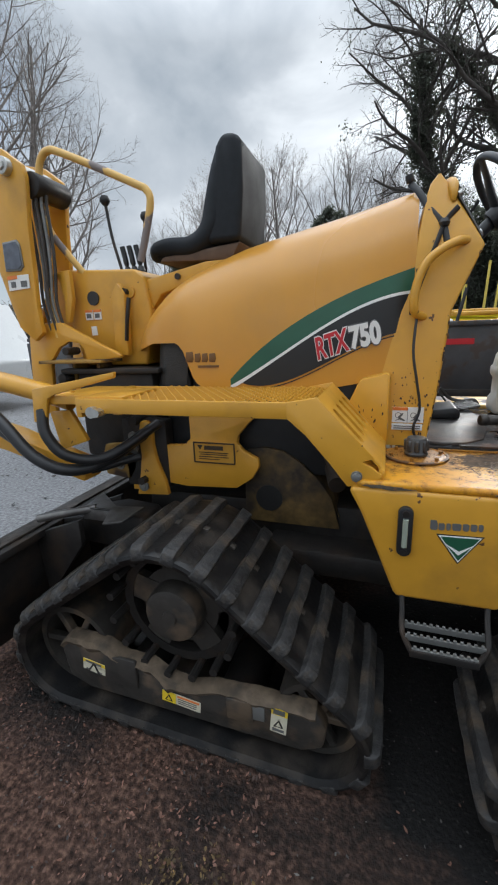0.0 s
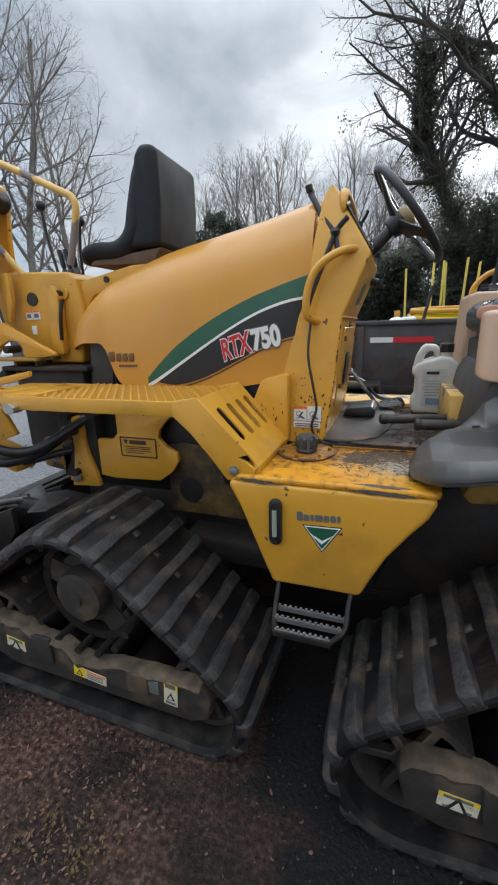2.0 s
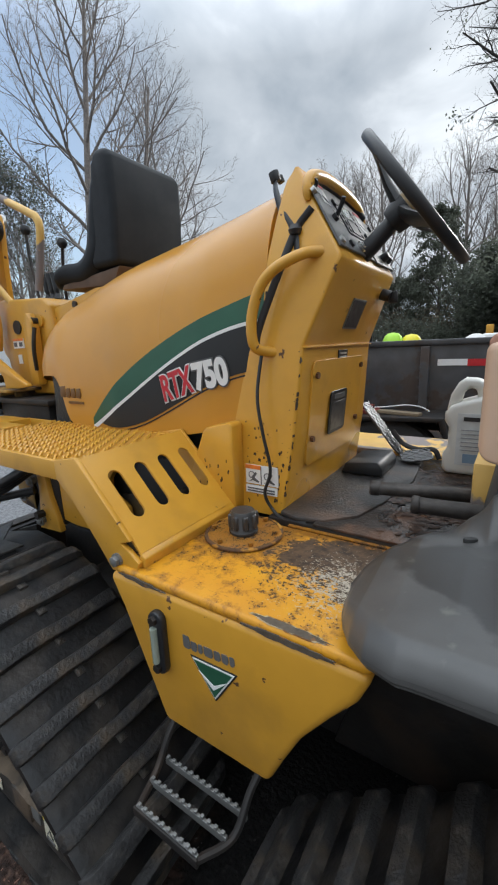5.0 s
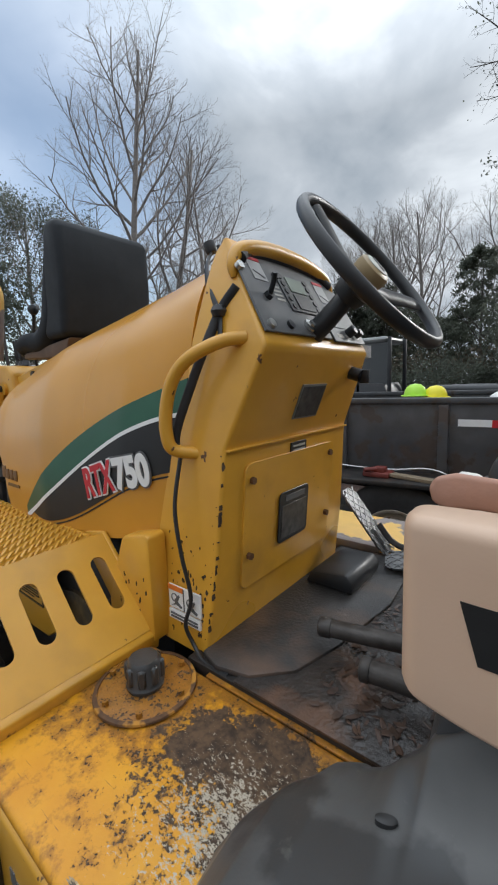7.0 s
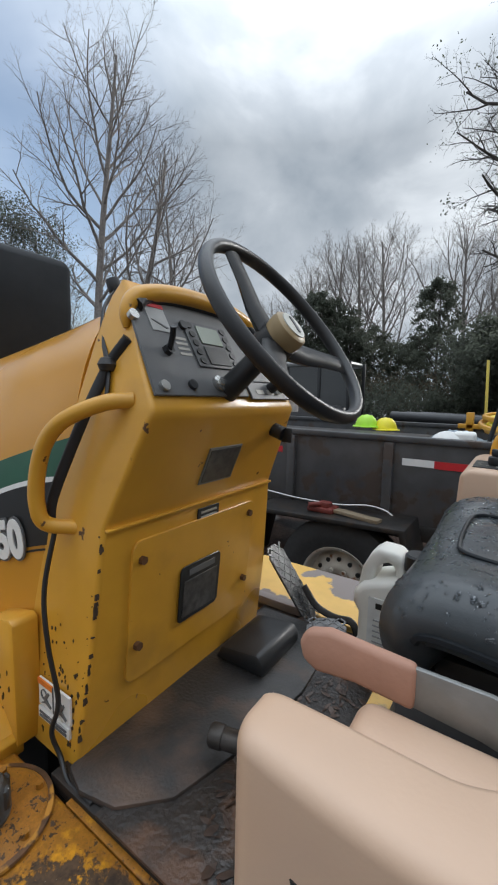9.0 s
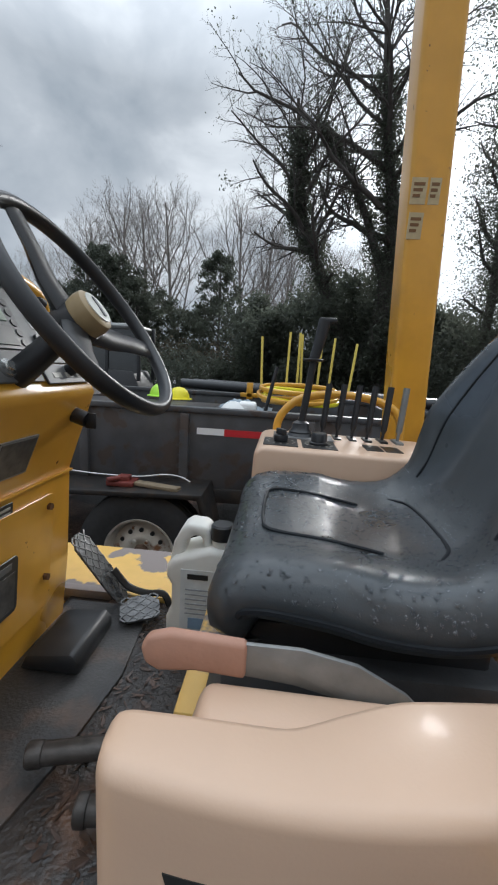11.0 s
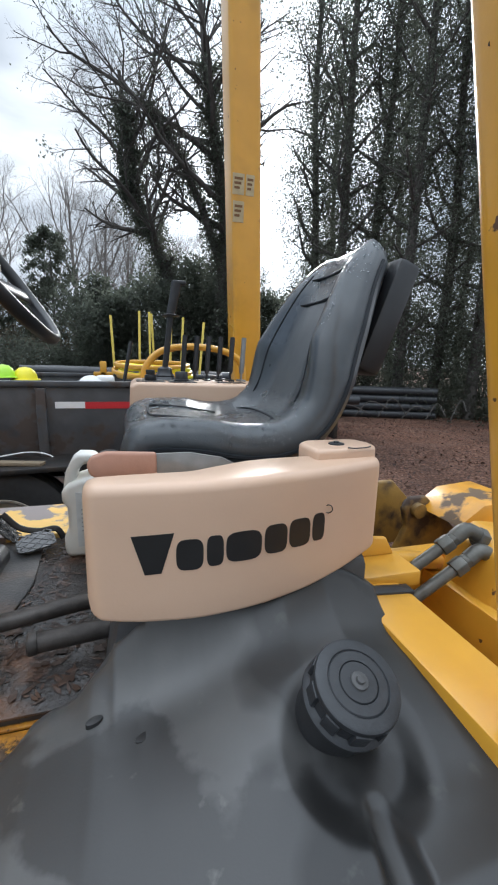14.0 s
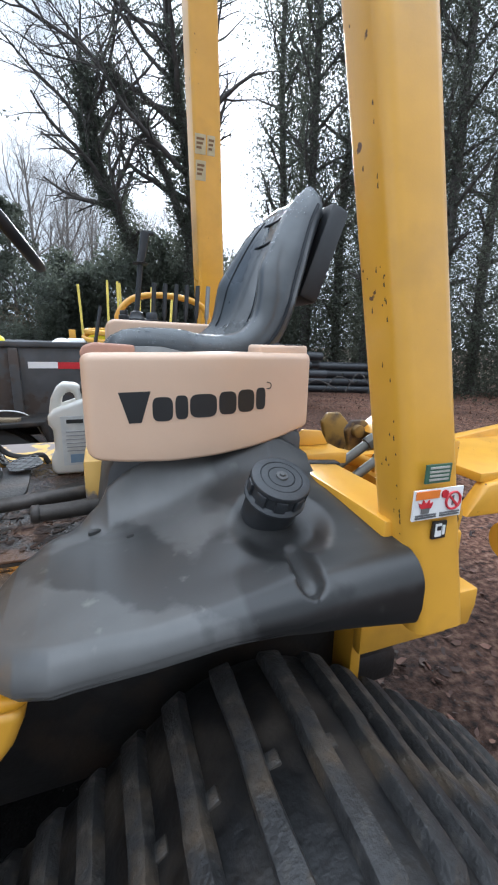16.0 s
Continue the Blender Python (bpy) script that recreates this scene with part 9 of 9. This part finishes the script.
plant("ivy_tree", fork + [("limb", plain_mesh("forked_limb", fork_v, fork_f, BARK_DARK)), ("ivy", leaf_mesh("ivy_leaf", np.concatenate([sleeve(fork_line, 2, 24000, 0.86, 0.80, 0.36), sleeve([tuple(p) for p in arm], 6, 5500, 0.95, 0.42, 0.2), sparse_leaves(fork_tips[:800], 3000, 9, 0.15)]), (0.022, 0.058), IVY, 5))], polar(12.8, 14.5), "tall forked tree wrapped in dark ivy")
wall_tree, wall_tips, wall_line = grow_tree("ivy_trunk", 53, [(0, 0, -0.1), (0.1, 0, 5), (-0.1, 0.1, 10), (0.1, 0, 16)], 0.15, [(0, 0, 9, 1.6, 1.6, 7.0)], 34, BARK_DARK, twig=0.007, low=0.12, spread=(70, 40), depth=3)
col_ivy = [leaf_mesh("ivy_leaf", np.concatenate([sleeve(wall_line, 31 + k, 18000, 0.98, 1.2, 0.85, 0.26, 0.8, 1.35), sleeve(wall_line, 71 + k, 9000, 0.98, 0.46, 0.38, 2.0, 1.2, 1.0), sparse_leaves(wall_tips, 7000, 60 + k, 0.20)]), (0.018, 0.050), IVY, 6 + k) for k in range(3)]
for k, (az, d, s) in enumerate(((24.2, 13.5, 0.95), (28.3, 12.5, 1.05), (32.6, 13.0, 1.0), (36.6, 12.0, 1.05), (41.0, 12.5, 1.0), (45.5, 12.0, 1.02), (50, 13, 1.0), (55, 14, 1.0), (26.6, 18, 0.9), (35.0, 18, 0.95), (43.4, 18, 0.9), (60, 15, 1.0), (53, 18, 0.9), (66, 15, 1.0))):
    plant("ivy_tree", wall_tree + [("ivy", col_ivy[k % 3])], polar(az, d), "tall straight tree covered in dark ivy", group="ivy wood", turn=83 * k, size=s)
tagged(new("ivy_undergrowth", leaf_mesh("ivy_undergrowth", bank_points(52000, 19, 75, 11.5, 15.5, 3.4, 33), (0.022, 0.06), IVY, 34)), "ivy undergrowth at the foot of the trees", "undergrowth", kind="stuff")
solo("dead_branches", join(*[tube([(5.6 + 0.5 * k, 9.9 - 0.25 * k, 0.1), (5.9 + 0.5 * k, 9.7 - 0.2 * k, 0.4 + 0.1 * (k % 3)), (6.4 + 0.4 * k, 9.5 - 0.2 * k, 0.2 + 0.15 * (k % 2))], 0.015, 5, 3) for k in range(6)]), BARK_DARK, "dead branches lying by the pipes", "branches", (7, 9.3, 0))
